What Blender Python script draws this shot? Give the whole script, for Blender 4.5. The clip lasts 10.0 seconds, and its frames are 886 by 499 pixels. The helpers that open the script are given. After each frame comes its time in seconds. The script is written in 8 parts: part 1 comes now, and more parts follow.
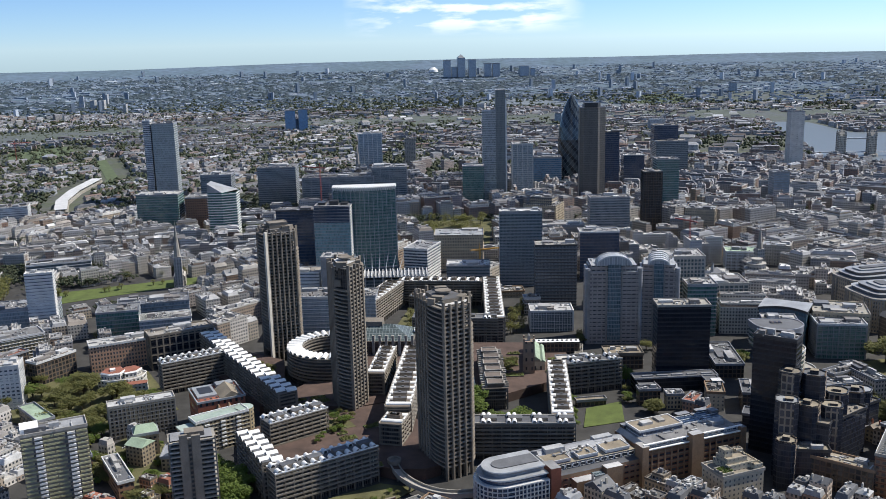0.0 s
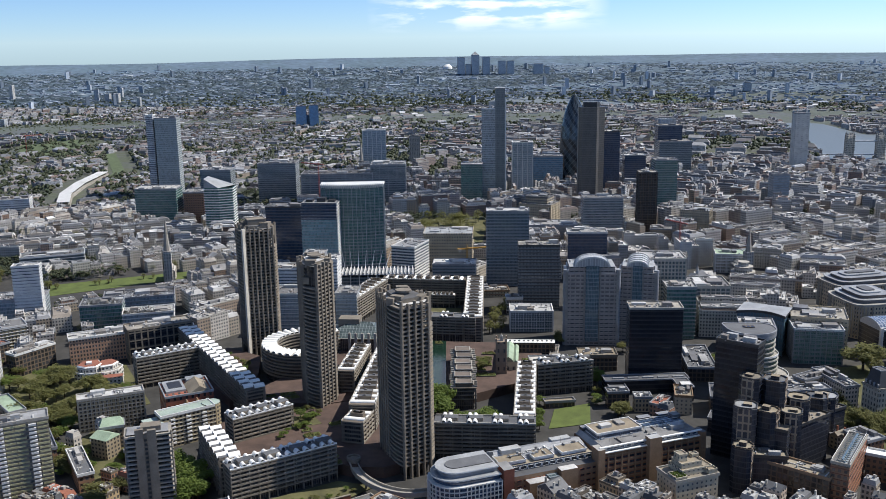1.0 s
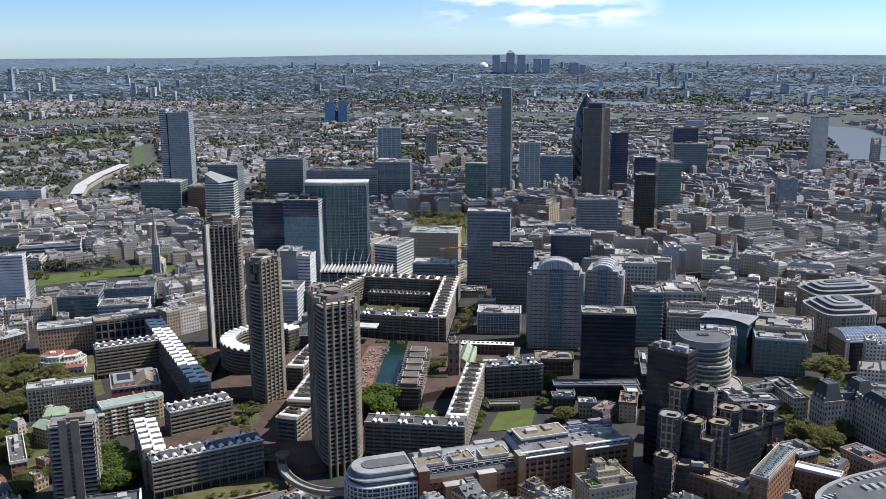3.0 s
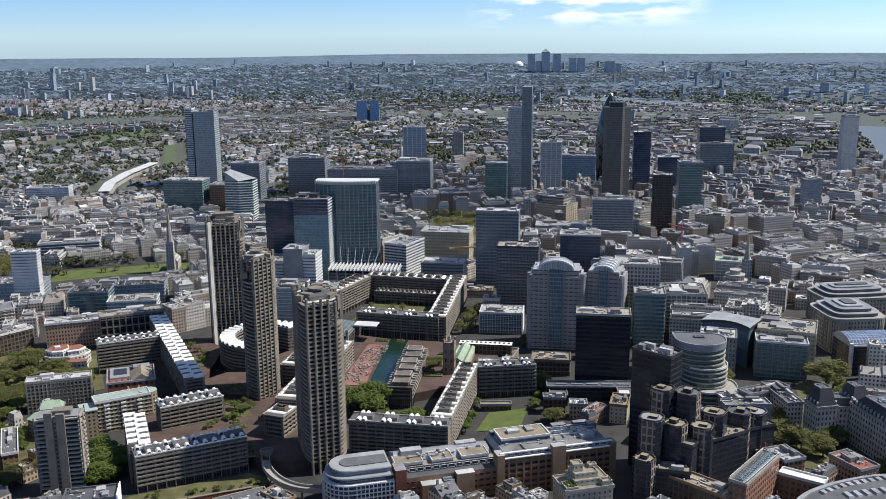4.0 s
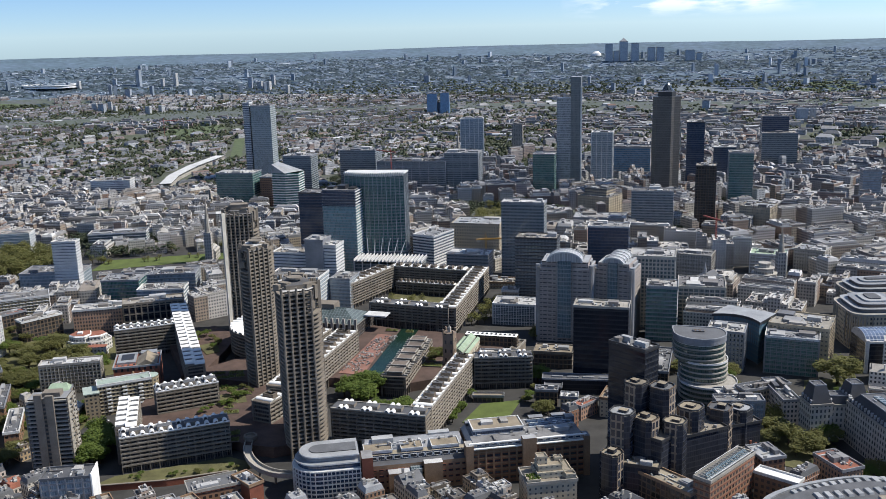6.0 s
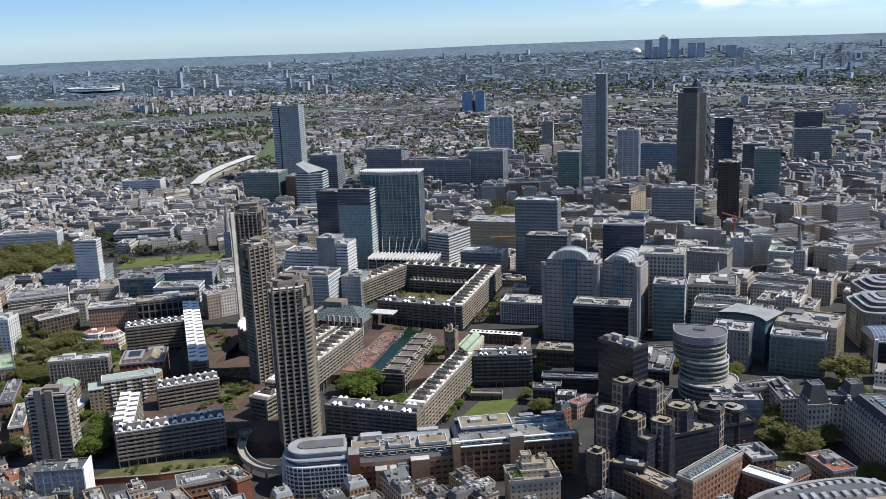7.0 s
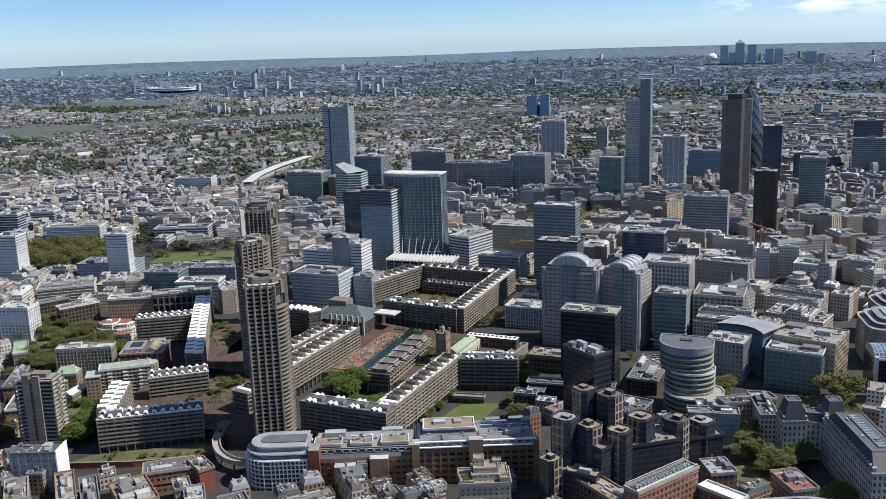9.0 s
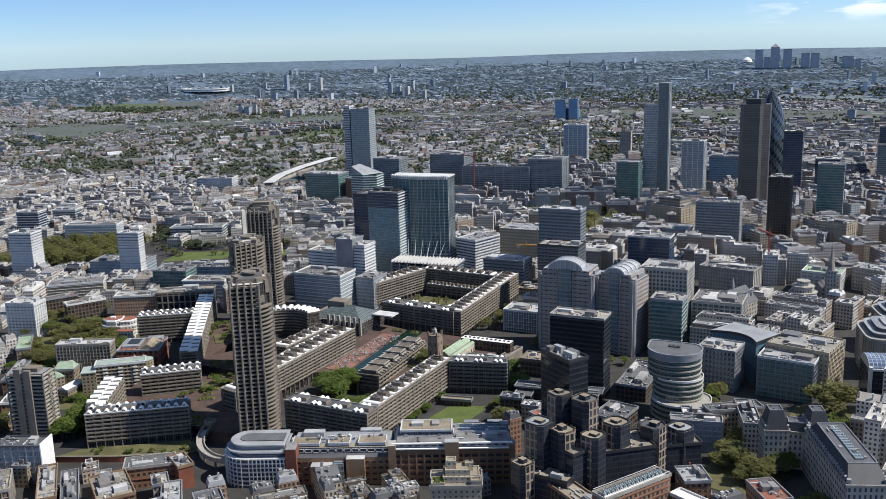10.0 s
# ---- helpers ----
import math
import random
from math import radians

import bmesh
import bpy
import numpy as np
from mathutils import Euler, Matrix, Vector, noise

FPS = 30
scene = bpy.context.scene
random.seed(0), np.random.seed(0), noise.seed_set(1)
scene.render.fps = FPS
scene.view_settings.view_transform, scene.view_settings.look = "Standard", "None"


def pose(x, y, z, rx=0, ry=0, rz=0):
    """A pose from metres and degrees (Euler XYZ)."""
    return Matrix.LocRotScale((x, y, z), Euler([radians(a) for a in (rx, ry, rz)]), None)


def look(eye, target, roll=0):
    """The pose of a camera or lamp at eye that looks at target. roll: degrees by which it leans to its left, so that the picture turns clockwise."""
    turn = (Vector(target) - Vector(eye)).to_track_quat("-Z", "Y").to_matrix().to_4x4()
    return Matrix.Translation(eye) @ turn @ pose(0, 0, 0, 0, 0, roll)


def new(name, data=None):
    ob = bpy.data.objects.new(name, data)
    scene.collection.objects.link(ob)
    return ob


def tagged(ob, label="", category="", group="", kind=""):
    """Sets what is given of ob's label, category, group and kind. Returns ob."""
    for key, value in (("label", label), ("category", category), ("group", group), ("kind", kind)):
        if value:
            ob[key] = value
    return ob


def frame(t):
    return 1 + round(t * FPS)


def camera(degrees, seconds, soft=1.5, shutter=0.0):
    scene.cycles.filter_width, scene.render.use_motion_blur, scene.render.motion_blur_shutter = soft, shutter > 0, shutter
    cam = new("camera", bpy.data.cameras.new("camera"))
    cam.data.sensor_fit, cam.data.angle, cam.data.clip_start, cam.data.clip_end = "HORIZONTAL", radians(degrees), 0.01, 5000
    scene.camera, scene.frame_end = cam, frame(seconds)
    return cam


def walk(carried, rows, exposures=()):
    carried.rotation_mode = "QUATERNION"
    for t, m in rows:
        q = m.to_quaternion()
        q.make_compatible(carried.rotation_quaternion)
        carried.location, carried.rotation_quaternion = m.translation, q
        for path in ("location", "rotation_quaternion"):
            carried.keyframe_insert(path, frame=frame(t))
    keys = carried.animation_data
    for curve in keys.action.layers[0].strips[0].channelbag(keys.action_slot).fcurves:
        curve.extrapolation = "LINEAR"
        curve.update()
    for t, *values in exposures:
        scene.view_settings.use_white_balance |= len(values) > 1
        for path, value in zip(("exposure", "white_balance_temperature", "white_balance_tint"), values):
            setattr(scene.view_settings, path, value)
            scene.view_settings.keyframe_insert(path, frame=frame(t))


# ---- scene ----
SIZE = 0.975
cam = camera(50.5, 10.0, soft=0.7)
METRES, EYE, TILT, LEAN, TURN = 392.9 * SIZE, 288.0 * SIZE, 0.0, 0.0, 4.2
ROWS = [
    (0.0, -0.00038, -0.00004, 0.00023, -0.30, -12.56, 1.35),
    (0.5, 0.05013, -0.00195, 0.00287, 0.38, -12.66, 1.10),
    (1.0, 0.10084, -0.00239, 0.00529, 1.09, -12.75, 0.81),
    (1.5, 0.15172, -0.00158, 0.00738, 1.74, -12.81, 0.52),
    (2.0, 0.20270, 0.00029, 0.00907, 2.54, -12.87, 0.30),
    (2.5, 0.25372, 0.00312, 0.01029, 3.28, -12.89, 0.21),
    (4.0, 0.40618, 0.01656, 0.01100, 6.89, -12.94, 0.41),
    (4.5, 0.45653, 0.02262, 0.01027, 8.32, -13.01, 0.52),
    (5.0, 0.50651, 0.02948, 0.00912, 9.83, -13.10, 0.77),
    (5.5, 0.55605, 0.03719, 0.00760, 11.18, -13.22, 1.07),
    (7.0, 0.70165, 0.06579, 0.00159, 15.21, -13.30, 2.20),
    (7.5, 0.74913, 0.07731, -0.00061, 16.82, -13.17, 2.33),
    (8.0, 0.79612, 0.08988, -0.00275, 18.23, -13.10, 2.24),
    (8.5, 0.84271, 0.10351, -0.00471, 19.34, -12.97, 2.05),
    (9.0, 0.88898, 0.11820, -0.00641, 20.49, -12.90, 1.84),
    (9.5, 0.93509, 0.13392, -0.00774, 21.64, -12.81, 1.69),
    (10.0, 0.98123, 0.15059, -0.00859, 22.91, -12.67, 1.60),
]
walk(cam, [(t, pose(0, 0, EYE, TILT, LEAN, TURN) @ pose(METRES * x, METRES * y, METRES * z, 90 + pitch, roll, yaw)) for t, x, y, z, yaw, pitch, roll in ROWS], [(0, 0.34, 6280, 10), (5, 0.33, 6280, 10), (10, 0.29, 6280, 10)])

# ---- daylight ----
SUN_FROM = Vector((0.94, 0.33, 0.0)).normalized()
SUN_UP = radians(50)
world = bpy.data.worlds.new("sky")
scene.world = world
world.use_nodes = True
wn, wl = world.node_tree.nodes, world.node_tree.links
sky = wn.new("ShaderNodeTexSky")
sky.sky_type, sky.sun_disc = "NISHITA", False
sky.sun_elevation = SUN_UP
sky.sun_rotation = math.atan2(SUN_FROM.x, SUN_FROM.y)
sky.air_density, sky.dust_density, sky.ozone_density, sky.altitude = 0.7, 0.0, 3.0, 250
bgnode = wn["Background"]
bgnode.inputs[1].default_value = 0.102
# thin fair-weather cloud, low over the horizon
wc = wn.new("ShaderNodeTexCoord")
wm = wn.new("ShaderNodeMapping")
wm.inputs["Scale"].default_value = (9, 9, 42)
wnoise = wn.new("ShaderNodeTexNoise")
wnoise.inputs["Scale"].default_value = 2.3
wnoise.inputs["Detail"].default_value = 7
wramp = wn.new("ShaderNodeValToRGB")
wramp.color_ramp.elements[0].position, wramp.color_ramp.elements[1].position = 0.44, 0.60
wsep = wn.new("ShaderNodeSeparateXYZ")
wlow = wn.new("ShaderNodeMapRange")
wlow.inputs[1].default_value, wlow.inputs[2].default_value = 0.004, 0.02
wmul = wn.new("ShaderNodeMath")
wmul.operation = "MULTIPLY"
wmix = wn.new("ShaderNodeMixRGB")
wmix.inputs[2].default_value = (9.0, 9.4, 9.8, 1)
wl.new(wc.outputs["Generated"], wm.inputs[0])
wl.new(wm.outputs[0], wnoise.inputs["Vector"])
wl.new(wnoise.outputs["Fac"], wramp.inputs[0])
wl.new(wc.outputs["Generated"], wsep.inputs[0])
wl.new(wsep.outputs[2], wlow.inputs[0])
wside = wn.new("ShaderNodeMath")
wside.operation = "ADD"
wside.inputs[1].default_value = 0.045
wabs = wn.new("ShaderNodeMath")
wabs.operation = "ABSOLUTE"
wspan = wn.new("ShaderNodeMapRange")
wspan.inputs[1].default_value, wspan.inputs[2].default_value = 0.125, 0.07
wboth = wn.new("ShaderNodeMath")
wboth.operation = "MULTIPLY"
wl.new(wsep.outputs[0], wside.inputs[0])
wl.new(wside.outputs[0], wabs.inputs[0])
wl.new(wabs.outputs[0], wspan.inputs[0])
wl.new(wramp.outputs[0], wboth.inputs[0])
wl.new(wspan.outputs[0], wboth.inputs[1])
wl.new(wboth.outputs[0], wmul.inputs[0])
wl.new(wlow.outputs[0], wmul.inputs[1])
wl.new(wmul.outputs[0], wmix.inputs[0])
wtint = wn.new("ShaderNodeMixRGB")
wtint.blend_type = "MULTIPLY"
wtint.inputs[0].default_value = 1.0
wtint.inputs[2].default_value = (0.865, 0.95, 1.12, 1)
wband = wn.new("ShaderNodeMapRange")
wband.inputs[1].default_value, wband.inputs[2].default_value = 0.06, 0.45
whue = wn.new("ShaderNodeMixRGB")
whue.inputs[1].default_value, whue.inputs[2].default_value = (0.72, 0.88, 1.13, 1), (1.12, 1.11, 1.12, 1)
wl.new(wsep.outputs[2], wband.inputs[0])
wl.new(wband.outputs[0], whue.inputs[0])
wl.new(whue.outputs[0], wtint.inputs[2])
wl.new(sky.outputs[0], wtint.inputs[1])
weast = wn.new("ShaderNodeMapRange")
weast.inputs[1].default_value, weast.inputs[2].default_value = -0.7, 0.25
weast.inputs[3].default_value, weast.inputs[4].default_value = 0.84, 1.02
wglow = wn.new("ShaderNodeMixRGB")
wglow.blend_type = "MULTIPLY"
wglow.inputs[0].default_value = 1.0
wl.new(wsep.outputs[0], weast.inputs[0])
wl.new(wtint.outputs[0], wglow.inputs[1])
wl.new(weast.outputs[0], wglow.inputs[2])
wl.new(wglow.outputs[0], wmix.inputs[1])
wl.new(wmix.outputs[0], bgnode.inputs[0])
sun = new("sun", bpy.data.lights.new("sun", "SUN"))
sun.data.energy, sun.data.angle, sun.data.color = 5.0, radians(0.5), (1.0, 0.925, 0.81)
sun.matrix_world = look((0, 0, 900), Vector((0, 0, 900)) - SUN_FROM * math.cos(SUN_UP) - Vector((0, 0, math.sin(SUN_UP))))


# ---- materials ----
class Net:
    """A small node-tree writer for one material."""

    def __init__(self, name):
        self.mat = bpy.data.materials.new(name)
        self.mat.use_nodes = True
        self.n, self.l = self.mat.node_tree.nodes, self.mat.node_tree.links
        self.bsdf = self.n["Principled BSDF"]

    def put(self, socket, value):
        if isinstance(value, bpy.types.NodeSocket):
            self.l.new(value, socket)
        elif isinstance(value, (tuple, list)) and len(value) == 3 and socket.type == "RGBA":
            socket.default_value = (*value, 1)
        else:
            socket.default_value = value

    def math(self, op, a, b=0.0):
        q = self.n.new("ShaderNodeMath")
        q.operation = op
        self.put(q.inputs[0], a)
        self.put(q.inputs[1], b)
        return q.outputs[0]

    def mix(self, fac, a, b, mode="MIX"):
        q = self.n.new("ShaderNodeMixRGB")
        q.blend_type = mode
        for i, value in enumerate((fac, a, b)):
            self.put(q.inputs[i], value)
        return q.outputs[0]

    def noise(self, scale, detail=3, where="Position", rough=0.6):
        q = self.n.new("ShaderNodeTexNoise")
        q.inputs["Scale"].default_value, q.inputs["Detail"].default_value, q.inputs["Roughness"].default_value = scale, detail, rough
        self.l.new(self.n.new("ShaderNodeNewGeometry").outputs["Position"], q.inputs["Vector"])
        return q.outputs["Fac"]

    def cells(self, scale, out="Color", spread=1.0, stretch=(1, 1, 1)):
        q = self.n.new("ShaderNodeTexVoronoi")
        q.inputs["Scale"].default_value, q.inputs["Randomness"].default_value = scale, spread
        m = self.n.new("ShaderNodeMapping")
        m.inputs["Scale"].default_value = stretch
        self.l.new(self.n.new("ShaderNodeNewGeometry").outputs["Position"], m.inputs[0])
        self.l.new(m.outputs[0], q.inputs["Vector"])
        return q.outputs[out]

    def ramp(self, fac, stops):
        q = self.n.new("ShaderNodeValToRGB")
        e = q.color_ramp.elements
        while len(e) < len(stops):
            e.new(0.5)
        for i, (pos, col) in enumerate(stops):
            e[i].position, e[i].color = pos, (*col, 1)
        self.put(q.inputs[0], fac)
        return q.outputs[0]

    def any(self, island=False):
        if island:
            return self.n.new("ShaderNodeNewGeometry").outputs["Random Per Island"]
        return self.n.new("ShaderNodeObjectInfo").outputs["Random"]

    def uv(self):
        q = self.n.new("ShaderNodeUVMap")
        s = self.n.new("ShaderNodeSeparateXYZ")
        self.l.new(q.outputs[0], s.inputs[0])
        return s.outputs[0], s.outputs[1]

    def bump(self, height, strength=0.3, dist=0.3):
        q = self.n.new("ShaderNodeBump")
        q.inputs["Strength"].default_value, q.inputs["Distance"].default_value = strength, dist
        self.put(q.inputs["Height"], height)
        self.l.new(q.outputs[0], self.bsdf.inputs["Normal"])

    def done(self, col, rough=0.8, metal=0.0):
        self.put(self.bsdf.inputs["Base Color"], col)
        self.put(self.bsdf.inputs["Roughness"], rough)
        self.put(self.bsdf.inputs["Metallic"], metal)
        return self.mat


def plain(name, cols, rough=0.8, metal=0.0, island=False, grain=0.25, stain=0.35, spread=True):
    """Weathered opaque surface whose tone is drawn per object (or per island) from cols."""
    k = Net(name)
    n = len(cols)
    if n > 1:
        col = k.ramp(k.any(island), [((i + 0.5) / n, c) for i, c in enumerate(cols)])
    else:
        col = cols[0]
    col = k.mix(1.0, col, k.ramp(k.noise(0.08, 4), [(0.3, (1 - stain,) * 3), (0.7, (1.08,) * 3)]), "MULTIPLY")
    g = k.noise(1.7, 3)
    col = k.mix(1.0, col, k.ramp(g, [(0.3, (1 - grain,) * 3), (0.7, (1.05,) * 3)]), "MULTIPLY")
    k.bump(g, 0.2, 0.15)
    return k.done(col, rough, metal)


def windowed(name, cols, glass, bay=3.0, floor=3.6, fx=0.55, fy=0.55, island=False, rough=0.8, glass_rough=0.12, pane_var=0.6):
    """Wall with rows of panes, laid out in metres on the wall."""
    k = Net(name)
    n = len(cols)
    wall = k.ramp(k.any(island), [((i + 0.5) / n, c) for i, c in enumerate(cols)]) if n > 1 else cols[0]
    wall = k.mix(1.0, wall, k.ramp(k.noise(0.12, 4), [(0.3, (0.72,) * 3), (0.7, (1.06,) * 3)]), "MULTIPLY")
    u, v = k.uv()
    uu, vv = k.math("DIVIDE", u, bay), k.math("DIVIDE", v, floor)
    mu = k.math("LESS_THAN", k.math("ABSOLUTE", k.math("SUBTRACT", k.math("FRACT", uu), 0.5)), fx / 2)
    mv = k.math("LESS_THAN", k.math("ABSOLUTE", k.math("SUBTRACT", k.math("FRACT", vv), 0.52)), fy / 2)
    mask = k.math("MULTIPLY", mu, mv)
    cell = k.n.new("ShaderNodeCombineXYZ")
    k.put(cell.inputs[0], k.math("FLOOR", uu))
    k.put(cell.inputs[1], k.math("FLOOR", vv))
    k.put(cell.inputs[2], k.math("MULTIPLY", k.any(island), 91.0))
    wn_ = k.n.new("ShaderNodeTexWhiteNoise")
    k.l.new(cell.outputs[0], wn_.inputs["Vector"])
    pane = k.mix(k.math("MULTIPLY", wn_.outputs["Value"], pane_var), glass, tuple(min(1, c * 3.0 + 0.04) for c in glass))
    col = k.mix(mask, wall, pane)
    rg = k.math("ADD", rough, k.math("MULTIPLY", mask, glass_rough - rough))
    k.bump(k.math("SUBTRACT", 1.0, mask), 0.6, 0.4)
    return k.done(col, rg)


def glazed(name, col, bay=1.5, floor=3.9, bar=(0.25, 0.27, 0.28), line=0.1, spandrel=0.22, var=0.5, rough=0.08, ior=1.6):
    """Curtain wall: reflecting panes, thin mullions, spandrel bands."""
    k = Net(name)
    u, v = k.uv()
    uu, vv = k.math("DIVIDE", u, bay), k.math("DIVIDE", v, floor)
    mul = k.math("LESS_THAN", k.math("FRACT", uu), line)
    spa = k.math("LESS_THAN", k.math("FRACT", vv), spandrel)
    cell = k.n.new("ShaderNodeCombineXYZ")
    k.put(cell.inputs[0], k.math("FLOOR", uu))
    k.put(cell.inputs[1], k.math("FLOOR", vv))
    wn_ = k.n.new("ShaderNodeTexWhiteNoise")
    k.l.new(cell.outputs[0], wn_.inputs["Vector"])
    pane = k.mix(k.math("MULTIPLY", wn_.outputs["Value"], var), col, tuple(min(1, c * 2.2 + 0.03) for c in col))
    pane = k.mix(k.math("MULTIPLY", spa, 0.75), pane, tuple(c * 0.8 + 0.05 * min(1.0, sum(bar) / 0.4) for c in bar))
    out = k.mix(mul, pane, bar)
    edge = k.math("MAXIMUM", mul, k.math("MULTIPLY", spa, 0.6))
    k.put(k.bsdf.inputs["IOR"], ior)
    return k.done(out, k.math("ADD", rough, k.math("MULTIPLY", edge, 0.35)), 0.0)


CONCRETE = plain("bush_hammered_concrete", [(0.215, 0.188, 0.152), (0.25, 0.218, 0.176), (0.23, 0.20, 0.164)], 0.9)
CONCRETE_LIGHT = plain("pale_concrete", [(0.34, 0.32, 0.28), (0.40, 0.38, 0.34)], 0.9)
VAULT = plain("white_roof_shell", [(0.78, 0.78, 0.76), (0.72, 0.72, 0.70), (0.82, 0.82, 0.80)], 0.6, grain=0.08, stain=0.12)
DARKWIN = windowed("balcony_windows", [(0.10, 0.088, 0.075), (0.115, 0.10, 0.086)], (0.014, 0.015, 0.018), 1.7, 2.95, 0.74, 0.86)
BROWNCONC = plain("brown_roof_concrete", [(0.17, 0.14, 0.11), (0.13, 0.11, 0.09)], 0.9)
PAVERS = plain("red_brick_paving", [(0.27, 0.14, 0.11)], 0.9)
ASPHALT = plain("asphalt", [(0.05, 0.049, 0.047)], 0.9, stain=0.5)
ROOFS = plain("flat_roof_felt", [(0.18, 0.18, 0.19), (0.52, 0.52, 0.52), (0.11, 0.11, 0.115), (0.60, 0.60, 0.59), (0.36, 0.32, 0.26), (0.24, 0.25, 0.27), (0.72, 0.72, 0.71), (0.15, 0.15, 0.155), (0.46, 0.45, 0.42), (0.62, 0.62, 0.61), (0.30, 0.31, 0.33)], 0.85, stain=0.45)
ROOFS_I = plain("town_roofs", [(0.22, 0.22, 0.225), (0.44, 0.44, 0.44), (0.15, 0.15, 0.16), (0.62, 0.62, 0.61), (0.27, 0.235, 0.20), (0.33, 0.33, 0.335), (0.185, 0.185, 0.19), (0.39, 0.36, 0.315), (0.74, 0.74, 0.73), (0.26, 0.27, 0.29), (0.52, 0.52, 0.52)], 0.85, island=True, stain=0.4)
# far roofs and walls blued and paled: haze put into their colours
HAZED_ROOFS = plain("haze_tinted_roofs", [(0.12, 0.16, 0.215), (0.105, 0.145, 0.19), (0.15, 0.188, 0.245), (0.115, 0.155, 0.185), (0.132, 0.172, 0.232), (0.50, 0.57, 0.66), (0.115, 0.15, 0.19), (0.135, 0.165, 0.21), (0.13, 0.175, 0.24)], 0.9, island=True, grain=0.03, stain=0.12)
HAZED_WALL = plain("haze_tinted_walls", [(0.17, 0.215, 0.265), (0.20, 0.245, 0.295), (0.18, 0.22, 0.27), (0.45, 0.50, 0.56)], 0.9, island=True, grain=0.03, stain=0.12)
# town roof greys pushed a little blue, a trace of painted haze
TOWN_ROOFS = plain("faint_haze_town_roofs", [(0.115, 0.125, 0.142), (0.155, 0.142, 0.142), (0.245, 0.255, 0.278), (0.092, 0.10, 0.115), (0.19, 0.125, 0.102), (0.152, 0.162, 0.182), (0.58, 0.60, 0.635), (0.128, 0.128, 0.134), (0.22, 0.21, 0.20), (0.38, 0.39, 0.41), (0.10, 0.108, 0.124)], 0.85, island=True, stain=0.3)
# roofs between town and outskirts, part of the haze blue mixed in
PART_HAZED_ROOFS = plain("part_hazed_town_roofs", [(0.096, 0.116, 0.154), (0.123, 0.128, 0.151), (0.181, 0.21, 0.27), (0.082, 0.1, 0.135), (0.144, 0.121, 0.126), (0.111, 0.131, 0.171), (0.537, 0.609, 0.754), (0.105, 0.116, 0.142), (0.144, 0.149, 0.173), (0.287, 0.326, 0.395), (0.09, 0.105, 0.14)], 0.85, island=True, stain=0.3)
COPING_I = plain("street_copings", [(0.62, 0.61, 0.59), (0.46, 0.44, 0.40), (0.56, 0.56, 0.55), (0.34, 0.32, 0.29), (0.70, 0.70, 0.69), (0.24, 0.21, 0.19)], 0.8, island=True, stain=0.2)
COPING = plain("parapet_coping", [(0.30, 0.29, 0.27), (0.72, 0.71, 0.69), (0.45, 0.42, 0.37), (0.20, 0.17, 0.15), (0.62, 0.61, 0.60), (0.36, 0.30, 0.23)], 0.8)
PLANT = plain("roof_plant_metal", [(0.32, 0.33, 0.34), (0.55, 0.55, 0.54), (0.10, 0.10, 0.11), (0.66, 0.66, 0.65), (0.40, 0.38, 0.35), (0.16, 0.16, 0.17), (0.24, 0.22, 0.20)], 0.55)
WALLS = windowed("office_walls", [(0.52, 0.43, 0.29), (0.32, 0.155, 0.09), (0.58, 0.55, 0.49), (0.33, 0.30, 0.26), (0.44, 0.32, 0.18), (0.27, 0.125, 0.075), (0.66, 0.63, 0.57), (0.38, 0.20, 0.115), (0.54, 0.48, 0.37)], (0.035, 0.038, 0.042), 2.7, 3.6, 0.52, 0.55)
WALLS_I = windowed("town_walls", [(0.47, 0.44, 0.38), (0.27, 0.19, 0.14), (0.58, 0.56, 0.52), (0.36, 0.345, 0.32), (0.42, 0.35, 0.26), (0.22, 0.14, 0.105), (0.66, 0.64, 0.61), (0.31, 0.31, 0.315), (0.52, 0.49, 0.43)], (0.03, 0.034, 0.04), 2.9, 3.4, 0.5, 0.5, island=True)

# town walls lean blue in the same way, faint haze in the colour
TOWN_WALLS = windowed("faint_haze_town_walls", [(0.40, 0.395, 0.385), (0.24, 0.16, 0.13), (0.50, 0.515, 0.53), (0.29, 0.295, 0.305), (0.35, 0.29, 0.225), (0.22, 0.145, 0.12), (0.58, 0.60, 0.63), (0.26, 0.28, 0.305)], (0.05, 0.06, 0.072), 2.9, 3.4, 0.5, 0.5, island=True)

PLANT_I = plain("roof_clutter", [(0.35, 0.36, 0.37), (0.68, 0.68, 0.67), (0.08, 0.08, 0.085), (0.78, 0.78, 0.76), (0.42, 0.40, 0.36), (0.13, 0.13, 0.14), (0.26, 0.22, 0.18), (0.20, 0.20, 0.21)], 0.6, island=True)


def tree_leaves(name, cols):
    k = Net(name)
    col = k.ramp(k.any(True), [((i + 0.5) / len(cols), c) for i, c in enumerate(cols)])
    mat = k.done(col, 0.75)
    nodes, links = mat.node_tree.nodes, mat.node_tree.links
    thin, mix = nodes.new("ShaderNodeBsdfTranslucent"), nodes.new("ShaderNodeMixShader")
    out = next(n for n in nodes if n.type == "OUTPUT_MATERIAL")
    mix.inputs[0].default_value = 0.5
    links.new(col, thin.inputs["Color"])
    links.new(k.bsdf.outputs[0], mix.inputs[1])
    links.new(thin.outputs[0], mix.inputs[2])
    links.new(mix.outputs[0], out.inputs["Surface"])
    return mat


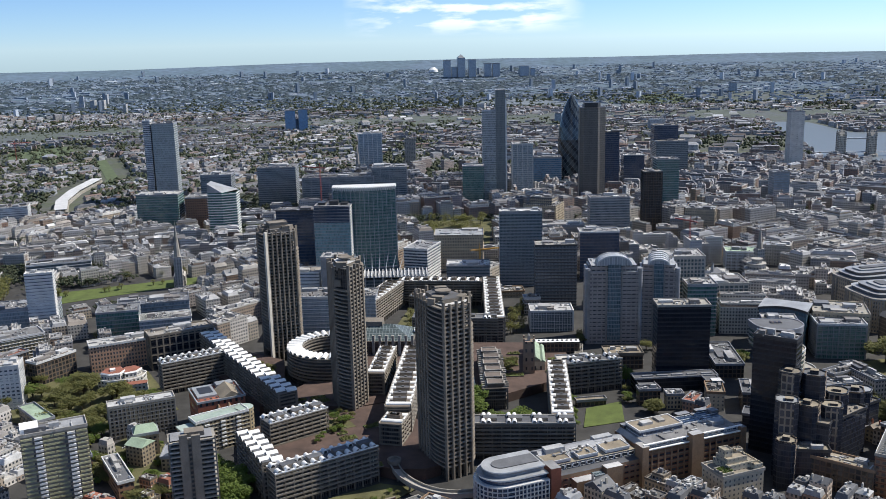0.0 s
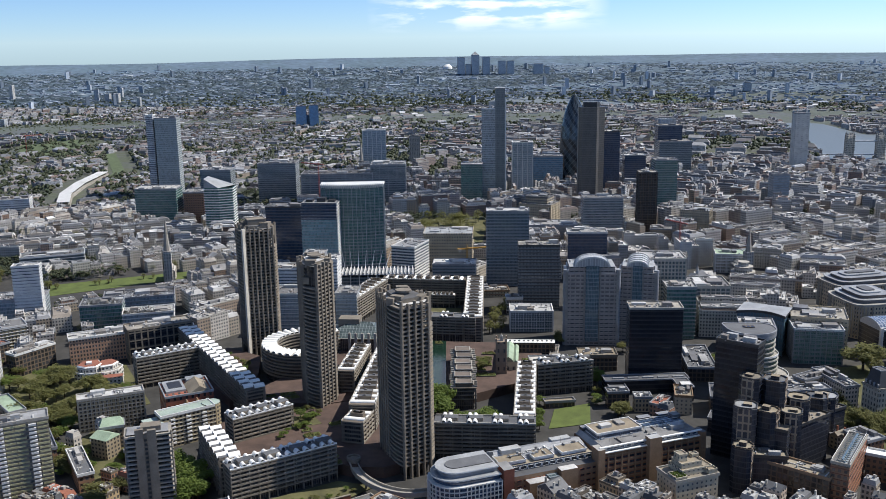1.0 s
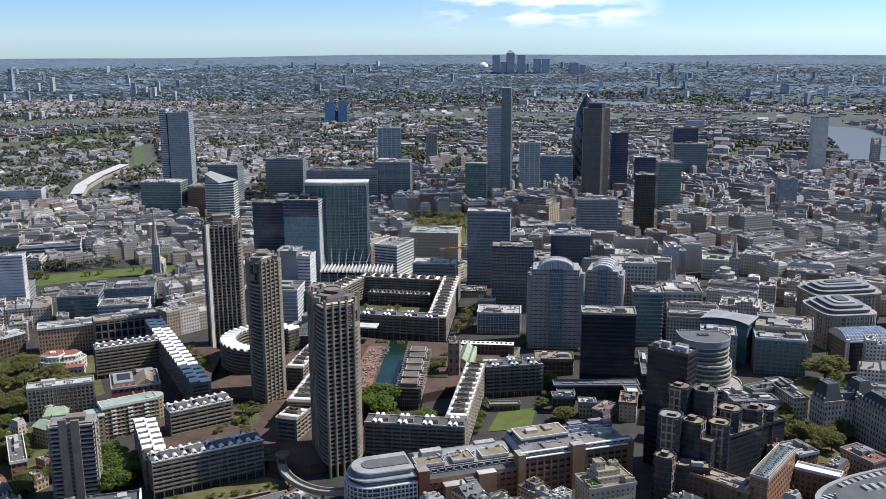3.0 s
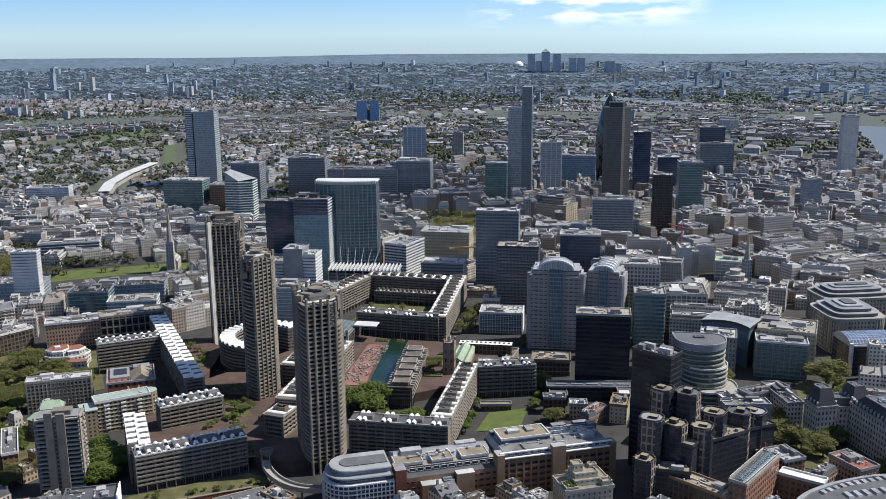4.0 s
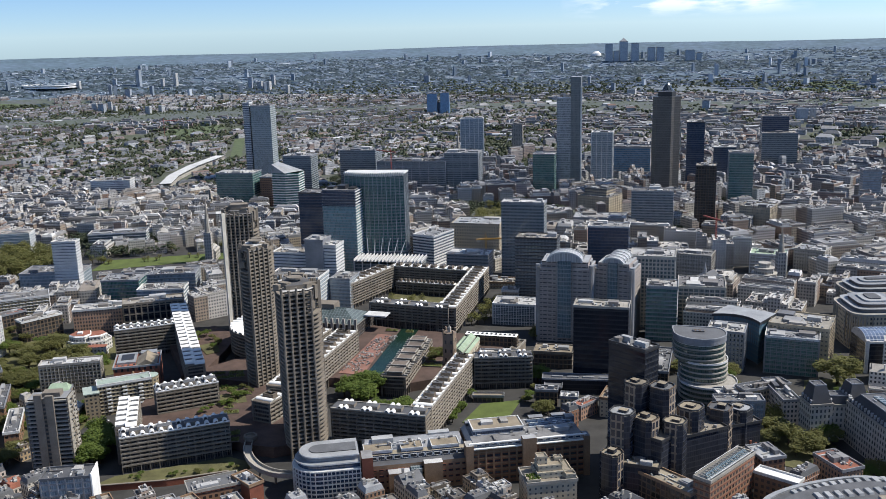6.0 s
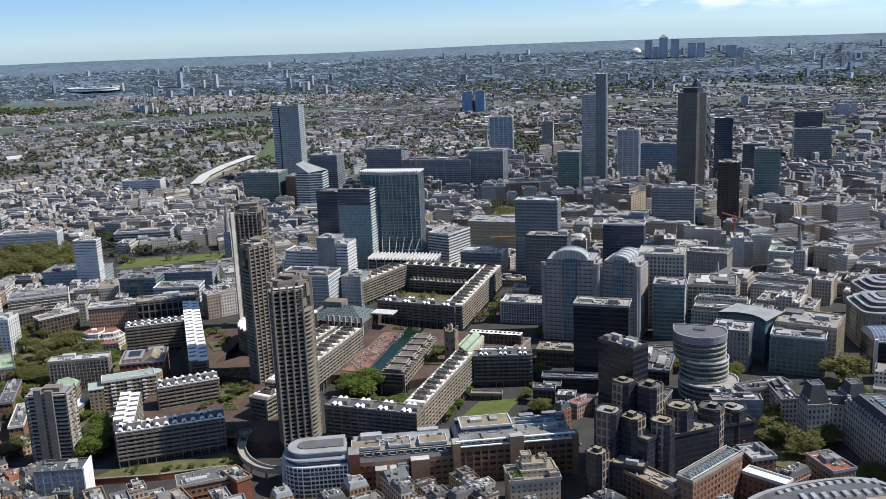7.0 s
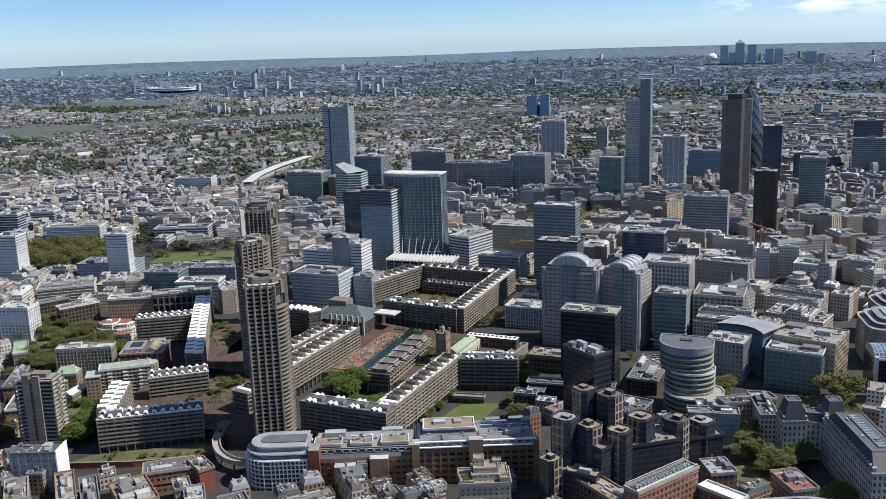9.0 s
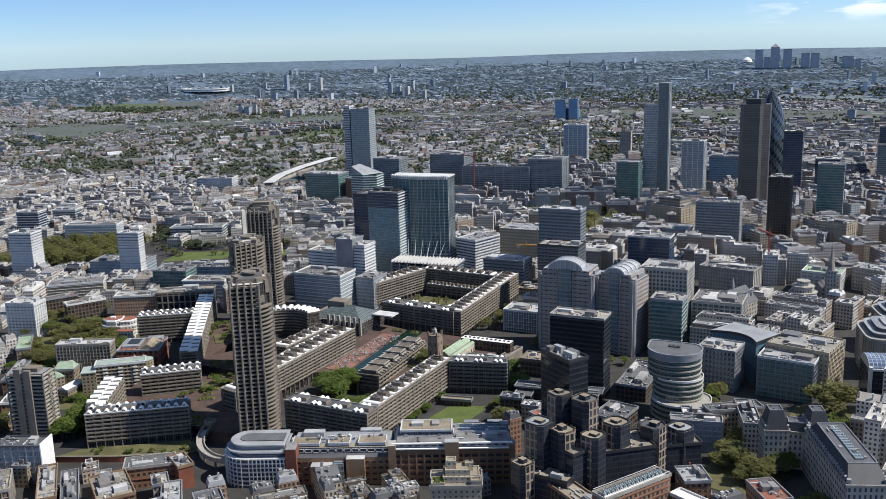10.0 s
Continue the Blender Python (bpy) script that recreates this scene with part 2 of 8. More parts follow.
LEAF = tree_leaves("spring_leaves", [(0.11, 0.165, 0.028), (0.135, 0.19, 0.035), (0.155, 0.205, 0.042), (0.115, 0.17, 0.032)])
LEAF_OLIVE = tree_leaves("olive_leaves", [(0.14, 0.15, 0.046), (0.165, 0.17, 0.054), (0.185, 0.18, 0.062)])
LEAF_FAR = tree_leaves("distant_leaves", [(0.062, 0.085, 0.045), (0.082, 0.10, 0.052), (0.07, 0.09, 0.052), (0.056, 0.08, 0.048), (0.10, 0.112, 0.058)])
# leaf colour shifted to blue so the farthest woods carry painted haze
LEAF_HAZE = tree_leaves("haze_tinted_leaves", [(0.075, 0.112, 0.135), (0.087, 0.124, 0.15), (0.08, 0.116, 0.143)])
BARK = plain("bark", [(0.09, 0.07, 0.05)], 0.95)


# ---- mesh tools ----
class Geo:
    """Collects faces with metre-true wall coordinates and turns them into one mesh."""

    def __init__(self):
        self.v, self.f, self.uv, self.m = [], [], [], []

    def face(self, pts, uvs=None, mi=0):
        b = len(self.v)
        self.v.extend(pts)
        self.f.append(tuple(range(b, b + len(pts))))
        self.uv.extend(uvs if uvs else [(p[0], p[1]) for p in pts])
        self.m.append(mi)

    def prism(self, pts, z0, z1, mw=0, mr=1, top=True, bottom=False, taper=1.0):
        """Upright prism over a counter-clockwise outline."""
        n = len(pts)
        cx, cy = sum(p[0] for p in pts) / n, sum(p[1] for p in pts) / n
        up = [(cx + (p[0] - cx) * taper, cy + (p[1] - cy) * taper) for p in pts]
        b = len(self.v)
        self.v.extend([(p[0], p[1], z0) for p in pts] + [(p[0], p[1], z1) for p in up])
        for i in range(n):
            j = (i + 1) % n
            w = math.dist(pts[i], pts[j])
            self.f.append((b + i, b + j, b + n + j, b + n + i))
            self.uv.extend([(0, z0), (w, z0), (w, z1), (0, z1)])
            self.m.append(mw)
        if top:
            self.f.append(tuple(b + n + i for i in range(n)))
            self.uv.extend(up)
            self.m.append(mr)
        if bottom:
            self.f.append(tuple(b + n - 1 - i for i in range(n)))
            self.uv.extend(pts)
            self.m.append(mr)

    def box(self, cx, cy, w, d, z0, z1, yaw=0.0, mw=0, mr=0, bottom=False, taper=1.0):
        self.prism(rect(cx, cy, w, d, yaw), z0, z1, mw, mr, True, bottom, taper)

    def rim(self, pts, wall, z0, z1, mi=0):
        """A closed upright band of that thickness inside an outline."""
        n = len(pts)
        cx, cy = sum(p[0] for p in pts) / n, sum(p[1] for p in pts) / n
        inn = []
        for x, y in pts:
            inn.append((x - math.copysign(wall, x - cx), y - math.copysign(wall, y - cy)))
        for i in range(n):
            j = (i + 1) % n
            a, b, c, d = pts[i], pts[j], inn[j], inn[i]
            self.face([(*a, z0), (*b, z0), (*b, z1), (*a, z1)], None, mi)
            self.face([(*a, z1), (*b, z1), (*c, z1), (*d, z1)], None, mi)
            self.face([(*c, z0), (*d, z0), (*d, z1), (*c, z1)], None, mi)

    def gable(self, cx, cy, w, d, z0, rise, yaw=0.0, mi=0, hip=0.0):
        """Ridge along the width w; hip draws the ridge ends in."""
        c, s = math.cos(yaw), math.sin(yaw)
        q = [(cx + x * c - y * s, cy + x * s + y * c, z) for x, y, z in ((-w / 2, -d / 2, z0), (w / 2, -d / 2, z0), (w / 2, d / 2, z0), (-w / 2, d / 2, z0), (-w / 2 + hip, 0, z0 + rise), (w / 2 - hip, 0, z0 + rise))]
        for t in ((0, 1, 5, 4), (2, 3, 4, 5), (1, 2, 5), (3, 0, 4)):
            self.face([q[i] for i in t], None, mi)

    def vault(self, cx, cy, w, length, z0, rise, yaw=0.0, mi=0, seg=8, end=None):
        """Barrel shell: w across, running along local y."""
        c, s = math.cos(yaw), math.sin(yaw)
        arc = [(-math.cos(math.pi * i / seg) * w / 2, math.sin(math.pi * i / seg) * rise) for i in range(seg + 1)]

        def at(x, y, z):
            return (cx + x * c - y * s, cy + x * s + y * c, z0 + z)

        for (x0, h0), (x1, h1) in zip(arc, arc[1:]):
            self.face([at(x0, -length / 2, h0), at(x1, -length / 2, h1), at(x1, length / 2, h1), at(x0, length / 2, h0)][::-1], None, mi)
        if end is None:
            self.face([at(x, -length / 2, h) for x, h in arc][::-1], None, mi)
            self.face([at(x, length / 2, h) for x, h in arc], None, mi)
            return
        for y, flip in ((-length / 2, -1), (length / 2, 1)):
            low = [(x * 0.8, h * 0.8) for x, h in arc]
            for i in range(seg):
                self.face([at(*p) for p in ((arc[i][0], y, arc[i][1]), (arc[i + 1][0], y, arc[i + 1][1]), (low[i + 1][0], y, low[i + 1][1]), (low[i][0], y, low[i][1]))][::flip], None, mi)
            self.face([at(x, y - flip * 0.25, h) for x, h in low][::flip], None, end)

    def mesh(self, name, mats):
        me = bpy.data.meshes.new(name)
        if len(self.v) < 4000:
            seat, order, kept = {}, [], []
            for p in self.v:
                key = (round(p[0], 3), round(p[1], 3), round(p[2], 3))
                if key not in seat:
                    seat[key] = len(kept)
                    kept.append(p)
                order.append(seat[key])
            self.v, self.f = kept, [tuple(order[i] for i in f) for f in self.f]
        me.from_pydata(self.v, [], self.f)
        layer = me.uv_layers.new(name="UVMap")
        layer.data.foreach_set("uv", [c for q in self.uv for c in q[:2]])
        for q in mats:
            me.materials.append(q)
        me.polygons.foreach_set("material_index", self.m)
        me.update()
        return me


def rect(cx, cy, w, d, yaw=0.0):
    c, s = math.cos(yaw), math.sin(yaw)
    return [(cx + x * c - y * s, cy + x * s + y * c) for x, y in ((-w / 2, -d / 2), (w / 2, -d / 2), (w / 2, d / 2), (-w / 2, d / 2))]


def oval(rx, ry, n=28, cx=0.0, cy=0.0, a0=0.0, a1=2 * math.pi):
    k = n if abs(a1 - a0 - 2 * math.pi) < 1e-6 else n - 1
    return [(cx + rx * math.cos(a0 + (a1 - a0) * i / k), cy + ry * math.sin(a0 + (a1 - a0) * i / k)) for i in range(n)]


TAKEN = []


def claim(x, y, w, d, yaw=0.0, margin=5.0):
    """Ground that filler buildings and trees leave free."""
    TAKEN.append((x, y, w / 2 + margin, d / 2 + margin, math.cos(yaw), math.sin(yaw)))


def is_taken(x, y):
    for tx, ty, hw, hd, c, s in TAKEN:
        dx, dy = x - tx, y - ty
        if abs(dx * c + dy * s) < hw and abs(dy * c - dx * s) < hd:
            return True
    return False


def thing(name, x, y, yaw, label, category, group="", z=0.0, kind=""):
    ob = new(name)
    ob.empty_display_size = 2.0
    ob.matrix_basis = Matrix.Translation((x, y, z)) @ Matrix.Rotation(yaw, 4, "Z")
    return tagged(ob, label, category, group, kind)


def part(name, geo, mats, parent, label=""):
    me = geo if isinstance(geo, bpy.types.Mesh) else geo.mesh(name, mats)
    ob = new(name, me)
    ob.parent = parent
    return tagged(ob, label)


def put(name, me, parent, x=0, y=0, z=0, yaw=0.0, scale=(1, 1, 1)):
    """One more piece on a shared mesh."""
    ob = new(name, me)
    ob.parent = parent
    ob.matrix_basis = Matrix.LocRotScale((x, y, z), Euler((0, 0, yaw)), scale)
    return ob


def span(p, q):
    """Middle, length and yaw of a line on the plan."""
    return (p[0] + q[0]) / 2, (p[1] + q[1]) / 2, math.dist(p, q), math.atan2(q[1] - p[1], q[0] - p[0])


# ---- the lie of the land: flat near by, folded up towards the skyline ----
HUB = (200.0, 30.0)
REACH = 3400.0
SLOPE = 0.139


def far(x, y):
    dx, dy = x - HUB[0], y - HUB[1]
    d = math.hypot(dx, dy)
    if d <= REACH:
        return x, y, 0.0, 1.0
    s = (288.0 + REACH * SLOPE) / (SLOPE + 288.0 / d) / d
    return HUB[0] + dx * s, HUB[1] + dy * s, 288.0 * (1 - s), s


# ---- ground, one sheet to the skyline ----
def town_ground(name, cols, scale, rough=0.95, fleck=None):
    k = Net(name)
    n = len(cols)
    c1 = k.ramp(k.noise(scale, 6, rough=0.7), [(0.28 + 0.44 * i / (n - 1), c) for i, c in enumerate(cols)])
    c2 = k.mix(1.0, c1, k.ramp(k.noise(scale * 9, 3), [(0.3, (0.7,) * 3), (0.7, (1.15,) * 3)]), "MULTIPLY")
    if fleck:
        q = k.n.new("ShaderNodeSeparateXYZ")
        k.l.new(k.cells(0.05, stretch=(0.6, 1.6, 1.6)), q.inputs[0])
        c2 = k.mix(k.math("GREATER_THAN", q.outputs[0], 0.968), c2, fleck)
        c2 = k.mix(k.math("LESS_THAN", q.outputs[1], 0.25), c2, tuple(c * 0.8 for c in cols[0]))
    return k.done(c2, rough)


TOWN = town_ground("streets_and_gardens", [(0.059, 0.064, 0.067), (0.063, 0.076, 0.049), (0.077, 0.09, 0.055), (0.081, 0.085, 0.084), (0.068, 0.087, 0.049), (0.099, 0.101, 0.099)], 0.012)
# bluer ring by ring: the distance haze is put into the ground colour
MIDTOWN = town_ground("faint_haze_gardens", [(0.07, 0.084, 0.088), (0.075, 0.094, 0.08), (0.085, 0.102, 0.086), (0.092, 0.105, 0.115), (0.08, 0.10, 0.085)], 0.01)
HAZED_PLAIN = town_ground("haze_tinted_plain", [(0.085, 0.125, 0.17), (0.106, 0.148, 0.205), (0.08, 0.12, 0.15), (0.12, 0.162, 0.228), (0.092, 0.135, 0.185)], 0.006, fleck=(0.30, 0.34, 0.38))
HAZED_HILLS = town_ground("haze_tinted_hills", [(0.092, 0.142, 0.195), (0.105, 0.155, 0.215), (0.086, 0.135, 0.175), (0.115, 0.165, 0.225)], 0.004)
rings = [0, 250, 450, 650, 850, 1100, 1400, 1900, 2500, 3200, 4000, 4300, 4600, 5000, 5500, 6200, 7200, 8500, 9400, 10500, 12000, 13600]
STEPS = 120
g = Geo()
for r in rings:
    for i in range(STEPS):
        a = 2 * math.pi * i / STEPS
        x, y, z, _ = far(HUB[0] + r * math.cos(a), HUB[1] + r * math.sin(a))
        if r > 10000:
            z += (5.0 + 9.0 * noise.noise(Vector((math.cos(a) * 6, math.sin(a) * 6, 0.3)))) * (1.0 if r > 12000 else 0.4)
        g.v.append((x, y, z))
for ri in range(len(rings) - 1):
    for i in range(STEPS):
        j = (i + 1) % STEPS
        q = (ri * STEPS + i, (ri + 1) * STEPS + i, (ri + 1) * STEPS + j, ri * STEPS + j)
        g.f.append(q)
        g.uv.extend([g.v[n][:2] for n in q])
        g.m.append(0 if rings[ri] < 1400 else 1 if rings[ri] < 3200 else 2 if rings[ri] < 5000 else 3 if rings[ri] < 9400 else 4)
ground = new("ground", g.mesh("ground", [ASPHALT, TOWN, MIDTOWN, HAZED_PLAIN, HAZED_HILLS]))
tagged(ground, "grey asphalt streets running into a green-grey plain with painted blue haze", "ground", kind="structure")


def patch(name, pts, z, mat, label, category, kind="structure", thick=0.3):
    """A flat piece of ground a little proud of the sheet."""
    q = Geo()
    out = [far(*p) for p in pts]
    area = sum(a[0] * b[1] - b[0] * a[1] for a, b in zip(out, out[1:] + out[:1]))
    if area < 0:
        out.reverse()
    b = len(q.v)
    n = len(out)
    q.v.extend([(p[0], p[1], p[2] + z) for p in out] + [(p[0], p[1], p[2] + z - thick) for p in out])
    q.f.append(tuple(range(b, b + n)))
    q.uv.extend([(p[0], p[1]) for p in out])
    q.m.append(0)
    for i in range(n):
        j = (i + 1) % n
        q.f.append((b + n + i, b + n + j, b + j, b + i))
        q.uv.extend([(0, 0)] * 4)
        q.m.append(0)
    return tagged(new(name, q.mesh(name, [mat])), label, category, kind=kind)


def water_look():
    k = Net("river_water")
    k.bump(k.noise(0.25, 4), 0.35, 0.6)
    return k.done((0.13, 0.15, 0.155), 0.4)


WATER = water_look()
POND = plain("algae_green_water", [(0.012, 0.034, 0.022)], 0.15)
GRASS = plain("mown_grass", [(0.10, 0.135, 0.03)], 0.95)
FARGRASS = plain("far_park_grass", [(0.098, 0.132, 0.063)], 0.95, stain=0.4)
LAWN = plain("dry_garden_grass", [(0.125, 0.122, 0.05)], 0.95, stain=0.5)
PODIUM = plain("tiled_podium", [(0.105, 0.068, 0.055)], 0.9, stain=0.5)
STONE = windowed("portland_stone", [(0.42, 0.40, 0.36), (0.46, 0.43, 0.37)], (0.04, 0.045, 0.05), 3.0, 4.2, 0.42, 0.55)
BEIGE = windowed("beige_stone", [(0.45, 0.38, 0.27), (0.42, 0.36, 0.27)], (0.04, 0.045, 0.05), 3.2, 4.0, 0.45, 0.5)
BRICK = windowed("orange_brick", [(0.24, 0.135, 0.085), (0.26, 0.15, 0.09)], (0.035, 0.03, 0.03), 3.6, 3.9, 0.55, 0.5)
STONEPLAIN = plain("pink_grey_stone", [(0.36, 0.335, 0.31), (0.33, 0.31, 0.29)], 0.85)
BRICK_PLAIN = plain("red_brick_wall", [(0.22, 0.075, 0.045)], 0.9)
TAN_PLAIN = plain("tan_brick_wall", [(0.28, 0.185, 0.115)], 0.9)
YELLOWB = windowed("stock_brick", [(0.30, 0.25, 0.16), (0.27, 0.22, 0.15)], (0.03, 0.03, 0.03), 3.2, 3.0, 0.5, 0.5)
BROWN = windowed("brown_grid", [(0.115, 0.082, 0.056)], (0.012, 0.013, 0.015), 3.6, 3.8, 0.74, 0.74)
BLACK = glazed("black_glass", (0.010, 0.0125, 0.019), 1.6, 3.8, (0.021, 0.025, 0.034), 0.1, 0.25, 0.25, ior=1.35)
NAVY = glazed("navy_glass", (0.018, 0.035, 0.068), 1.6, 3.8, (0.06, 0.075, 0.10), 0.08, 0.2, 0.4)
TEAL = glazed("green_glass", (0.03, 0.085, 0.078), 1.5, 3.9, (0.17, 0.215, 0.21), 0.14, 0.22, 0.7)
STEELGLASS = glazed("grey_blue_glass", (0.14, 0.18, 0.21), 1.5, 3.9, (0.37, 0.40, 0.42), 0.14, 0.28, 0.6)
DUSK = glazed("dark_banded_glass", (0.045, 0.068, 0.08), 1.6, 3.8, (0.22, 0.25, 0.27), 0.12, 0.38, 0.5)
BLUEPANEL = glazed("blue_panels", (0.08, 0.17, 0.29), 2.4, 3.2, (0.2, 0.30, 0.42), 0.12, 0.3, 0.5, 0.3)
WHITEBAND = windowed("white_ribbon_windows", [(0.60, 0.61, 0.62)], (0.022, 0.036, 0.062), 1.6, 3.5, 0.94, 0.56, glass_rough=0.3, pane_var=0.3)
WHITEPANEL = plain("white_panel", [(0.68, 0.68, 0.66), (0.62, 0.62, 0.61)], 0.5, stain=0.15)
GREYPANEL = plain("grey_panel", [(0.30, 0.31, 0.33), (0.27, 0.28, 0.30)], 0.5)
DARKMETAL = plain("dark_metal", [(0.045, 0.047, 0.052), (0.038, 0.039, 0.043)], 0.45)
COPPER = plain("green_copper_roof", [(0.34, 0.44, 0.32)], 0.8)
TILE = plain("orange_tile_roof", [(0.30, 0.115, 0.075)], 0.9)
TANROOF = plain("tan_gravel_roof", [(0.29, 0.245, 0.18), (0.33, 0.29, 0.22), (0.26, 0.23, 0.185)], 0.9)
BROWNROOF = plain("brown_tile_roof", [(0.17, 0.14, 0.12)], 0.9)
SLATE = plain("slate_roof", [(0.10, 0.104, 0.115), (0.135, 0.14, 0.15)], 0.7)
LEADROOF = plain("pale_lead_roof", [(0.33, 0.345, 0.36), (0.40, 0.41, 0.42)], 0.5)

patch("river", [(868, 3380), (965, 3190), (990, 2800), (1250, 2780), (1900, 2700), (1900, 1850), (800, 1960), (714, 2178), (745, 2360), (815, 2900)], 0.6, WATER, "grey-blue tidal river with dull ripples", "river")
patch("river", [(-340, 4500), (-240, 4900), (-60, 4700), (300, 4300), (900, 3600), (868, 3300), (250, 3950), (-77, 4168), (-275, 4151)], 0.6, WATER, "pale far bend of the tidal river", "river")

# ---- housing estate: podium, lawns, lake ----
PODIUM_AREAS = [((-185, 655), (-95, 700), (-30, 600), (-58, 580), (-80, 580), (-98, 588), (-157, 546), (-186, 592), (-200, 640)), ((-200, 690), (-110, 860), (-60, 850), (-60, 720), (-120, 690)), ((-72, 716), (-72, 850), (50, 850), (50, 762), (30, 745), (-20, 705)), ((-268, 775), (-200, 694), (-186, 700), (-196, 760), (-206, 800), (-244, 822))]
for n, pts in enumerate(PODIUM_AREAS):
    patch("podium", list(pts), 8.0 - 0.12 * n, PODIUM, "brick-tiled walkway deck of the concrete estate", "podium", thick=8.0)
for x, y, w, d, yaw in ((-110, 660, 190, 150, -0.6), (-60, 770, 260, 190, 0), (0, 660, 120, 130, 0), (-60, 940, 150, 190, 0), (-150, 570, 120, 130, 0.7), (-210, 720, 190, 160, -0.95)):
    claim(x, y, w, d, yaw, 0)
patch("court_garden", [(-122, 885), (-30, 880), (-36, 985), (-112, 988)], 1.0, LAWN, "planted garden court inside the concrete terraces", "garden")
patch("lake", [(-45, 715), (-28, 715), (-40, 850), (-57, 850)], 8.3, POND, "dark green ornamental lake between the terraces", "lake")
patch("brick_terrace", [(-70, 725), (-48, 725), (-60, 830), (-74, 830)], 8.35, PAVERS, "open red brick terrace beside the lake", "terrace")
patch("sports_lawn", [(54, 668), (86, 680), (88, 721), (59, 706)], 0.5, GRASS, "bright green mown lawn behind hedges", "lawn")
claim(70, 695, 44, 70, 0, 2)
patch("garden", [(-430, 690), (-330, 640), (-270, 700), (-330, 790), (-420, 770)], 0.4, LAWN, "public garden of grass and paths under trees", "garden")
claim(-345, 715, 150, 110, -0.5, 0)
patch("courtyard_garden", [(-300, 588), (-252, 556), (-222, 580), (-232, 622), (-292, 648)], 0.35, LAWN, "rough shared gardens between low housing rows", "garden")
patch("playing_field", [(-530, 1010), (-545, 1065), (-400, 1140), (-390, 1105)], 0.4, GRASS, "long green playing field among offices", "lawn")
claim(-472, 1045, 200, 120, 0.5, 0)
patch("burial_ground", [(-790, 940), (-620, 890), (-560, 960), (-690, 1100), (-780, 1060)], 0.4, LAWN, "old burial ground under spreading trees", "garden")
claim(-680, 990, 210, 150, 0.4, 0)
patch("circus_garden", [(-140, 1290), (-30, 1290), (-30, 1500), (-140, 1500)], 0.4, LAWN, "oval city garden under tall planes", "garden")
claim(-85, 1400, 110, 200, 0, 0)

for n, (pts, what) in enumerate((([(-1482, 2683), (-1320, 2766), (-1132, 2362), (-1307, 2359)], "park"), ([(476, 4853), (826, 4728), (722, 4124), (414, 4215)], "park"), ([(1052, 4026), (1426, 3749), (1281, 3361), (937, 3580)], "park"), ([(-2784, 2719), (-2100, 2560), (-1889, 2173), (-2500, 2300)], "park"), ([(-3357, 3378), (-2345, 2994), (-2600, 3500), (-3271, 3730)], "park"))):
    patch(what, pts, 0.7, FARGRASS, "large far public park of grass and trees", "park")
for x, y, w, d, yaw in ((-1310, 2540, 200, 370, -0.4), (-2300, 2440, 620, 260, -0.4), (-2880, 3350, 800, 400, -0.3)):
    claim(x, y, w, d, yaw, 0)
patch("verge", [(-158, 506), (-109, 528), (-75, 550), (-62, 566), (-88, 572), (-150, 527)], 1.2, LAWN, "strip of rough grass and brown earth above the railway wall", "lawn")
g = Geo()
for a, b in (((-176, 495), (-160, 502)), ((-160, 502), (-109, 525)), ((-109, 525), (-75, 547))):
    mx, my, length, yaw = span(a, b)
    g.box(mx, my, length + 0.6, 1.2, 0, 4.2, yaw)
    g.box(mx, my, length + 0.8, 1.6, 4.2, 4.6, yaw, 1, 1, True)
tagged(new("railway_wall", g.mesh("railway_wall", [BRICK_PLAIN, CONCRETE])), "dark brick retaining wall beside the railway", "wall", kind="structure")
r = random.Random(3)
g = Geo()
for _ in range(170):
    x, y = r.uniform(-70, -52), r.uniform(730, 828)
    g.box(x, y, 0.9, 0.9, 8.4, 9.15, r.uniform(0, 1.5))
    for k in range(2):
        a = r.uniform(0, 6.28)
        g.box(x + 1.1 * math.cos(a), y + 1.1 * math.sin(a), 0.5, 0.5, 8.4, 9.3, a)
tagged(new("terrace_tables", g.mesh("terrace_tables", [PLANT_I])), "scattered cafe tables and chairs on brick paving", "tables", kind="stuff")
claim(-100, 532, 125, 40, 0.4, 0)
patch("churchyard", [(262, 655), (300, 645), (318, 690), (270, 712)], 0.4, LAWN, "shady churchyard garden between office blocks", "garden")
claim(288, 676, 52, 62, 0.2, 0)
patch("street_square", [(300, 730), (345, 730), (350, 830), (305, 815)], 0.3, LAWN, "small paved square with one spreading tree", "garden")
claim(325, 785, 42, 70, 0, 0)
claim(125, 705, 90, 90, 0, 0)
claim(100, 805, 40, 40, 0, 0)
claim(188, 700, 40, 110, -0.2, 0)
claim(185, 800, 30, 90, 0, 0)
claim(66, 652, 50, 36, 0, 0)
claim(115, 842, 80, 44, 0, 0)
claim(62, 900, 22, 40, 0, 0)


patch("deck_lawn", [(-150, 655), (-128, 668), (-116, 650), (-136, 638)], 8.2, LAWN, "raised lawn on the brick walkway deck", "lawn")
patch("deck_lawn", [(-226, 762), (-206, 742), (-198, 752), (-216, 776)], 8.2, LAWN, "raised lawn on the brick walkway deck", "lawn")


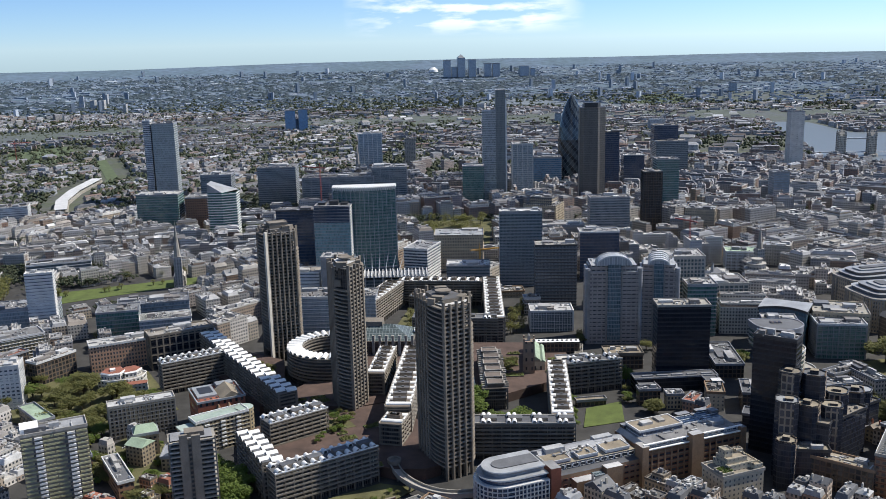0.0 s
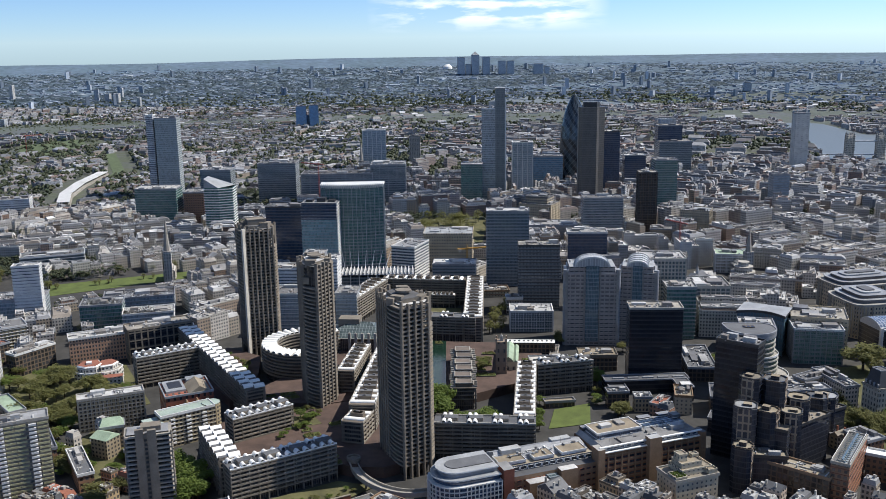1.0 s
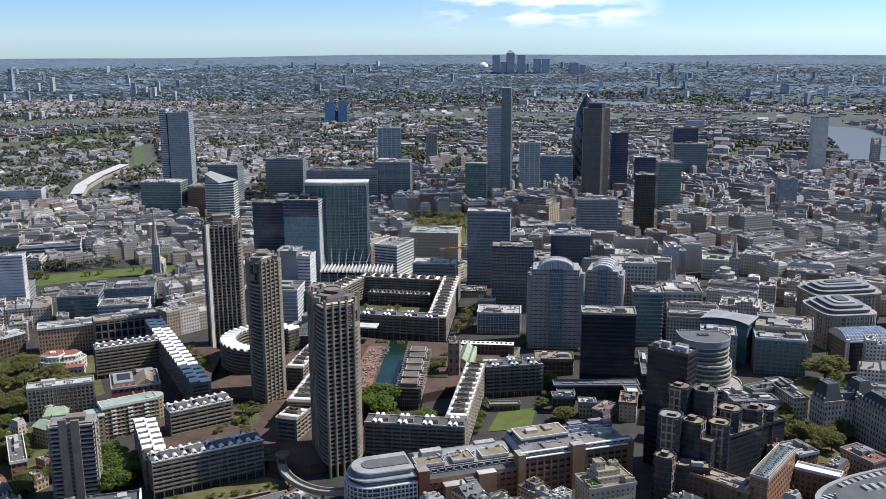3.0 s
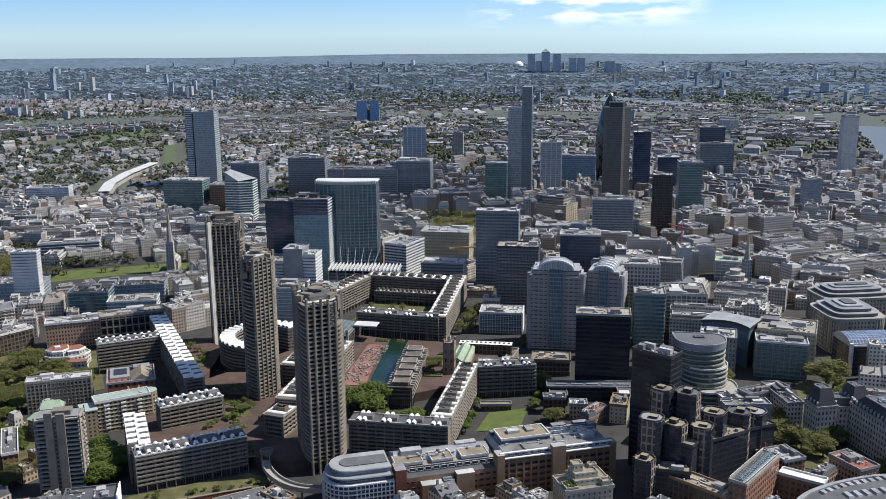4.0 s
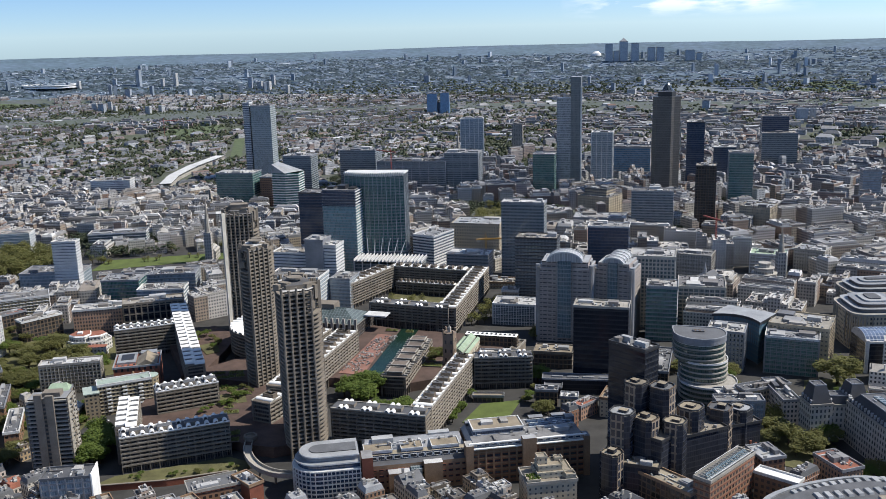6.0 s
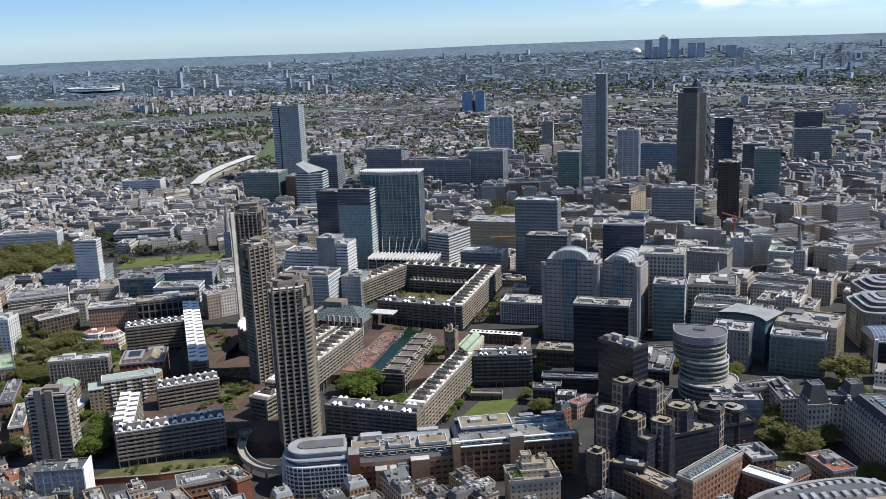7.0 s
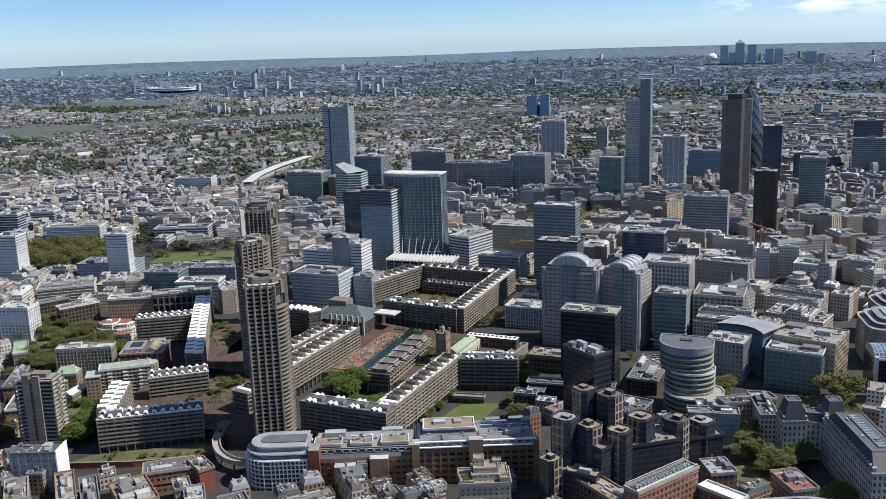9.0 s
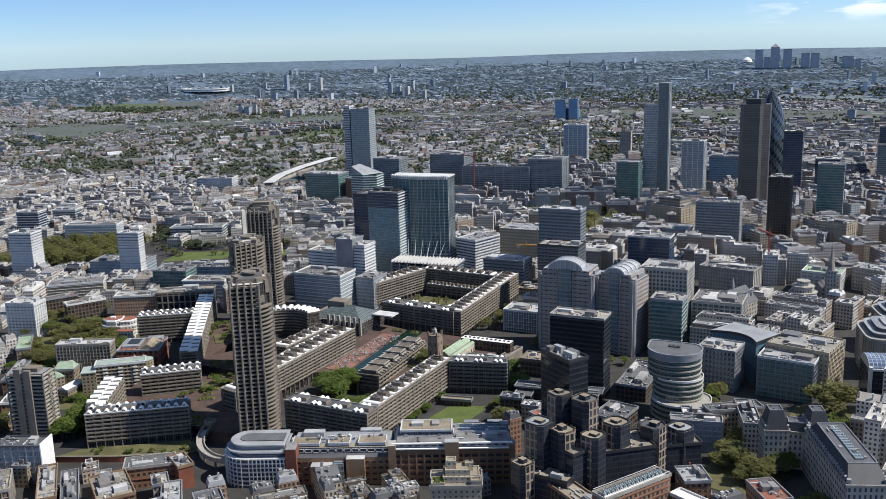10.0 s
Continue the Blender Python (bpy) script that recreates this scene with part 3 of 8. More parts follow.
def planter(x, y, w, d, yaw, z=8.0):
    t = thing("planter", x, y, yaw, "low concrete planter full of green shrubs", "planter", "deck planters", z)
    q = Geo()
    q.box(0, 0, w, d, 0, 0.9, 0, 0, 1)
    part("trough", q, [CONCRETE, GRASS], t)
    r = random.Random(int(x * y))
    q = Geo()
    for _ in range(int(w * d * 0.5)):
        px, py, sz = r.uniform(-0.45, 0.45) * w, r.uniform(-0.45, 0.45) * d, r.uniform(0.5, 1.3)
        q.prism(oval(sz, sz * r.uniform(0.7, 1.0), 6, px, py, r.uniform(0, 1), r.uniform(0, 1) + 6.28), 0.9, 0.9 + sz, 0, 0, True, False, 0.35)
    tagged(part("shrubs", q, [LEAF_OLIVE], t), kind="stuff")


for n, (x, y) in enumerate(((-124, 636), (-118, 628), (-131, 645), (-91, 584), (-109, 588), (-100, 592), (-112, 600), (-156, 706), (-160, 693), (-149, 700), (-170, 700), (-140, 675), (-147, 668), (-104, 650), (-128, 662), (-46, 842), (-64, 842), (2, 760), (-2, 772), (0, 786), (38, 770), (36, 800), (2, 815))):
    planter(x, y, 7 + 5 * (n % 3), 4 + 2.5 * (n % 2), 0.5 if y < 712 else 0.1)


# ---- concrete residential towers ----
def estate_tower(x, y, top, label, plan, kinds, low, floors=37, crown=(), fin=None):
    """Roughly triangular tower. Each edge of the plan is a face with upright piers (p) or a bowed stack of balconies (b)."""
    t = thing("apartment_tower", x, y, 0.0, label, "tower", "concrete residential towers")
    plan = [Vector((px - x, py - y)) for px, py in plan]
    mid = sum(plan, Vector((0, 0))) / len(plan)
    sides = list(zip(plan, plan[1:] + plan[:1], kinds))

    def outline(scale, bow, notch=None):
        pts = []
        for i, (p, q, kind) in enumerate(sides):
            e = (q - p).normalized()
            n = Vector((e.y, -e.x))
            for k in range(7 if kind == "b" else 2):
                u = k / (6 if kind == "b" else 1)
                if kind == "p" and u == 1 or kind == "b" and i and k == 0 and not pts:
                    continue
                v = p.lerp(q, u) + n * (bow * 4 * u * (1 - u) if kind == "b" else 0.0)
                if i == notch:
                    v = p.lerp(q, u) - n * 4.5 * (1 if 0 < u < 1 else 0)
                if kind == "b" and k == 6:
                    continue
                v = mid + (v - mid) * scale
                pts.append((v.x, v.y))
        return pts

    lift = (top - 9.0) / floors
    q = Geo()
    q.prism(outline(0.83, 1.0), 0, top - 1.0)
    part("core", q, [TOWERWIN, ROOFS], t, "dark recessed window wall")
    q = Geo()
    q.prism(outline(1.0, 1.6), 0, 1.1, 0, 0, True, True)
    slab = q.mesh("balcony", [CONCRETE])
    q = Geo()
    q.prism(outline(1.0, 1.6, low), 0, 1.1, 0, 0, True, True)
    short = q.mesh("balcony", [CONCRETE])
    for i in range(floors):
        put("balcony", slab if i < floors - 5 else short, t, 0, 0, 9 + i * lift)
    q = Geo()
    q.prism([(-0.7, -1.9), (0.7, -1.9), (0.7, 0.2), (0.4, 0.45), (-0.4, 0.45), (-0.7, 0.2)], 0, top + 0.6)
    post = q.mesh("pier", [CONCRETE])
    for a, b, kind in sides:
        if kind == "b":
            continue
        e = (b - a).normalized()
        n = Vector((e.y, -e.x))
        count = max(2, round((b - a).length / 4.7) + 1)
        for k in range(count):
            v = a.lerp(b, (k + 0.12) / (count - 0.76)) + n * 0.2
            put("pier", post, t, v.x, v.y, 0, math.atan2(n.y, n.x) - math.pi / 2, (1, 1, 1 + (0.018, 0.0, 0.012, 0.004, -0.012)[k % 5]))
    q = Geo()
    q.prism(outline(0.62, 0.3), top - 2, top + 1.8)
    part("roof_storey", q, [CONCRETE, ROOFS], t)
    for i, (a, b, kind) in enumerate(sides):
        if kind == "p":
            continue
        c = (a + b) / 2
        out = c - mid
        reach, d = out.length, out.normalized()
        yaw = math.atan2(d.y, d.x)
        for k, (r, w, dp, z0, h) in enumerate(((reach - 3.0, 5.0, 4.0, top - 15 if i == low else top - 3, 5.0), (reach - 6.5, 8.0, 4.5, top - 3, 5.0 + i % 3), (reach - 5.0, 3.0, 5.5, top - 9, 9.4))):
            q = Geo()
            q.box(mid.x + d.x * r - d.y * (k - 1) * 3, mid.y + d.y * r + d.x * (k - 1) * 3, dp, w, z0, z0 + h, yaw)
            part("roof_house", q, [CONCRETE, ROOFS], t)
    for px, py, w, d, h in crown:
        q = Geo()
        q.box(mid.x + px, mid.y + py, w, d, top + 1.2, top + h, 0.5)
        q.rim(rect(mid.x + px, mid.y + py, w + 0.4, d + 0.4, 0.5), 0.4, top + h - 0.3, top + h + 0.5)
        part("roof_plant", q, [CONCRETE], t)
    if not crown:
        q = Geo()
        q.prism(oval(2.6, 2.2, 12, mid.x, mid.y), top + 1.5, top + 3.4)
        q.prism(oval(5.6, 4.6, 18, mid.x, mid.y), top + 3.4, top + 4.5, 0, 0, True, True)
        part("roof_cap", q, [CONCRETE], t)
    if fin is not None:
        v = plan[fin]
        d = (v - mid).normalized()
        q = Geo()
        q.box(v.x + d.x * 1.8, v.y + d.y * 1.8, 6.4, 1.6, 0, top + 1.5, math.atan2(d.y, d.x))
        part("stair_fin", q, [PALE_FIN], t, "pale upright concrete fin")
    claim(x, y, 40, 40, 0)
    return t


PALE_FIN = plain("pale_fin_concrete", [(0.52, 0.50, 0.45)], 0.85)
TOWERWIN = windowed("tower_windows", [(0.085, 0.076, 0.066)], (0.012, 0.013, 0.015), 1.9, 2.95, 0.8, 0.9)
estate_tower(-45, 598, 121.5, "tall rough concrete apartment tower with stacked balconies above the podium", ((-65, 612), (-56, 596), (-43.5, 578), (-26.5, 590), (-27, 604), (-40, 618), (-58, 622)), "pbpbpbp", 3)
estate_tower(-128, 701, 121.5, "tall rough concrete apartment tower beside the curved terrace", ((-143, 705), (-136, 690), (-122, 680), (-114.3, 699), (-118, 714), (-128, 721), (-139, 718)), "pbpbpbp", 1)
estate_tower(-213, 832, 122.0, "tall rough concrete apartment tower with a pale upright fin", ((-234, 836), (-219, 815), (-195.5, 826), (-197, 840), (-212, 851), (-231, 848)), "bpbpbp", 2, crown=((0, 1, 17, 13, 6.5), (-10, -3, 5, 6, 4.0), (9, -5, 6, 5, 3.6)), fin=1)


# ---- concrete terraces ----
def terrace(p, q_, width, top, label, base=5.0, crest="rows", step=10.6):
    """A long slab block from p to q_ (the middle of its ends)."""
    cx, cy, length, yaw = span(p, q_)
    t = thing("terrace_block", cx, cy, yaw, label, "apartment block", "concrete terraces")
    q = Geo()
    q.box(0, 0, length - 1.6, width - 4.6, 0, top - 0.6, 0, 0, 1)
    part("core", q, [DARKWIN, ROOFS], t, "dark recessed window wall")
    n = max(3, round((top - base) / 3.0))
    h = (top - base) / n
    q = Geo()
    q.box(0, 0, length, width, 0, 0.95, 0, 0, 0, True)
    for s in (-1, 1):
        q.box(0, s * (width / 2 - 0.12), length, 0.14, 1.2, 1.36, 0, 1, 1, True)
        for i in range(int(length / 2.1)):
            q.box(-length / 2 + 1.05 + 2.1 * i, s * (width / 2 - 2.05), 0.16 if i % 3 else 0.4, 0.3, 0.95, h, 0, 1 if i % 4 == 1 else 2, 1)
    slab = q.mesh("balcony", [CONCRETE, CONCRETE_LIGHT, BROWNCONC])
    for i in range(n):
        put("balcony", slab, t, 0, 0, base + i * h)
    q = Geo()
    q.box(0, 0, 0.5, 1.4, 0, top - 0.8)
    post = q.mesh("cross_wall", [CONCRETE])
    m = max(2, round(length / 6.4))
    for i in range(m + 1):
        for s in (-1, 1):
            put("cross_wall", post, t, -length / 2 + 0.3 + (length - 0.6) * i / m, s * (width / 2 - 0.8))
    q = Geo()
    q.box(0, 0, length, width, top - 0.9, top, 0, 0, 1, True)
    part("roof", q, [CONCRETE, SLATE if crest in ("scallops", "pairs") else BROWNCONC], t)
    q = Geo()
    if crest == "rows":
        k = max(2, round(length / step))
        bay = length / k
        q.vault(0, 0, min(4.4, bay * 0.42), width * 0.92, 0, 1.5, 0, 0, 8, 1)
        shell = q.mesh("roof_vault", [VAULT, DARKMETAL])
        q = Geo()
        q.box(0, 0, bay * 0.48, width * 0.5, 0, 3.0, 0, 0, 1)
        q.rim(rect(0, 0, bay * 0.5, width * 0.52), 0.35, 2.8, 3.3, 0)
        q.box(bay * 0.05, 0.3, bay * 0.16, 1.8, 3.0, 3.8, 0, 0, 1)
        box = q.mesh("rooflight", [BROWNCONC, SLATE])
        q = Geo()
        q.vault(0, 0, 2.0, bay * 0.4, 0, 0.8, math.pi / 2, 0, 5)
        edge = q.mesh("edge_vault", [VAULT])
        for i in range(k):
            x = -length / 2 + bay * (i + 0.5)
            put("roof_vault", shell, t, x, 0, top)
            put("rooflight", box, t, x + bay * 0.5 if i < k - 1 else x - bay * 0.5 * (k > 1) + 0.3, (i % 2 - 0.5) * 1.0, top)
            for s in (-1, 1):
                put("edge_vault", edge, t, x + (bay * 0.5 if i < k - 1 else 0), s * (width / 2 - 1.4), top)
        q = Geo()
        q.box(0, 0, length, 0.4, 0, 0.9)
        strip = q.mesh("eaves_strip", [CONCRETE_LIGHT])
        for s in (-1, 1):
            put("eaves_strip", strip, t, 0, s * (width / 2 - 0.25), top)
    elif crest == "full":
        k = max(3, round(length / 10.5))
        bay = length / k
        q.vault(0, 0, bay * 0.62, width * 0.52, 0, 2.2, 0, 0, 10, 1)
        shell = q.mesh("roof_vault", [VAULT, DARKMETAL])
        q = Geo()
        q.box(0, 0, bay * 0.3, width * 0.36, 0, 1.3, 0, 0, 1)
        box = q.mesh("rooflight", [CONCRETE, SLATE])
        for i in range(k):
            for s in (-1, 1):
                x = -length / 2 + bay * (i + 0.5 + 0.17 * s)
                put("roof_vault", shell, t, x, s * width * 0.23, top)
                if i + s * 0.5 < k - 1:
                    put("rooflight", box, t, x + bay * 0.5, s * width * 0.27, top)
    elif crest == "pavilions":
        k = max(2, round(length / 15.0))
        bay = length / k
        q.box(0, 0, bay * 0.66, width * 0.58, 0, 3.0, 0, 0, 1)
        q.rim(rect(0, 0, bay * 0.72, width * 0.64), 0.7, 2.6, 3.5, 2)
        for s in (-1, 1):
            for e in (-1, 0, 1):
                q.box(e * bay * 0.3, s * width * 0.41, 1.1, 4.2, 0, 1.3, 0, 2, 2)
            q.box(0, s * width * 0.36, bay * 0.66, 0.6, 0, 2.0, 0, 2, 2)
        hut = q.mesh("roof_pavilion", [BROWNCONC, BROWNROOF, CONCRETE_LIGHT])
        for i in range(k):
            put("roof_pavilion", hut, t, -length / 2 + bay * (i + 0.5), (i % 2 - 0.5) * 1.0, top)
    else:
        q.vault(0, 0, 3.5, 4.6, 0, 2.3, 0, 0, 8, 1)
        shell = q.mesh("roof_vault", [VAULT, DARKMETAL])
        lone = crest == "scallops"
        k = max(2, round(length / (6.2 if lone else 19.0)))
        for i in range(k):
            x = -length / 2 + length * (i + 0.5) / k
            for s in (-1, 1):
                for dx in ((0,) if lone else (-2.0, 2.0)):
                    put("roof_vault", shell, t, x + dx, s * (width / 2 - 2.2), top)
        q = Geo()
        q.box(0, 0, length, 0.9, 0, 0.8)
        strip = q.mesh("eaves_strip", [VAULT if lone else CONCRETE_LIGHT])
        for s in (-1, 1):
            put("eaves_strip", strip, t, 0, s * (width / 2 - 0.4), top)
        k = max(2, round(length / 19.0))
        q = Geo()
        q.box(0, 0, length / k * 0.55, width * 0.38, 0, 2.4, 0, 0, 1)
        box = q.mesh("stair_head", [CONCRETE, SLATE])
        for i in range(k):
            put("stair_head", box, t, -length / 2 + length * (i + 0.95) / k - length / k * 0.3, 0, top)
    claim(cx, cy, length, width, yaw)
    return t


terrace((-171, 668), (-288, 828), 16, 28, "long concrete terrace under a crest of white roof shells", crest="full")
terrace((-297, 736), (-252, 768), 14, 28, "concrete terrace with paired white roof vaults beside the garden", crest="scallops", base=4)
terrace((-176, 617), (-140, 648), 16, 26, "concrete terrace with scalloped white roof vaults", crest="scallops")
terrace((-152, 538), (-93, 582), 15, 26, "concrete terrace with scalloped white roof vaults facing the railway", crest="scallops")
terrace((-184, 597), (-153, 548), 15, 27, "short concrete terrace under white roof shells", crest="full", step=7)
terrace((-86, 617), (-82, 640), 17, 24, "short concrete terrace with white roof vaults at a tower's foot", crest="rows", base=8)
terrace((-83, 640), (-83, 780), 20, 28, "long concrete terrace under rows of white roof vaults", crest="rows", base=8)
terrace((-110, 715), (-108, 785), 15, 26, "concrete terrace under rows of white roof vaults beside the arts centre", crest="rows", base=8)
terrace((-27, 617), (44, 618), 15, 28, "concrete terrace with paired white roof vaults along the street", crest="pairs")
terrace((36, 626), (37, 742), 16, 28, "long concrete terrace with a ladder of white roof vaults", crest="rows")
terrace((44, 741), (90, 755), 14, 27, "dark concrete terrace with paired white roof vaults", crest="pairs")
terrace((-95, 872), (-12, 867), 15, 28, "concrete terrace on columns over the lake", crest="pairs", base=11)
terrace((-148, 925), (-128, 1005), 20, 28, "concrete terrace wing with white scalloped roof", crest="rows")
terrace((-15, 862), (-22, 1022), 19, 28, "concrete terrace wing with white scalloped roof", crest="rows")
terrace((-125, 1012), (-32, 1008), 15, 28, "rear concrete terrace with a zigzag white crest", crest="rows")
terrace((-112, 995), (-42, 992), 8, 14, "low concrete row with small white roof vaults in a court", crest="rows", base=5, step=4.6)
terrace((-13, 703), (-20, 798), 21, 18, "low concrete mews with flat grey pavilions on its roof", crest="pavilions", base=8)


# ---- office blocks ----
def clutter(parent, r, w, d, z, n, cx=0.0, cy=0.0):
    """Small ducts, vents, hatches, rails and tanks on a flat roof, too small to pick apart."""
    q = Geo()
    for _ in range(n):
        x, y = cx + r.uniform(-0.46, 0.46) * w, cy + r.uniform(-0.46, 0.46) * d
        kind, yaw = r.random(), r.choice((0, math.pi / 2))
        if kind < 0.5:
            q.box(x, y, r.uniform(0.6, 2.4), r.uniform(0.6, 1.8), z, z + r.uniform(0.5, 1.7), yaw)
        elif kind < 0.75:
            q.box(x, y, min(w * 0.4, r.uniform(3, 9)), r.uniform(0.4, 0.9), z + 0.2, z + r.uniform(0.6, 1.0), yaw)
        elif kind < 0.9:
            q.prism(oval(r.uniform(0.4, 1.1), r.uniform(0.4, 1.1), 8, x, y), z, z + r.uniform(0.6, 2.2), 0, 0)
        else:
            q.box(x, y, 0.12, 0.12, z, z + r.uniform(2.5, 5.0))
    return tagged(part("roof_clutter", q, [PLANT_I], parent), kind="stuff")


def office(x, y, w, d, h, yaw, skin, label, band=None, floor=3.9, band_h=1.0, bay=0.0, pier_w=0.7, pier=None, roof=None, name="office_building", category="office building", plant=1, proud=0.5, group="", crown=None, z=0.0):
    """A framed block: skin, floor bands, piers, parapet and roof plant. x, y is its middle."""
    t = thing(name, x, y, radians(yaw), label, category, group, z)
    q = Geo()
    q.box(0, 0, w, d, 0, h, 0, 0, 1)
    part("facade", q, [skin, roof or ROOFS], t)
    if band:
        q = Geo()
        q.box(0, 0, w + 2 * proud, d + 2 * proud, 0, band_h, 0, 0, 0, True)
        me = q.mesh("floor_band", [band])
        for i in range(1, int(h / floor) + 1):
            put("floor_band", me, t, 0, 0, i * floor - band_h)
    if bay:
        q = Geo()
        q.box(0, 0, pier_w, proud * 2 + 0.3, 0, h)
        me = q.mesh("pier", [pier or band])
        for side, (length, off, a) in enumerate(((w, -d / 2, 0), (d, w / 2, math.pi / 2), (w, d / 2, 0), (d, -w / 2, math.pi / 2))):
            n = max(1, round(length / (bay if y < 1000 else bay * 1.8)))
            for i in range(n + 1):
                s = -length / 2 + length * i / n
                put("pier", me, t, *((s, off) if side in (0, 2) else (off, s)), 0, a)
    q = Geo()
    e = proud + 0.1
    q.rim(rect(0, 0, w + 2 * e, d + 2 * e), 0.6, h - 0.8, h + 1.2)
    part("parapet", q, [crown or band or GREYPANEL], t)
    rnd = random.Random(int(abs(x * 7 + y * 13)))
    for i in range(plant * 2):
        pw, pd = rnd.uniform(0.12, 0.34) * w, rnd.uniform(0.15, 0.4) * d
        px, py = rnd.uniform(-0.5, 0.5) * (w - pw - 3), rnd.uniform(-0.5, 0.5) * (d - pd - 3)
        q = Geo()
        ph = rnd.uniform(1.5, 4.0)
        q.box(px, py, pw, pd, h + 0.01 * i, h + ph)
        part("plant_room", q, [PLANT], t)
    if plant:
        clutter(t, rnd, w - 2, d - 2, h, 8 + int(w * d / 60) * plant)
    claim(x, y, w, d, radians(yaw), 1.5 if y < 540 else 5.0)
    return t


STONEGRID = plain("white_stone_grid", [(0.50, 0.48, 0.43)], 0.85)
SLABFLATS = windowed("pale_tower_flats", [(0.40, 0.37, 0.33)], (0.08, 0.085, 0.09), 4, 3, 0.5, 0.45)
AZURE = glazed("azure_glass", (0.045, 0.12, 0.19), 1.8, 4.0, (0.16, 0.24, 0.32), 0.12, 0.25, 0.7)
CORE = windowed("bare_core_concrete", [(0.56, 0.54, 0.50)], (0.22, 0.21, 0.2), 9, 4.0, 0.4, 0.16)
# slab towers and offices round the estate
office(12, 1096, 50, 22, 90, 2, DUSK, "dark glass office slab with pale floor lines", GREYPANEL, 3.7, 0.35, plant=1, proud=0.25)
office(48, 995, 44, 26, 72, 2, glazed("charcoal_ribs", (0.06, 0.075, 0.088), 1.5, 3.6, (0.15, 0.165, 0.175), 0.3, 0.25, 0.5), "dark grey banded office tower", DARKMETAL, 3.6, 0.9, plant=1, proud=0.3)
office(107, 1131, 47, 26, 58, 2, NAVY, "deep blue mirror-glass office box with pale rim", plant=1, crown=WHITEPANEL)
office(144, 776, 44, 20, 67, 2, BLACK, "black glass office block with a pale gravel roof", DARKMETAL, 3.8, 0.4, roof=CONCRETE_LIGHT, plant=1, proud=0.25, crown=CONCRETE_LIGHT)
office(183, 631, 29, 15, 85, -31, BLACK, "tall black glass office tower with a louvred roof", DARKMETAL, 3.8, 0.3, plant=2, proud=0.2, crown=DARKMETAL, roof=SLATE)
office(141, 1345, 56, 28, 64, 3, DUSK, "grey banded office slab", GREYPANEL, 3.6, 1.2, plant=1)
office(210, 1400, 27, 26, 92, 0, BROWN, "dark brown office tower with gridded windows", DARKMETAL, 3.8, 0.5, bay=3.2, pier_w=0.6, plant=1)
office(258, 1570, 36, 34, 89, 4, TEAL, "pale green glass office tower", GREYPANEL, 3.9, 0.3, plant=1)
office(183, 1740, 30, 34, 119, 3, NAVY, "dark navy glass tower beside the round tower", plant=1, crown=DARKMETAL)
office(23, 1725, 37, 30, 101, 3, STEELGLASS, "pale ribbed glass tower", WHITEPANEL, 3.9, 0.2, bay=4.6, pier_w=0.9, pier=WHITEPANEL, plant=1)
office(64, 1840, 70, 40, 62, 3, AZURE, "low bright blue glass office block", GREYPANEL, 4.0, 0.5, plant=2)
office(-64, 1632, 37, 30, 74, 3, TEAL, "teal glass office cube among low roofs", plant=1)
office(-187, 952, 21, 24, 70, 2, GREYPANEL, "grey windowless service tower of an office block", plant=1)
office(-170, 955, 14, 24, 64, 2, WHITEBAND, "white-banded office wing behind the crescent", WHITEPANEL, 3.5, 1.5, plant=1)
office(-222, 962, 40, 26, 52, 2, WHITEBAND, "white-banded office block behind the crescent", WHITEPANEL, 3.5, 1.5, plant=1)
office(-190, 905, 56, 34, 42, 4, STEELGLASS, "pale blue glass office block with white bands", WHITEPANEL, 3.8, 0.9, plant=2)
office(-150, 935, 22, 30, 34, 2, STEELGLASS, "low glass office wing behind the crescent", GREYPANEL, 3.8, 0.9, plant=1)
office(-108, 1122, 30, 46, 43, -16, WHITEBAND, "white ribbon-windowed office block", WHITEPANEL, 3.6, 1.6, plant=1)
office(-66, 1185, 62, 44, 46, 2, BEIGE, "pale stone classical office block", BEIGE, 15, 1.0, roof=LEADROOF, plant=1)
office(-50, 1080, 50, 30, 30, 2, DUSK, "low grey office block with flat terraces", GREYPANEL, 3.8, 1.0, plant=2)
office(172, 945, 42, 34, 71, 2, DUSK, "cream stone gridded office tower", STONEGRID, 3.9, 1.2, bay=3.4, pier_w=1.2, pier=STONEGRID, plant=2)
office(184, 903, 28, 24, 52, 2, TEAL, "grey-green glass office block with steel bands", LEADROOF, 3.9, 0.5, plant=2)
office(218, 960, 44, 40, 40, 2, DUSK, "pale framed office block with blue glass", STONEGRID, 3.9, 0.8, bay=5.0, pier_w=0.9, pier=STONEGRID, plant=3)
slab = office(40, 921, 42, 26, 21, 3, DUSK, "low white-framed office block with a blank white end", WHITEPANEL, 3.6, 0.4, bay=2.6, pier_w=0.4, plant=1)
q = Geo()
q.box(21.6, 0, 1.0, 27, 0, 22)
part("end_wall", q, [VAULT], slab, "blank white end wall")
office(56, 782, 34, 14, 16, 8, BROWN, "small brown brick block by the church", plant=1)
office(-494, 926, 27, 14, 60, 18, WHITEBAND, "white and blue striped office slab", WHITEPANEL, 3.4, 1.5, plant=1)
office(-520, 935, 70, 40, 22, 18, STEELGLASS, "low glass office podium beside the striped slab", plant=2)
office(-628, 880, 30, 24, 60, 18, WHITEBAND, "white and blue striped office tower", WHITEPANEL, 3.4, 1.5, plant=1)
office(-564, 1465, 66, 40, 58, 6, TEAL, "teal glass office block by the station", GREYPANEL, 4.0, 0.5, plant=1)
office(-500, 1480, 46, 40, 50, 6, BRICK, "brown stone office block", plant=1)
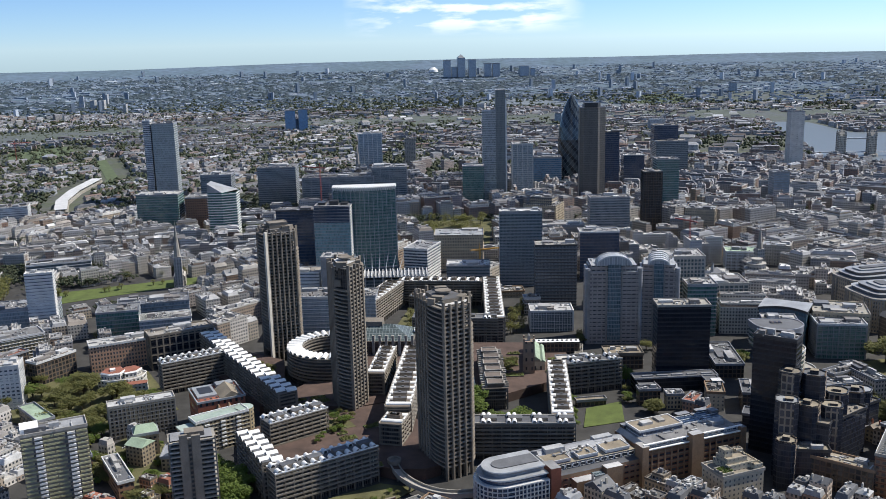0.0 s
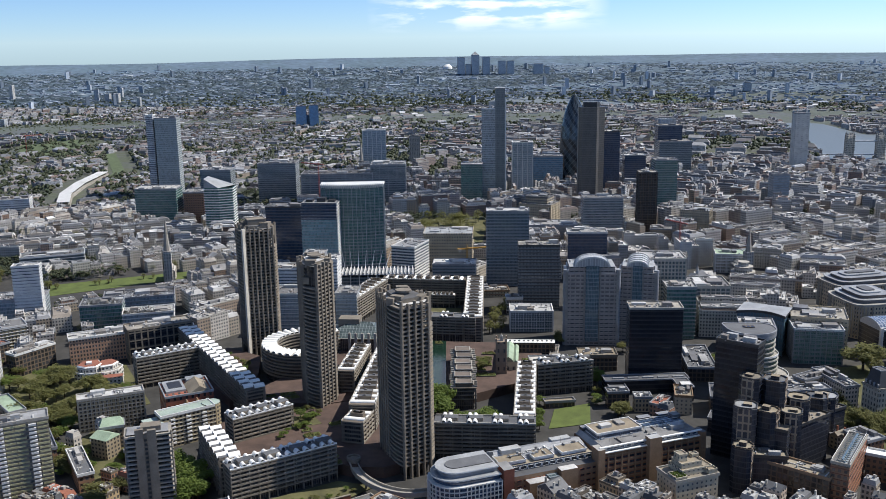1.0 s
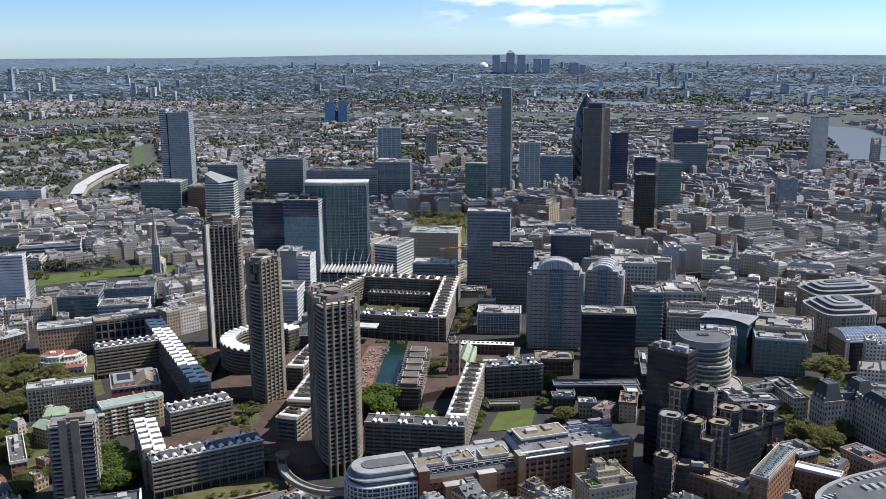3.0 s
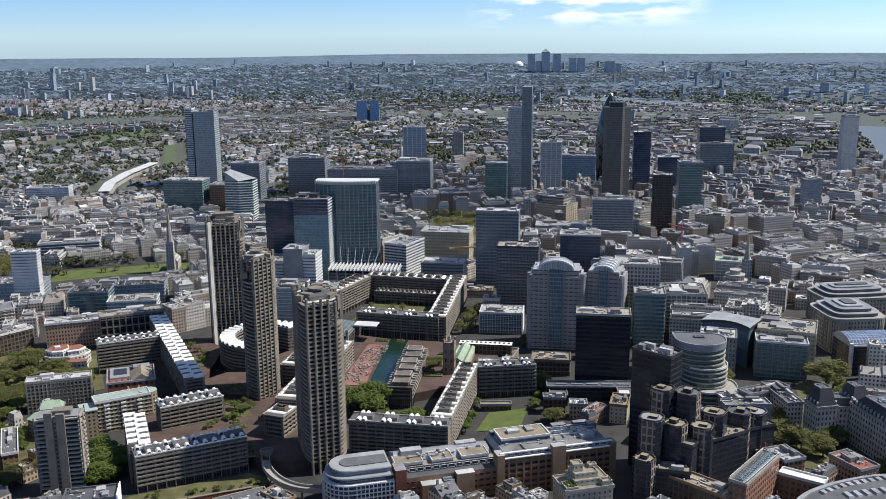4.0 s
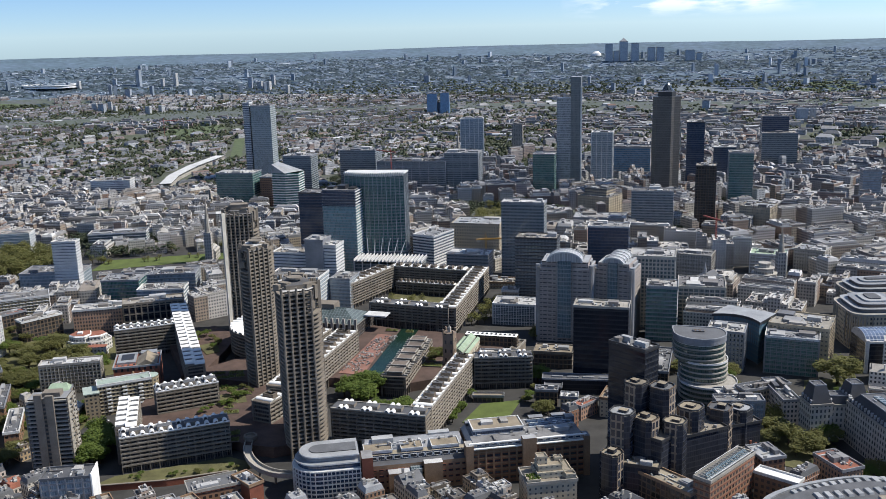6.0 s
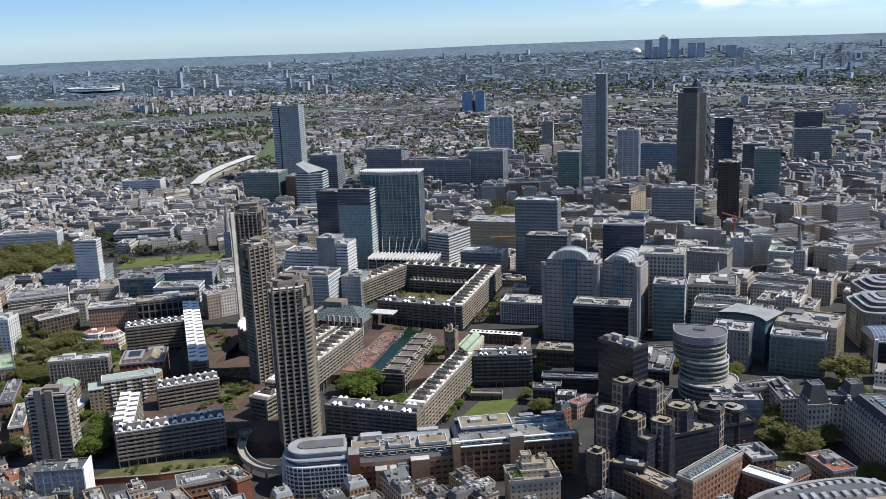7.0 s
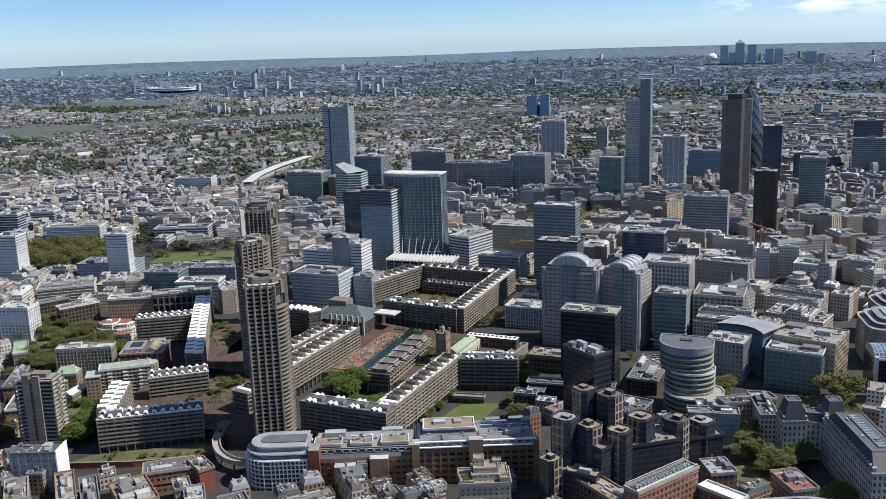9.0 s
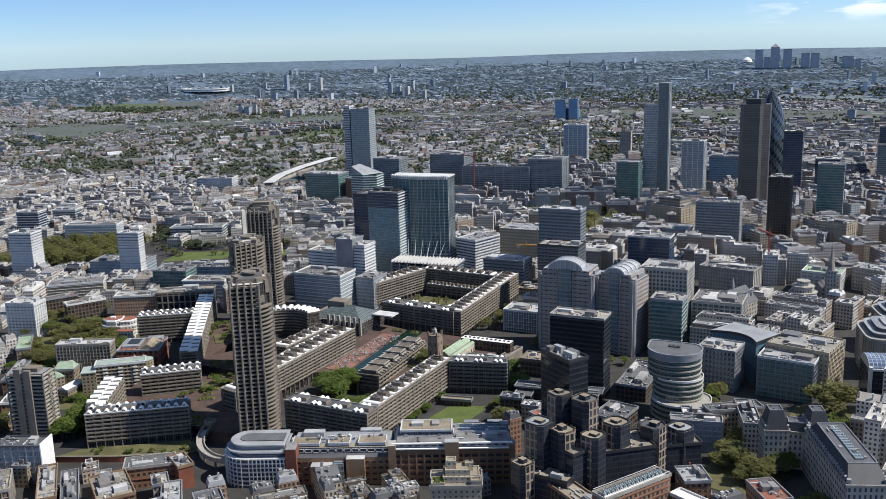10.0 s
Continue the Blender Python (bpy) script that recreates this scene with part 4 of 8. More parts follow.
office(-506, 1590, 52, 40, 71, 6, DUSK, "dark glass office block by the station", GREYPANEL, 4.0, 0.6, plant=1)
office(-419, 1670, 68, 50, 72, 6, DUSK, "dark stepped glass office block", GREYPANEL, 4.0, 0.6, plant=2)
office(-300, 1625, 124, 50, 60, 6, DUSK, "long dark glass groundscraper", GREYPANEL, 4.0, 0.7, bay=9, pier_w=1.0, plant=2)
office(-212, 1640, 60, 50, 74, 6, DUSK, "dark stepped glass office block", GREYPANEL, 4.0, 0.7, bay=9, pier_w=1.0, plant=2)
office(-308, 2062, 50, 36, 92, 12, STEELGLASS, "blue ribbed office tower", WHITEPANEL, 4.0, 0.4, bay=6, pier_w=1.2, plant=1)
office(-232, 2185, 25, 22, 66, 8, SLABFLATS, "pale grey residential tower", CONCRETE_LIGHT, 3, 0.4, plant=1, name="apartment_tower", category="tower")
office(325, 2010, 50, 36, 104, 4, NAVY, "dark stepped glass tower", plant=1)
office(333, 1985, 66, 44, 74, 4, DUSK, "dark glass shoulder of a stepped tower", plant=1)
office(576, 1950, 27, 26, 132, 4, CORE, "bare grey concrete lift core under construction", plant=0, name="concrete_core", category="tower")
office(-730, 3115, 34, 34, 72, 14, BLUEPANEL, "bright blue clad hospital tower", plant=1)
office(-690, 3130, 30, 34, 74, 14, BLUEPANEL, "bright blue clad hospital tower", plant=1)
office(-712, 3160, 60, 40, 40, 14, BLUEPANEL, "low bright blue clad hospital wing", plant=1)
office(-308, 817, 58, 22, 32, 33, BLACK, "black-framed office block with large square windows", CONCRETE, 7.5, 1.2, bay=5.6, pier_w=1.3, plant=2)
office(-361, 806, 54, 20, 25, 30, WALLS, "dark brick office block with white parapets", plant=2, crown=WHITEPANEL)
office(-282, 656, 48, 13, 26, 28, YELLOWB, "long grey gridded flats", CONCRETE_LIGHT, 3.0, 0.5, bay=3.0, pier_w=0.5, plant=1, name="apartment_block", category="apartment block")
LIMEWALL = windowed("brown_flat_wall", [(0.24, 0.22, 0.18)], (0.05, 0.056, 0.06), 2.8, 2.8, 0.7, 0.6)
LIMEBAND = plain("lime_balcony_fronts", [(0.42, 0.43, 0.20), (0.34, 0.35, 0.20), (0.48, 0.47, 0.26), (0.34, 0.30, 0.20), (0.40, 0.42, 0.17)], 0.7, island=True, stain=0.25)
flats = office(-294, 545, 40, 16, 52, 30, LIMEWALL, "apartment tower with lime green panels and stacked white balconies", roof=ROOFS, plant=1, name="apartment_tower", category="tower", proud=0.2, crown=CONCRETE_LIGHT)
q = Geo()
q.box(-14, 1, 11, 13, 52, 55.5)
part("roof_house", q, [VAULT], flats, "white rendered roof house")
q = Geo()
q.box(0, 0, 4.6, 1.8, 0, 1.25, 0, 0, 0, True)
me = q.mesh("balcony", [WHITEPANEL])
for x in (-9.5, 10):
    for i in range(18):
        put("balcony", me, flats, x, -8.8, 1.0 + 2.8 * i)
q = Geo()
q.box(0, 0, 1, 0.5, 0, 1.3, 0, 0, 0, True)
me = q.mesh("panel", [LIMEBAND])
for i in range(18):
    for x0, w in ((-16.4, 6.6), (-3.8, 6.2), (3.0, 6.4), (16.4, 6.6)) if i % 3 else ((-15.2, 8.6), (-1.0, 11.6), (16.0, 7.4)):
        put("panel", me, flats, x0, -8.3, 1.0 + 2.8 * i, 0, (w, 1, 1))
MINT = plain("pale_mint_roof", [(0.36, 0.44, 0.385), (0.42, 0.49, 0.44)], 0.6)
house = office(-265, 619, 17, 13, 17, 26, YELLOWB, "yellow brick house under a mint green gabled roof", plant=0, name="house", category="house")
q = Geo()
q.gable(0, 0, 18, 14, 17.2, 5.5, 0, 0, 3)
part("roof", q, [COPPER], house, "mint green gabled roof")
flats = office(-214, 632, 40, 13, 25, 40, YELLOWB, "yellow brick flats under pale metal roofs", CONCRETE_LIGHT, 3.0, 0.3, roof=MINT, plant=0, crown=WHITEPANEL, name="apartment_block", category="apartment block")
q = Geo()
q.box(-25, -3, 11, 16, 0, 21, 0, 0, 1)
q.box(-25, -3, 12, 17, 21, 21.8, 0, 1, 1, True)
part("wing", q, [YELLOWB, MINT], flats)
q = Geo()
q.prism(oval(6.8, 6.8, 14, 20, 0), 0, 25.6, 0, 1)
part("rounded_end", q, [YELLOWB, MINT], flats)
q = Geo()
q.box(0, 0, 3.6, 1.4, 0, 1.1, 0, 0, 0, True)
me = q.mesh("balcony", [WHITEPANEL])
for x in (-12, 0, 12):
    for i in range(7):
        put("balcony", me, flats, x, -7.0, 3.0 + 3.0 * i)
block = office(-147, 480, 30, 16, 27, 24, STEELGLASS, "modern block with a white gable wall and flat grey roof", GREYPANEL, 4.0, 0.8, bay=5, pier_w=0.8, roof=SLATE, plant=1, crown=SLATE)
q = Geo()
q.box(15.4, 0, 0.8, 17.5, 0, 29.0)
part("gable_wall", q, [VAULT], block, "white rendered gable wall")
q = Geo()
q.box(-4, 9, 26, 9, 0, 20, 0, 0, 1)
part("rear_wing", q, [WALLS, SLATE], block)
rnd_cream = random.Random(17)
CREAM = windowed("cream_render", [(0.46, 0.41, 0.31)], (0.05, 0.055, 0.06), 3.4, 3.2, 0.34, 0.42)
flats = office(139, 560, 31, 21, 21, 26, CREAM, "stepped cream block of flats with roof terraces", roof=TANROOF, plant=0, crown=CONCRETE_LIGHT, name="apartment_block", category="apartment block")
for x, y, w, d, z0, z1 in ((3, 2, 22, 15, 21, 24.5), (1, 3, 15, 11, 24.5, 27.5), (-3, 4, 6, 6, 27.5, 32), (-11, -5, 8, 9, 21, 22.6), (12, -6, 6, 7, 21, 24), (8, 6, 5, 4, 24.5, 29)):
    q = Geo()
    q.box(x, y, w, d, z0, z1, 0, 0, 1)
    q.rim(rect(x, y, w + 0.3, d + 0.3), 0.4, z1 - 0.2, z1 + 0.8, 0)
    part("roof_stage", q, [CREAM, TANROOF], flats)
q = Geo()
for i in range(40):
    a, b = rnd_cream.uniform(-14, -7), rnd_cream.uniform(-9, -1)
    q.prism(oval(0.8, 0.7, 6, a, b), 22.4, 23.2 + rnd_cream.random(), 0, 0, True, False, 0.4)
part("roof_shrubs", q, [LEAF], flats, "green shrubs on a roof terrace")
office(296, 840, 42, 30, 32, -5, TEAL, "grey-green glass office block with white eaves", GREYPANEL, 3.8, 0.5, bay=4.5, pier_w=0.5, crown=WHITEPANEL, plant=2)
office(305, 866, 48, 40, 36, -12, BEIGE, "beige stone office block with a stepped flat roof", BEIGE, 3.9, 0.8, bay=3.6, pier_w=1.0, roof=CONCRETE_LIGHT, plant=2)
office(243, 838, 30, 26, 34, -6, STONE, "grey gridded stone office block", GREYPANEL, 3.8, 0.6, bay=3.4, pier_w=0.7, plant=2)
block = office(243, 580, 52, 11, 30, 61, BRICK, "long red brick block with a glazed roof ridge", BRICK_PLAIN, 3.9, 0.4, plant=0, crown=CONCRETE_LIGHT, roof=SLATE, proud=0.3)
q = Geo()
q.gable(0, 0, 49, 6.4, 30, 2.6, 0, 0, 2)
part("roof_glazing", q, [DUSK], block, "dark glazed roof ridge")
q = Geo()
q.box(0, 0, 0.35, 7.2, 0, 0.4)
me = q.mesh("roof_truss", [CONCRETE_LIGHT])
for i in range(16):
    put("roof_truss", me, block, -24 + 3.2 * i, 0, 31.6)
q = Geo()
q.box(0, 0, 51, 0.3, 0, 0.3)
me = q.mesh("guard_rail", [WHITEPANEL])
for s in (-1, 1):
    put("guard_rail", me, block, 0, s * 5.2, 32.2)
office(212, 573, 40, 14, 20, -35, BROWN, "low brown brick block with a tan flat roof", roof=TANROOF, plant=1, crown=TAN_PLAIN)
office(275, 598, 27, 9, 18, -25, BRICK, "brick building with a bright white flat roof", roof=VAULT, plant=0, crown=WHITEPANEL)
for n in range(7):
    house = thing("house", 256 + 3.2 * n, 655 - 5.4 * n, radians(-58 + 6 * (n % 3)), "old narrow house with a pitched tan roof", "house", "old houses")
    q = Geo()
    q.box(0, 0, 6.5, 9 + n % 3, 0, 9 + n % 4)
    part("wall", q, [YELLOWB if n % 2 else WALLS], house)
    q = Geo()
    q.gable(0, 0, 9.4 + n % 3, 7, 9 + n % 4, 2.8, math.pi / 2)
    part("roof", q, [TANROOF if n % 3 else SLATE], house)
    q = Geo()
    q.box(2.4, 3, 0.9, 1.4, 9, 14 + n % 4)
    part("chimney", q, [BRICK_PLAIN], house)
    claim(256 + 3.2 * n, 655 - 5.4 * n, 7, 10, 0, 0)
office(-640, 1715, 40, 32, 150, 8, glazed("silver_grey_glass", (0.16, 0.19, 0.20), 1.5, 4.0, (0.36, 0.40, 0.40), 0.14, 0.25, 0.6), "tall grey glass tower with a braced flank", GREYPANEL, 4.0, 0.3, plant=1)
office(-669, 1708, 13, 22, 156, 8, WHITEBAND, "slender pale tower strip against a glass tower", WHITEPANEL, 4.0, 0.3, plant=0)
TANGRID = windowed("tan_window_grid", [(0.30, 0.24, 0.18)], (0.018, 0.02, 0.028), 3.6, 5.4, 0.7, 0.76)
NIGHT = glazed("night_blue_glass", (0.018, 0.021, 0.03), 1.6, 3.8, (0.036, 0.04, 0.05), 0.1, 0.2, 0.3, ior=1.35)
TURRETS = ((187, 612, 12, 66), (203, 613, 13, 64), (180, 593, 13, 53), (195, 596, 12, 49), (221, 620, 13, 49), (239, 640, 13, 42), (252, 660, 13, 35), (176, 577, 11, 32), (212, 602, 12, 46))
for n, (x, y, w, h) in enumerate(TURRETS):
    t = thing("office_turret", x, y, radians(-30 + 7 * (n % 3)), "dark brick office turret with tan window grids and clipped corners", "office building", "brown office turrets")
    w *= 1.15
    c = w * 0.5
    clip = c * 0.6
    plan = [(-clip, -c), (clip, -c), (c, -clip), (c, clip), (clip, c), (-clip, c), (-c, clip), (-c, -clip)]
    q = Geo()
    q.prism(plan, 0, h)
    q.m = [n % 2 if k in (0, 4) else 1 - n % 2 if k in (2, 6) else 1 for k in range(8)] + [2]
    part("facade", q, [TANGRID, NIGHT, (TANROOF, SLATE, LEADROOF, TANROOF)[n % 4]], t)
    q = Geo()
    q.box(w * 0.08 * (n % 3 - 1), 0, w * 0.36, w * 0.3, h, h + 1.6 + n % 2, 0, 0, 1)
    part("plant_room", q, [NIGHT, TANROOF], t)
    q = Geo()
    q.rim([(a * 0.98, b * 0.98) for a, b in plan], 0.6, h - 0.2, h + 0.9)
    part("parapet", q, [BROWN if n % 2 else DARKMETAL], t)
    claim(x, y, w, w)
for x, y, w, d, h, yaw in ((196, 604, 34, 24, 38, -28), (222, 625, 36, 26, 34, 40), (190, 585, 30, 14, 24, -5), (250, 660, 26, 18, 26, 35)):
    office(x, y, w, d, h, yaw, NIGHT, "dark glass link between the brick turrets", plant=1, crown=DARKMETAL, roof=TANROOF, name="office_link")


office(233, 1800, 39, 34, 68, 2, NAVY, "dark navy glass tower behind a brown one", plant=1)
office(451, 1600, 26, 26, 60, 4, STEELGLASS, "steel-clad office drum with exposed ducts", GREYPANEL, 4.0, 1.6, plant=2)
office(-419, 706, 30, 20, 37, 18, WHITEBAND, "white apartment slab with small windows", WHITEPANEL, 3.0, 1.3, bay=4, pier_w=1.4, pier=WHITEPANEL, name="apartment_block", category="apartment block", plant=1)
office(-368, 660, 42, 12, 14, -43, YELLOWB, "brick terrace of flats under a pale green metal roof", roof=COPPER, plant=0, name="apartment_block", category="apartment block")
office(-264, 566, 46, 10, 13, 125.5, BRICK, "low brick housing row with felt roof and white edge", roof=SLATE, plant=1, crown=WHITEPANEL, name="apartment_block", category="apartment block")
office(-309, 603, 50, 10, 13, 125.5, BRICK, "low brick housing row with felt roof", roof=SLATE, plant=1, name="apartment_block", category="apartment block")
office(-65, 511, 32, 16, 15, 40, BRICK, "dark brick railway-side warehouse with a felt roof", BRICK_PLAIN, 7, 0.4, roof=SLATE, plant=1, crown=CONCRETE_LIGHT)
office(-45, 519, 20, 10, 16, -30, BRICK_PLAIN, "orange brick end block of a warehouse", roof=LEADROOF, plant=1, crown=TAN_PLAIN)
office(-60, 473, 36, 22, 16, -35, BRICK, "orange brick warehouse with a crowded pale roof", BRICK_PLAIN, 5, 0.4, roof=TANROOF, plant=3, crown=TAN_PLAIN)
office(-27, 490, 12, 30, 10, 42, WALLS, "low building with a sloping grey roof", roof=LEADROOF, plant=1)
office(-130, 446, 30, 13, 17, -42, BRICK, "orange brick gridded commercial building", CONCRETE_LIGHT, 4, 0.3, bay=4, pier_w=0.6, roof=TANROOF, plant=2)
office(-108, 464, 50, 11, 13, -42, BROWN, "narrow brown warehouse with a cluttered roof", roof=ROOFS, plant=3, crown=TAN_PLAIN)
office(-91, 467, 46, 10, 12, -42, WALLS, "narrow stone warehouse with rooflights", roof=SLATE, plant=3)
office(-80, 485, 20, 9, 12, -42, BROWN, "small brown workshop with rooflights", roof=TANROOF, plant=2)
office(-44, 498, 15, 10, 12, -42, WALLS, "small rendered house with a felt roof", roof=ROOFS, plant=2)
office(-20, 468, 20, 14, 12, -36, BRICK, "small brick warehouse with a slate roof", roof=SLATE, plant=2)
office(-142, 474, 10, 12, 15, 24, YELLOWB, "narrow yellow brick house beside a white gable", roof=SLATE, plant=1)
office(8, 486, 30, 16, 13, -40, BRICK, "brick commercial building with a rusty gable", roof=SLATE, plant=2)
office(270, 745, 40, 12, 20, 35, WALLS, "low office range with dark glazed roof strips", roof=SLATE, plant=2)
office(282, 736, 12, 44, 21, 18, WALLS, "low office range with dark glazed roof strips", roof=SLATE, plant=2)
office(250, 735, 26, 24, 15, 20, WALLS, "low block crowded with white roof plant", roof=WHITEPANEL, plant=4)
office(252, 708, 34, 12, 22, 14, STEELGLASS, "blue-grey office front with a scalloped cornice", GREYPANEL, 5, 0.8, bay=3.2, pier_w=0.6, plant=1)
office(312, 630, 26, 16, 17, -55, WALLS, "small building under renovation with a bare orange roof", roof=TILE, plant=3)
office(268, 626, 16, 20, 20, 30, BRICK, "narrow brick house with a lead roof", roof=LEADROOF, plant=1)
hall = thing("market_hall", 330, 575, radians(24), "wide brick hall with a curved end and rows of rooflights", "hall")
plan = oval(73, 30, 22, 0, 0, math.pi / 2, math.pi * 1.5) + oval(27, 30, 14, 0, 0, -math.pi / 2, math.pi / 2)
q = Geo()
q.prism(plan, 0, 20, 0, 1)
part("wall", q, [BRICK, SLATE], hall)
q = Geo()
q.rim(plan, 2.2, 18.8, 21.0)
part("parapet", q, [LEADROOF], hall, "broad pale curved parapet")
q = Geo()
q.prism([(x * 0.8 - 2, y * 0.62) for x, y in plan], 20, 23, 0, 1)
part("roof_stage", q, [GREYPANEL, SLATE], hall)
q = Geo()
q.box(0, 0, 3.4, 7, 0, 1.2, 0, 0, 0, False, 0.85)
me = q.mesh("rooflight", [LEADROOF])
for i in range(12):
    put("rooflight", me, hall, -44 + 5.4 * i, 23.5 * (1 - ((-44 + 5.4 * i) / 80) ** 2), 20, 0.18 if i < 5 else 0)
for i in range(9):
    put("rooflight", me, hall, -36 + 6.2 * i, 6, 23)
q = Geo()
q.box(0, 0, 1.0, 13, 0, 0.5)
me = q.mesh("roof_rib", [WHITEPANEL])
for i in range(5):
    put("roof_rib", me, hall, -64 + 4.0 * i, 4, 20.3, 0.5)
q = Geo()
q.box(6, -6, 22, 6, 23, 25.4, 0, 0, 1)
part("plant_room", q, [GREYPANEL, TANROOF], hall)
claim(318, 569, 104, 62, radians(24), 2)
office(109, 718, 17, 9, 13, 8, BROWN, "old brown brick house with a slate roof", roof=SLATE, plant=1)
covered_walk = thing("walkway", 61, 820, radians(-6), "narrow raised concrete walkway with an open slatted top", "walkway")
q = Geo()
q.box(0, 0, 6.5, 44, 0, 7.5)
part("wall", q, [CONCRETE], covered_walk)
q = Geo()
q.rim(rect(0, 0, 7, 45), 0.6, 7.4, 9)
part("parapet", q, [CONCRETE_LIGHT], covered_walk)
q = Geo()
q.box(0, 0, 6, 0.6, 0, 0.5)
me = q.mesh("slat", [CONCRETE_LIGHT])
for i in range(13):
    put("slat", me, covered_walk, 0, -21 + 3.5 * i, 8.3)
claim(61, 820, 8, 46)
claim(29, 880, 16, 16)
claim(217, 729, 12, 12)
claim(270, 805, 16, 16)
claim(99, 680, 12, 12)
claim(110, 639, 20, 20)
office(63, 714, 24, 6, 5, 12, BROWN, "low brick garden building at the end of a lawn", roof=TANROOF, plant=0)
house = office(-240, 600, 10, 20, 10, 10, YELLOWB, "pale yellow brick house under a white gabled roof", plant=0, name="house", category="house")
q = Geo()
q.gable(0, 0, 21, 11, 10.2, 3.6, math.pi / 2)
part("roof", q, [WHITEPANEL], house, "white gabled roof")
office(-3, 1046, 34, 22, 7, 8, CREAM, "low half-built block of bare tan slabs", TAN_PLAIN, 3.4, 0.6, roof=TANROOF, plant=3)
office(22, 978, 17, 14, 17, 6, WALLS, "small stepped white stone building", WHITEPANEL, 4, 0.6, roof=LEADROOF, plant=2)
shed = office(160, 714, 13, 23, 15, -6, CREAM, "narrow cream block with a tilted white roof panel", roof=TANROOF, plant=2, crown=TAN_PLAIN)
q = Geo()
q.box(2, 8, 8, 7, 15, 19, 0.2, 0, 1)
part("roof_house", q, [DUSK, WHITEPANEL], shed, "roof house with a white top")
office(128, 711, 13, 10, 12, 5, WALLS, "old rendered house with a white roof", roof=WHITEPANEL, plant=1)
office(192, 715, 22, 30, 15, -8, BROWN, "low dark brick block in the shade of towers", roof=SLATE, plant=1)
office(186, 672, 26, 14, 11, -20, NIGHT, "low dark glass pavilion between towers", roof=SLATE, plant=1)
office(186, 806, 24, 60, 12, 0, BROWN, "low dark service block between office towers", roof=SLATE, plant=2)
office(141, 703, 9, 20, 11, -30, WALLS, "narrow old house row", roof=TILE, plant=1)
# the old city: stone blocks, halls and low glass ranges
office(197, 1128, 59, 30, 30, -8, STONE, "white gridded stone office block with light wells", CONCRETE_LIGHT, 3.9, 0.7, bay=3.6, pier_w=1.1, roof=ROOFS, plant=3)
office(289, 1172, 40, 28, 23, -6, STONE, "white stone office with a pale green roof", WHITEPANEL, 4.0, 0.9, bay=4, pier_w=0.9, roof=COPPER, plant=1)
office(282, 1392, 41, 34, 38, -18, BEIGE, "cream stone classical bank with tall columns", BEIGE, 9, 1.2, bay=4, pier_w=1.4, roof=LEADROOF, plant=2)
office(53, 1466, 52, 44, 34, -20, BEIGE, "gold stone stepped office block", BEIGE, 4.0, 1.2, bay=4, pier_w=1.2, roof=SLATE, plant=1)
office(53, 1470, 36, 30, 44, -20, BEIGE, "upper stage of a gold stone stepped office", SLATE, 4.0, 1.0, roof=SLATE, plant=1)
office(69, 1348, 72, 40, 25, 3, CONCRETE_LIGHT, "wide pale office range with lead roofs", GREYPANEL, 4, 0.8, roof=LEADROOF, plant=2)
office(339, 1196, 34, 30, 25, -20, STONE, "white stone corner block with a lead roof", CONCRETE_LIGHT, 4, 0.8, bay=4, pier_w=1, roof=LEADROOF, plant=2)
office(255, 1374, 39, 30, 26, -12, STONE, "pale stone bank with a set-back attic", GREYPANEL, 5, 0.9, bay=4, pier_w=1, roof=LEADROOF, plant=2)
office(224, 1338, 29, 22, 20, -8, WALLS, "low pale office with roof plant", plant=3)
office(200, 990, 14, 20, 22, -14, STONE, "narrow white stone guild house", CONCRETE_LIGHT, 4, 0.6, plant=1)
office(-401, 900, 41, 30, 28, 18, TEAL, "low teal glass office range", GREYPANEL, 4, 0.5, roof=LEADROOF, plant=1)
office(-388, 962, 74, 34, 20, 20, STEELGLASS, "long flat-roofed glass office campus", GREYPANEL, 4, 0.8, plant=3)
office(-352, 900, 50, 26, 20, 20, STEELGLASS, "low white-edged glass office wing", WHITEPANEL, 4, 0.8, plant=2)
office(-707, 1062, 78, 26, 32, 24, STEELGLASS, "blue-grey office bar behind the burial ground", WHITEPANEL, 3.8, 1.0, plant=2)
office(-477, 822, 60, 26, 24, 40, YELLOWB, "yellow brick housing block round a court", WHITEPANEL, 3.2, 0.4, plant=1, name="apartment_block", category="apartment block")
office(-840, 1494, 70, 34, 34, 20, WHITEBAND, "white-banded office slab in the low town", WHITEPANEL, 3.8, 1.4, plant=2)
office(-585, 1150, 78, 30, 20, 26, DUSK, "long dark glass office range", WHITEPANEL, 4, 0.5, plant=2)
office(-836, 1060, 34, 26, 44, 22, NAVY, "blue glass office block with white fins", WHITEPANEL, 3.8, 0.6, plant=1)
office(-883, 1168, 38, 28, 26, 24, DUSK, "office block with a white end wall", WHITEPANEL, 4, 0.5, plant=1)
office(-459, 768, 56, 12, 20, 62, BROWN, "brown brick mansion flats with a cluttered roof", plant=3, roof=TILE, name="apartment_block", category="apartment block")
office(-410, 772, 40, 14, 21, 62, BROWN, "brown brick mansion flats with white roof edges", plant=2, crown=WHITEPANEL, name="apartment_block", category="apartment block")


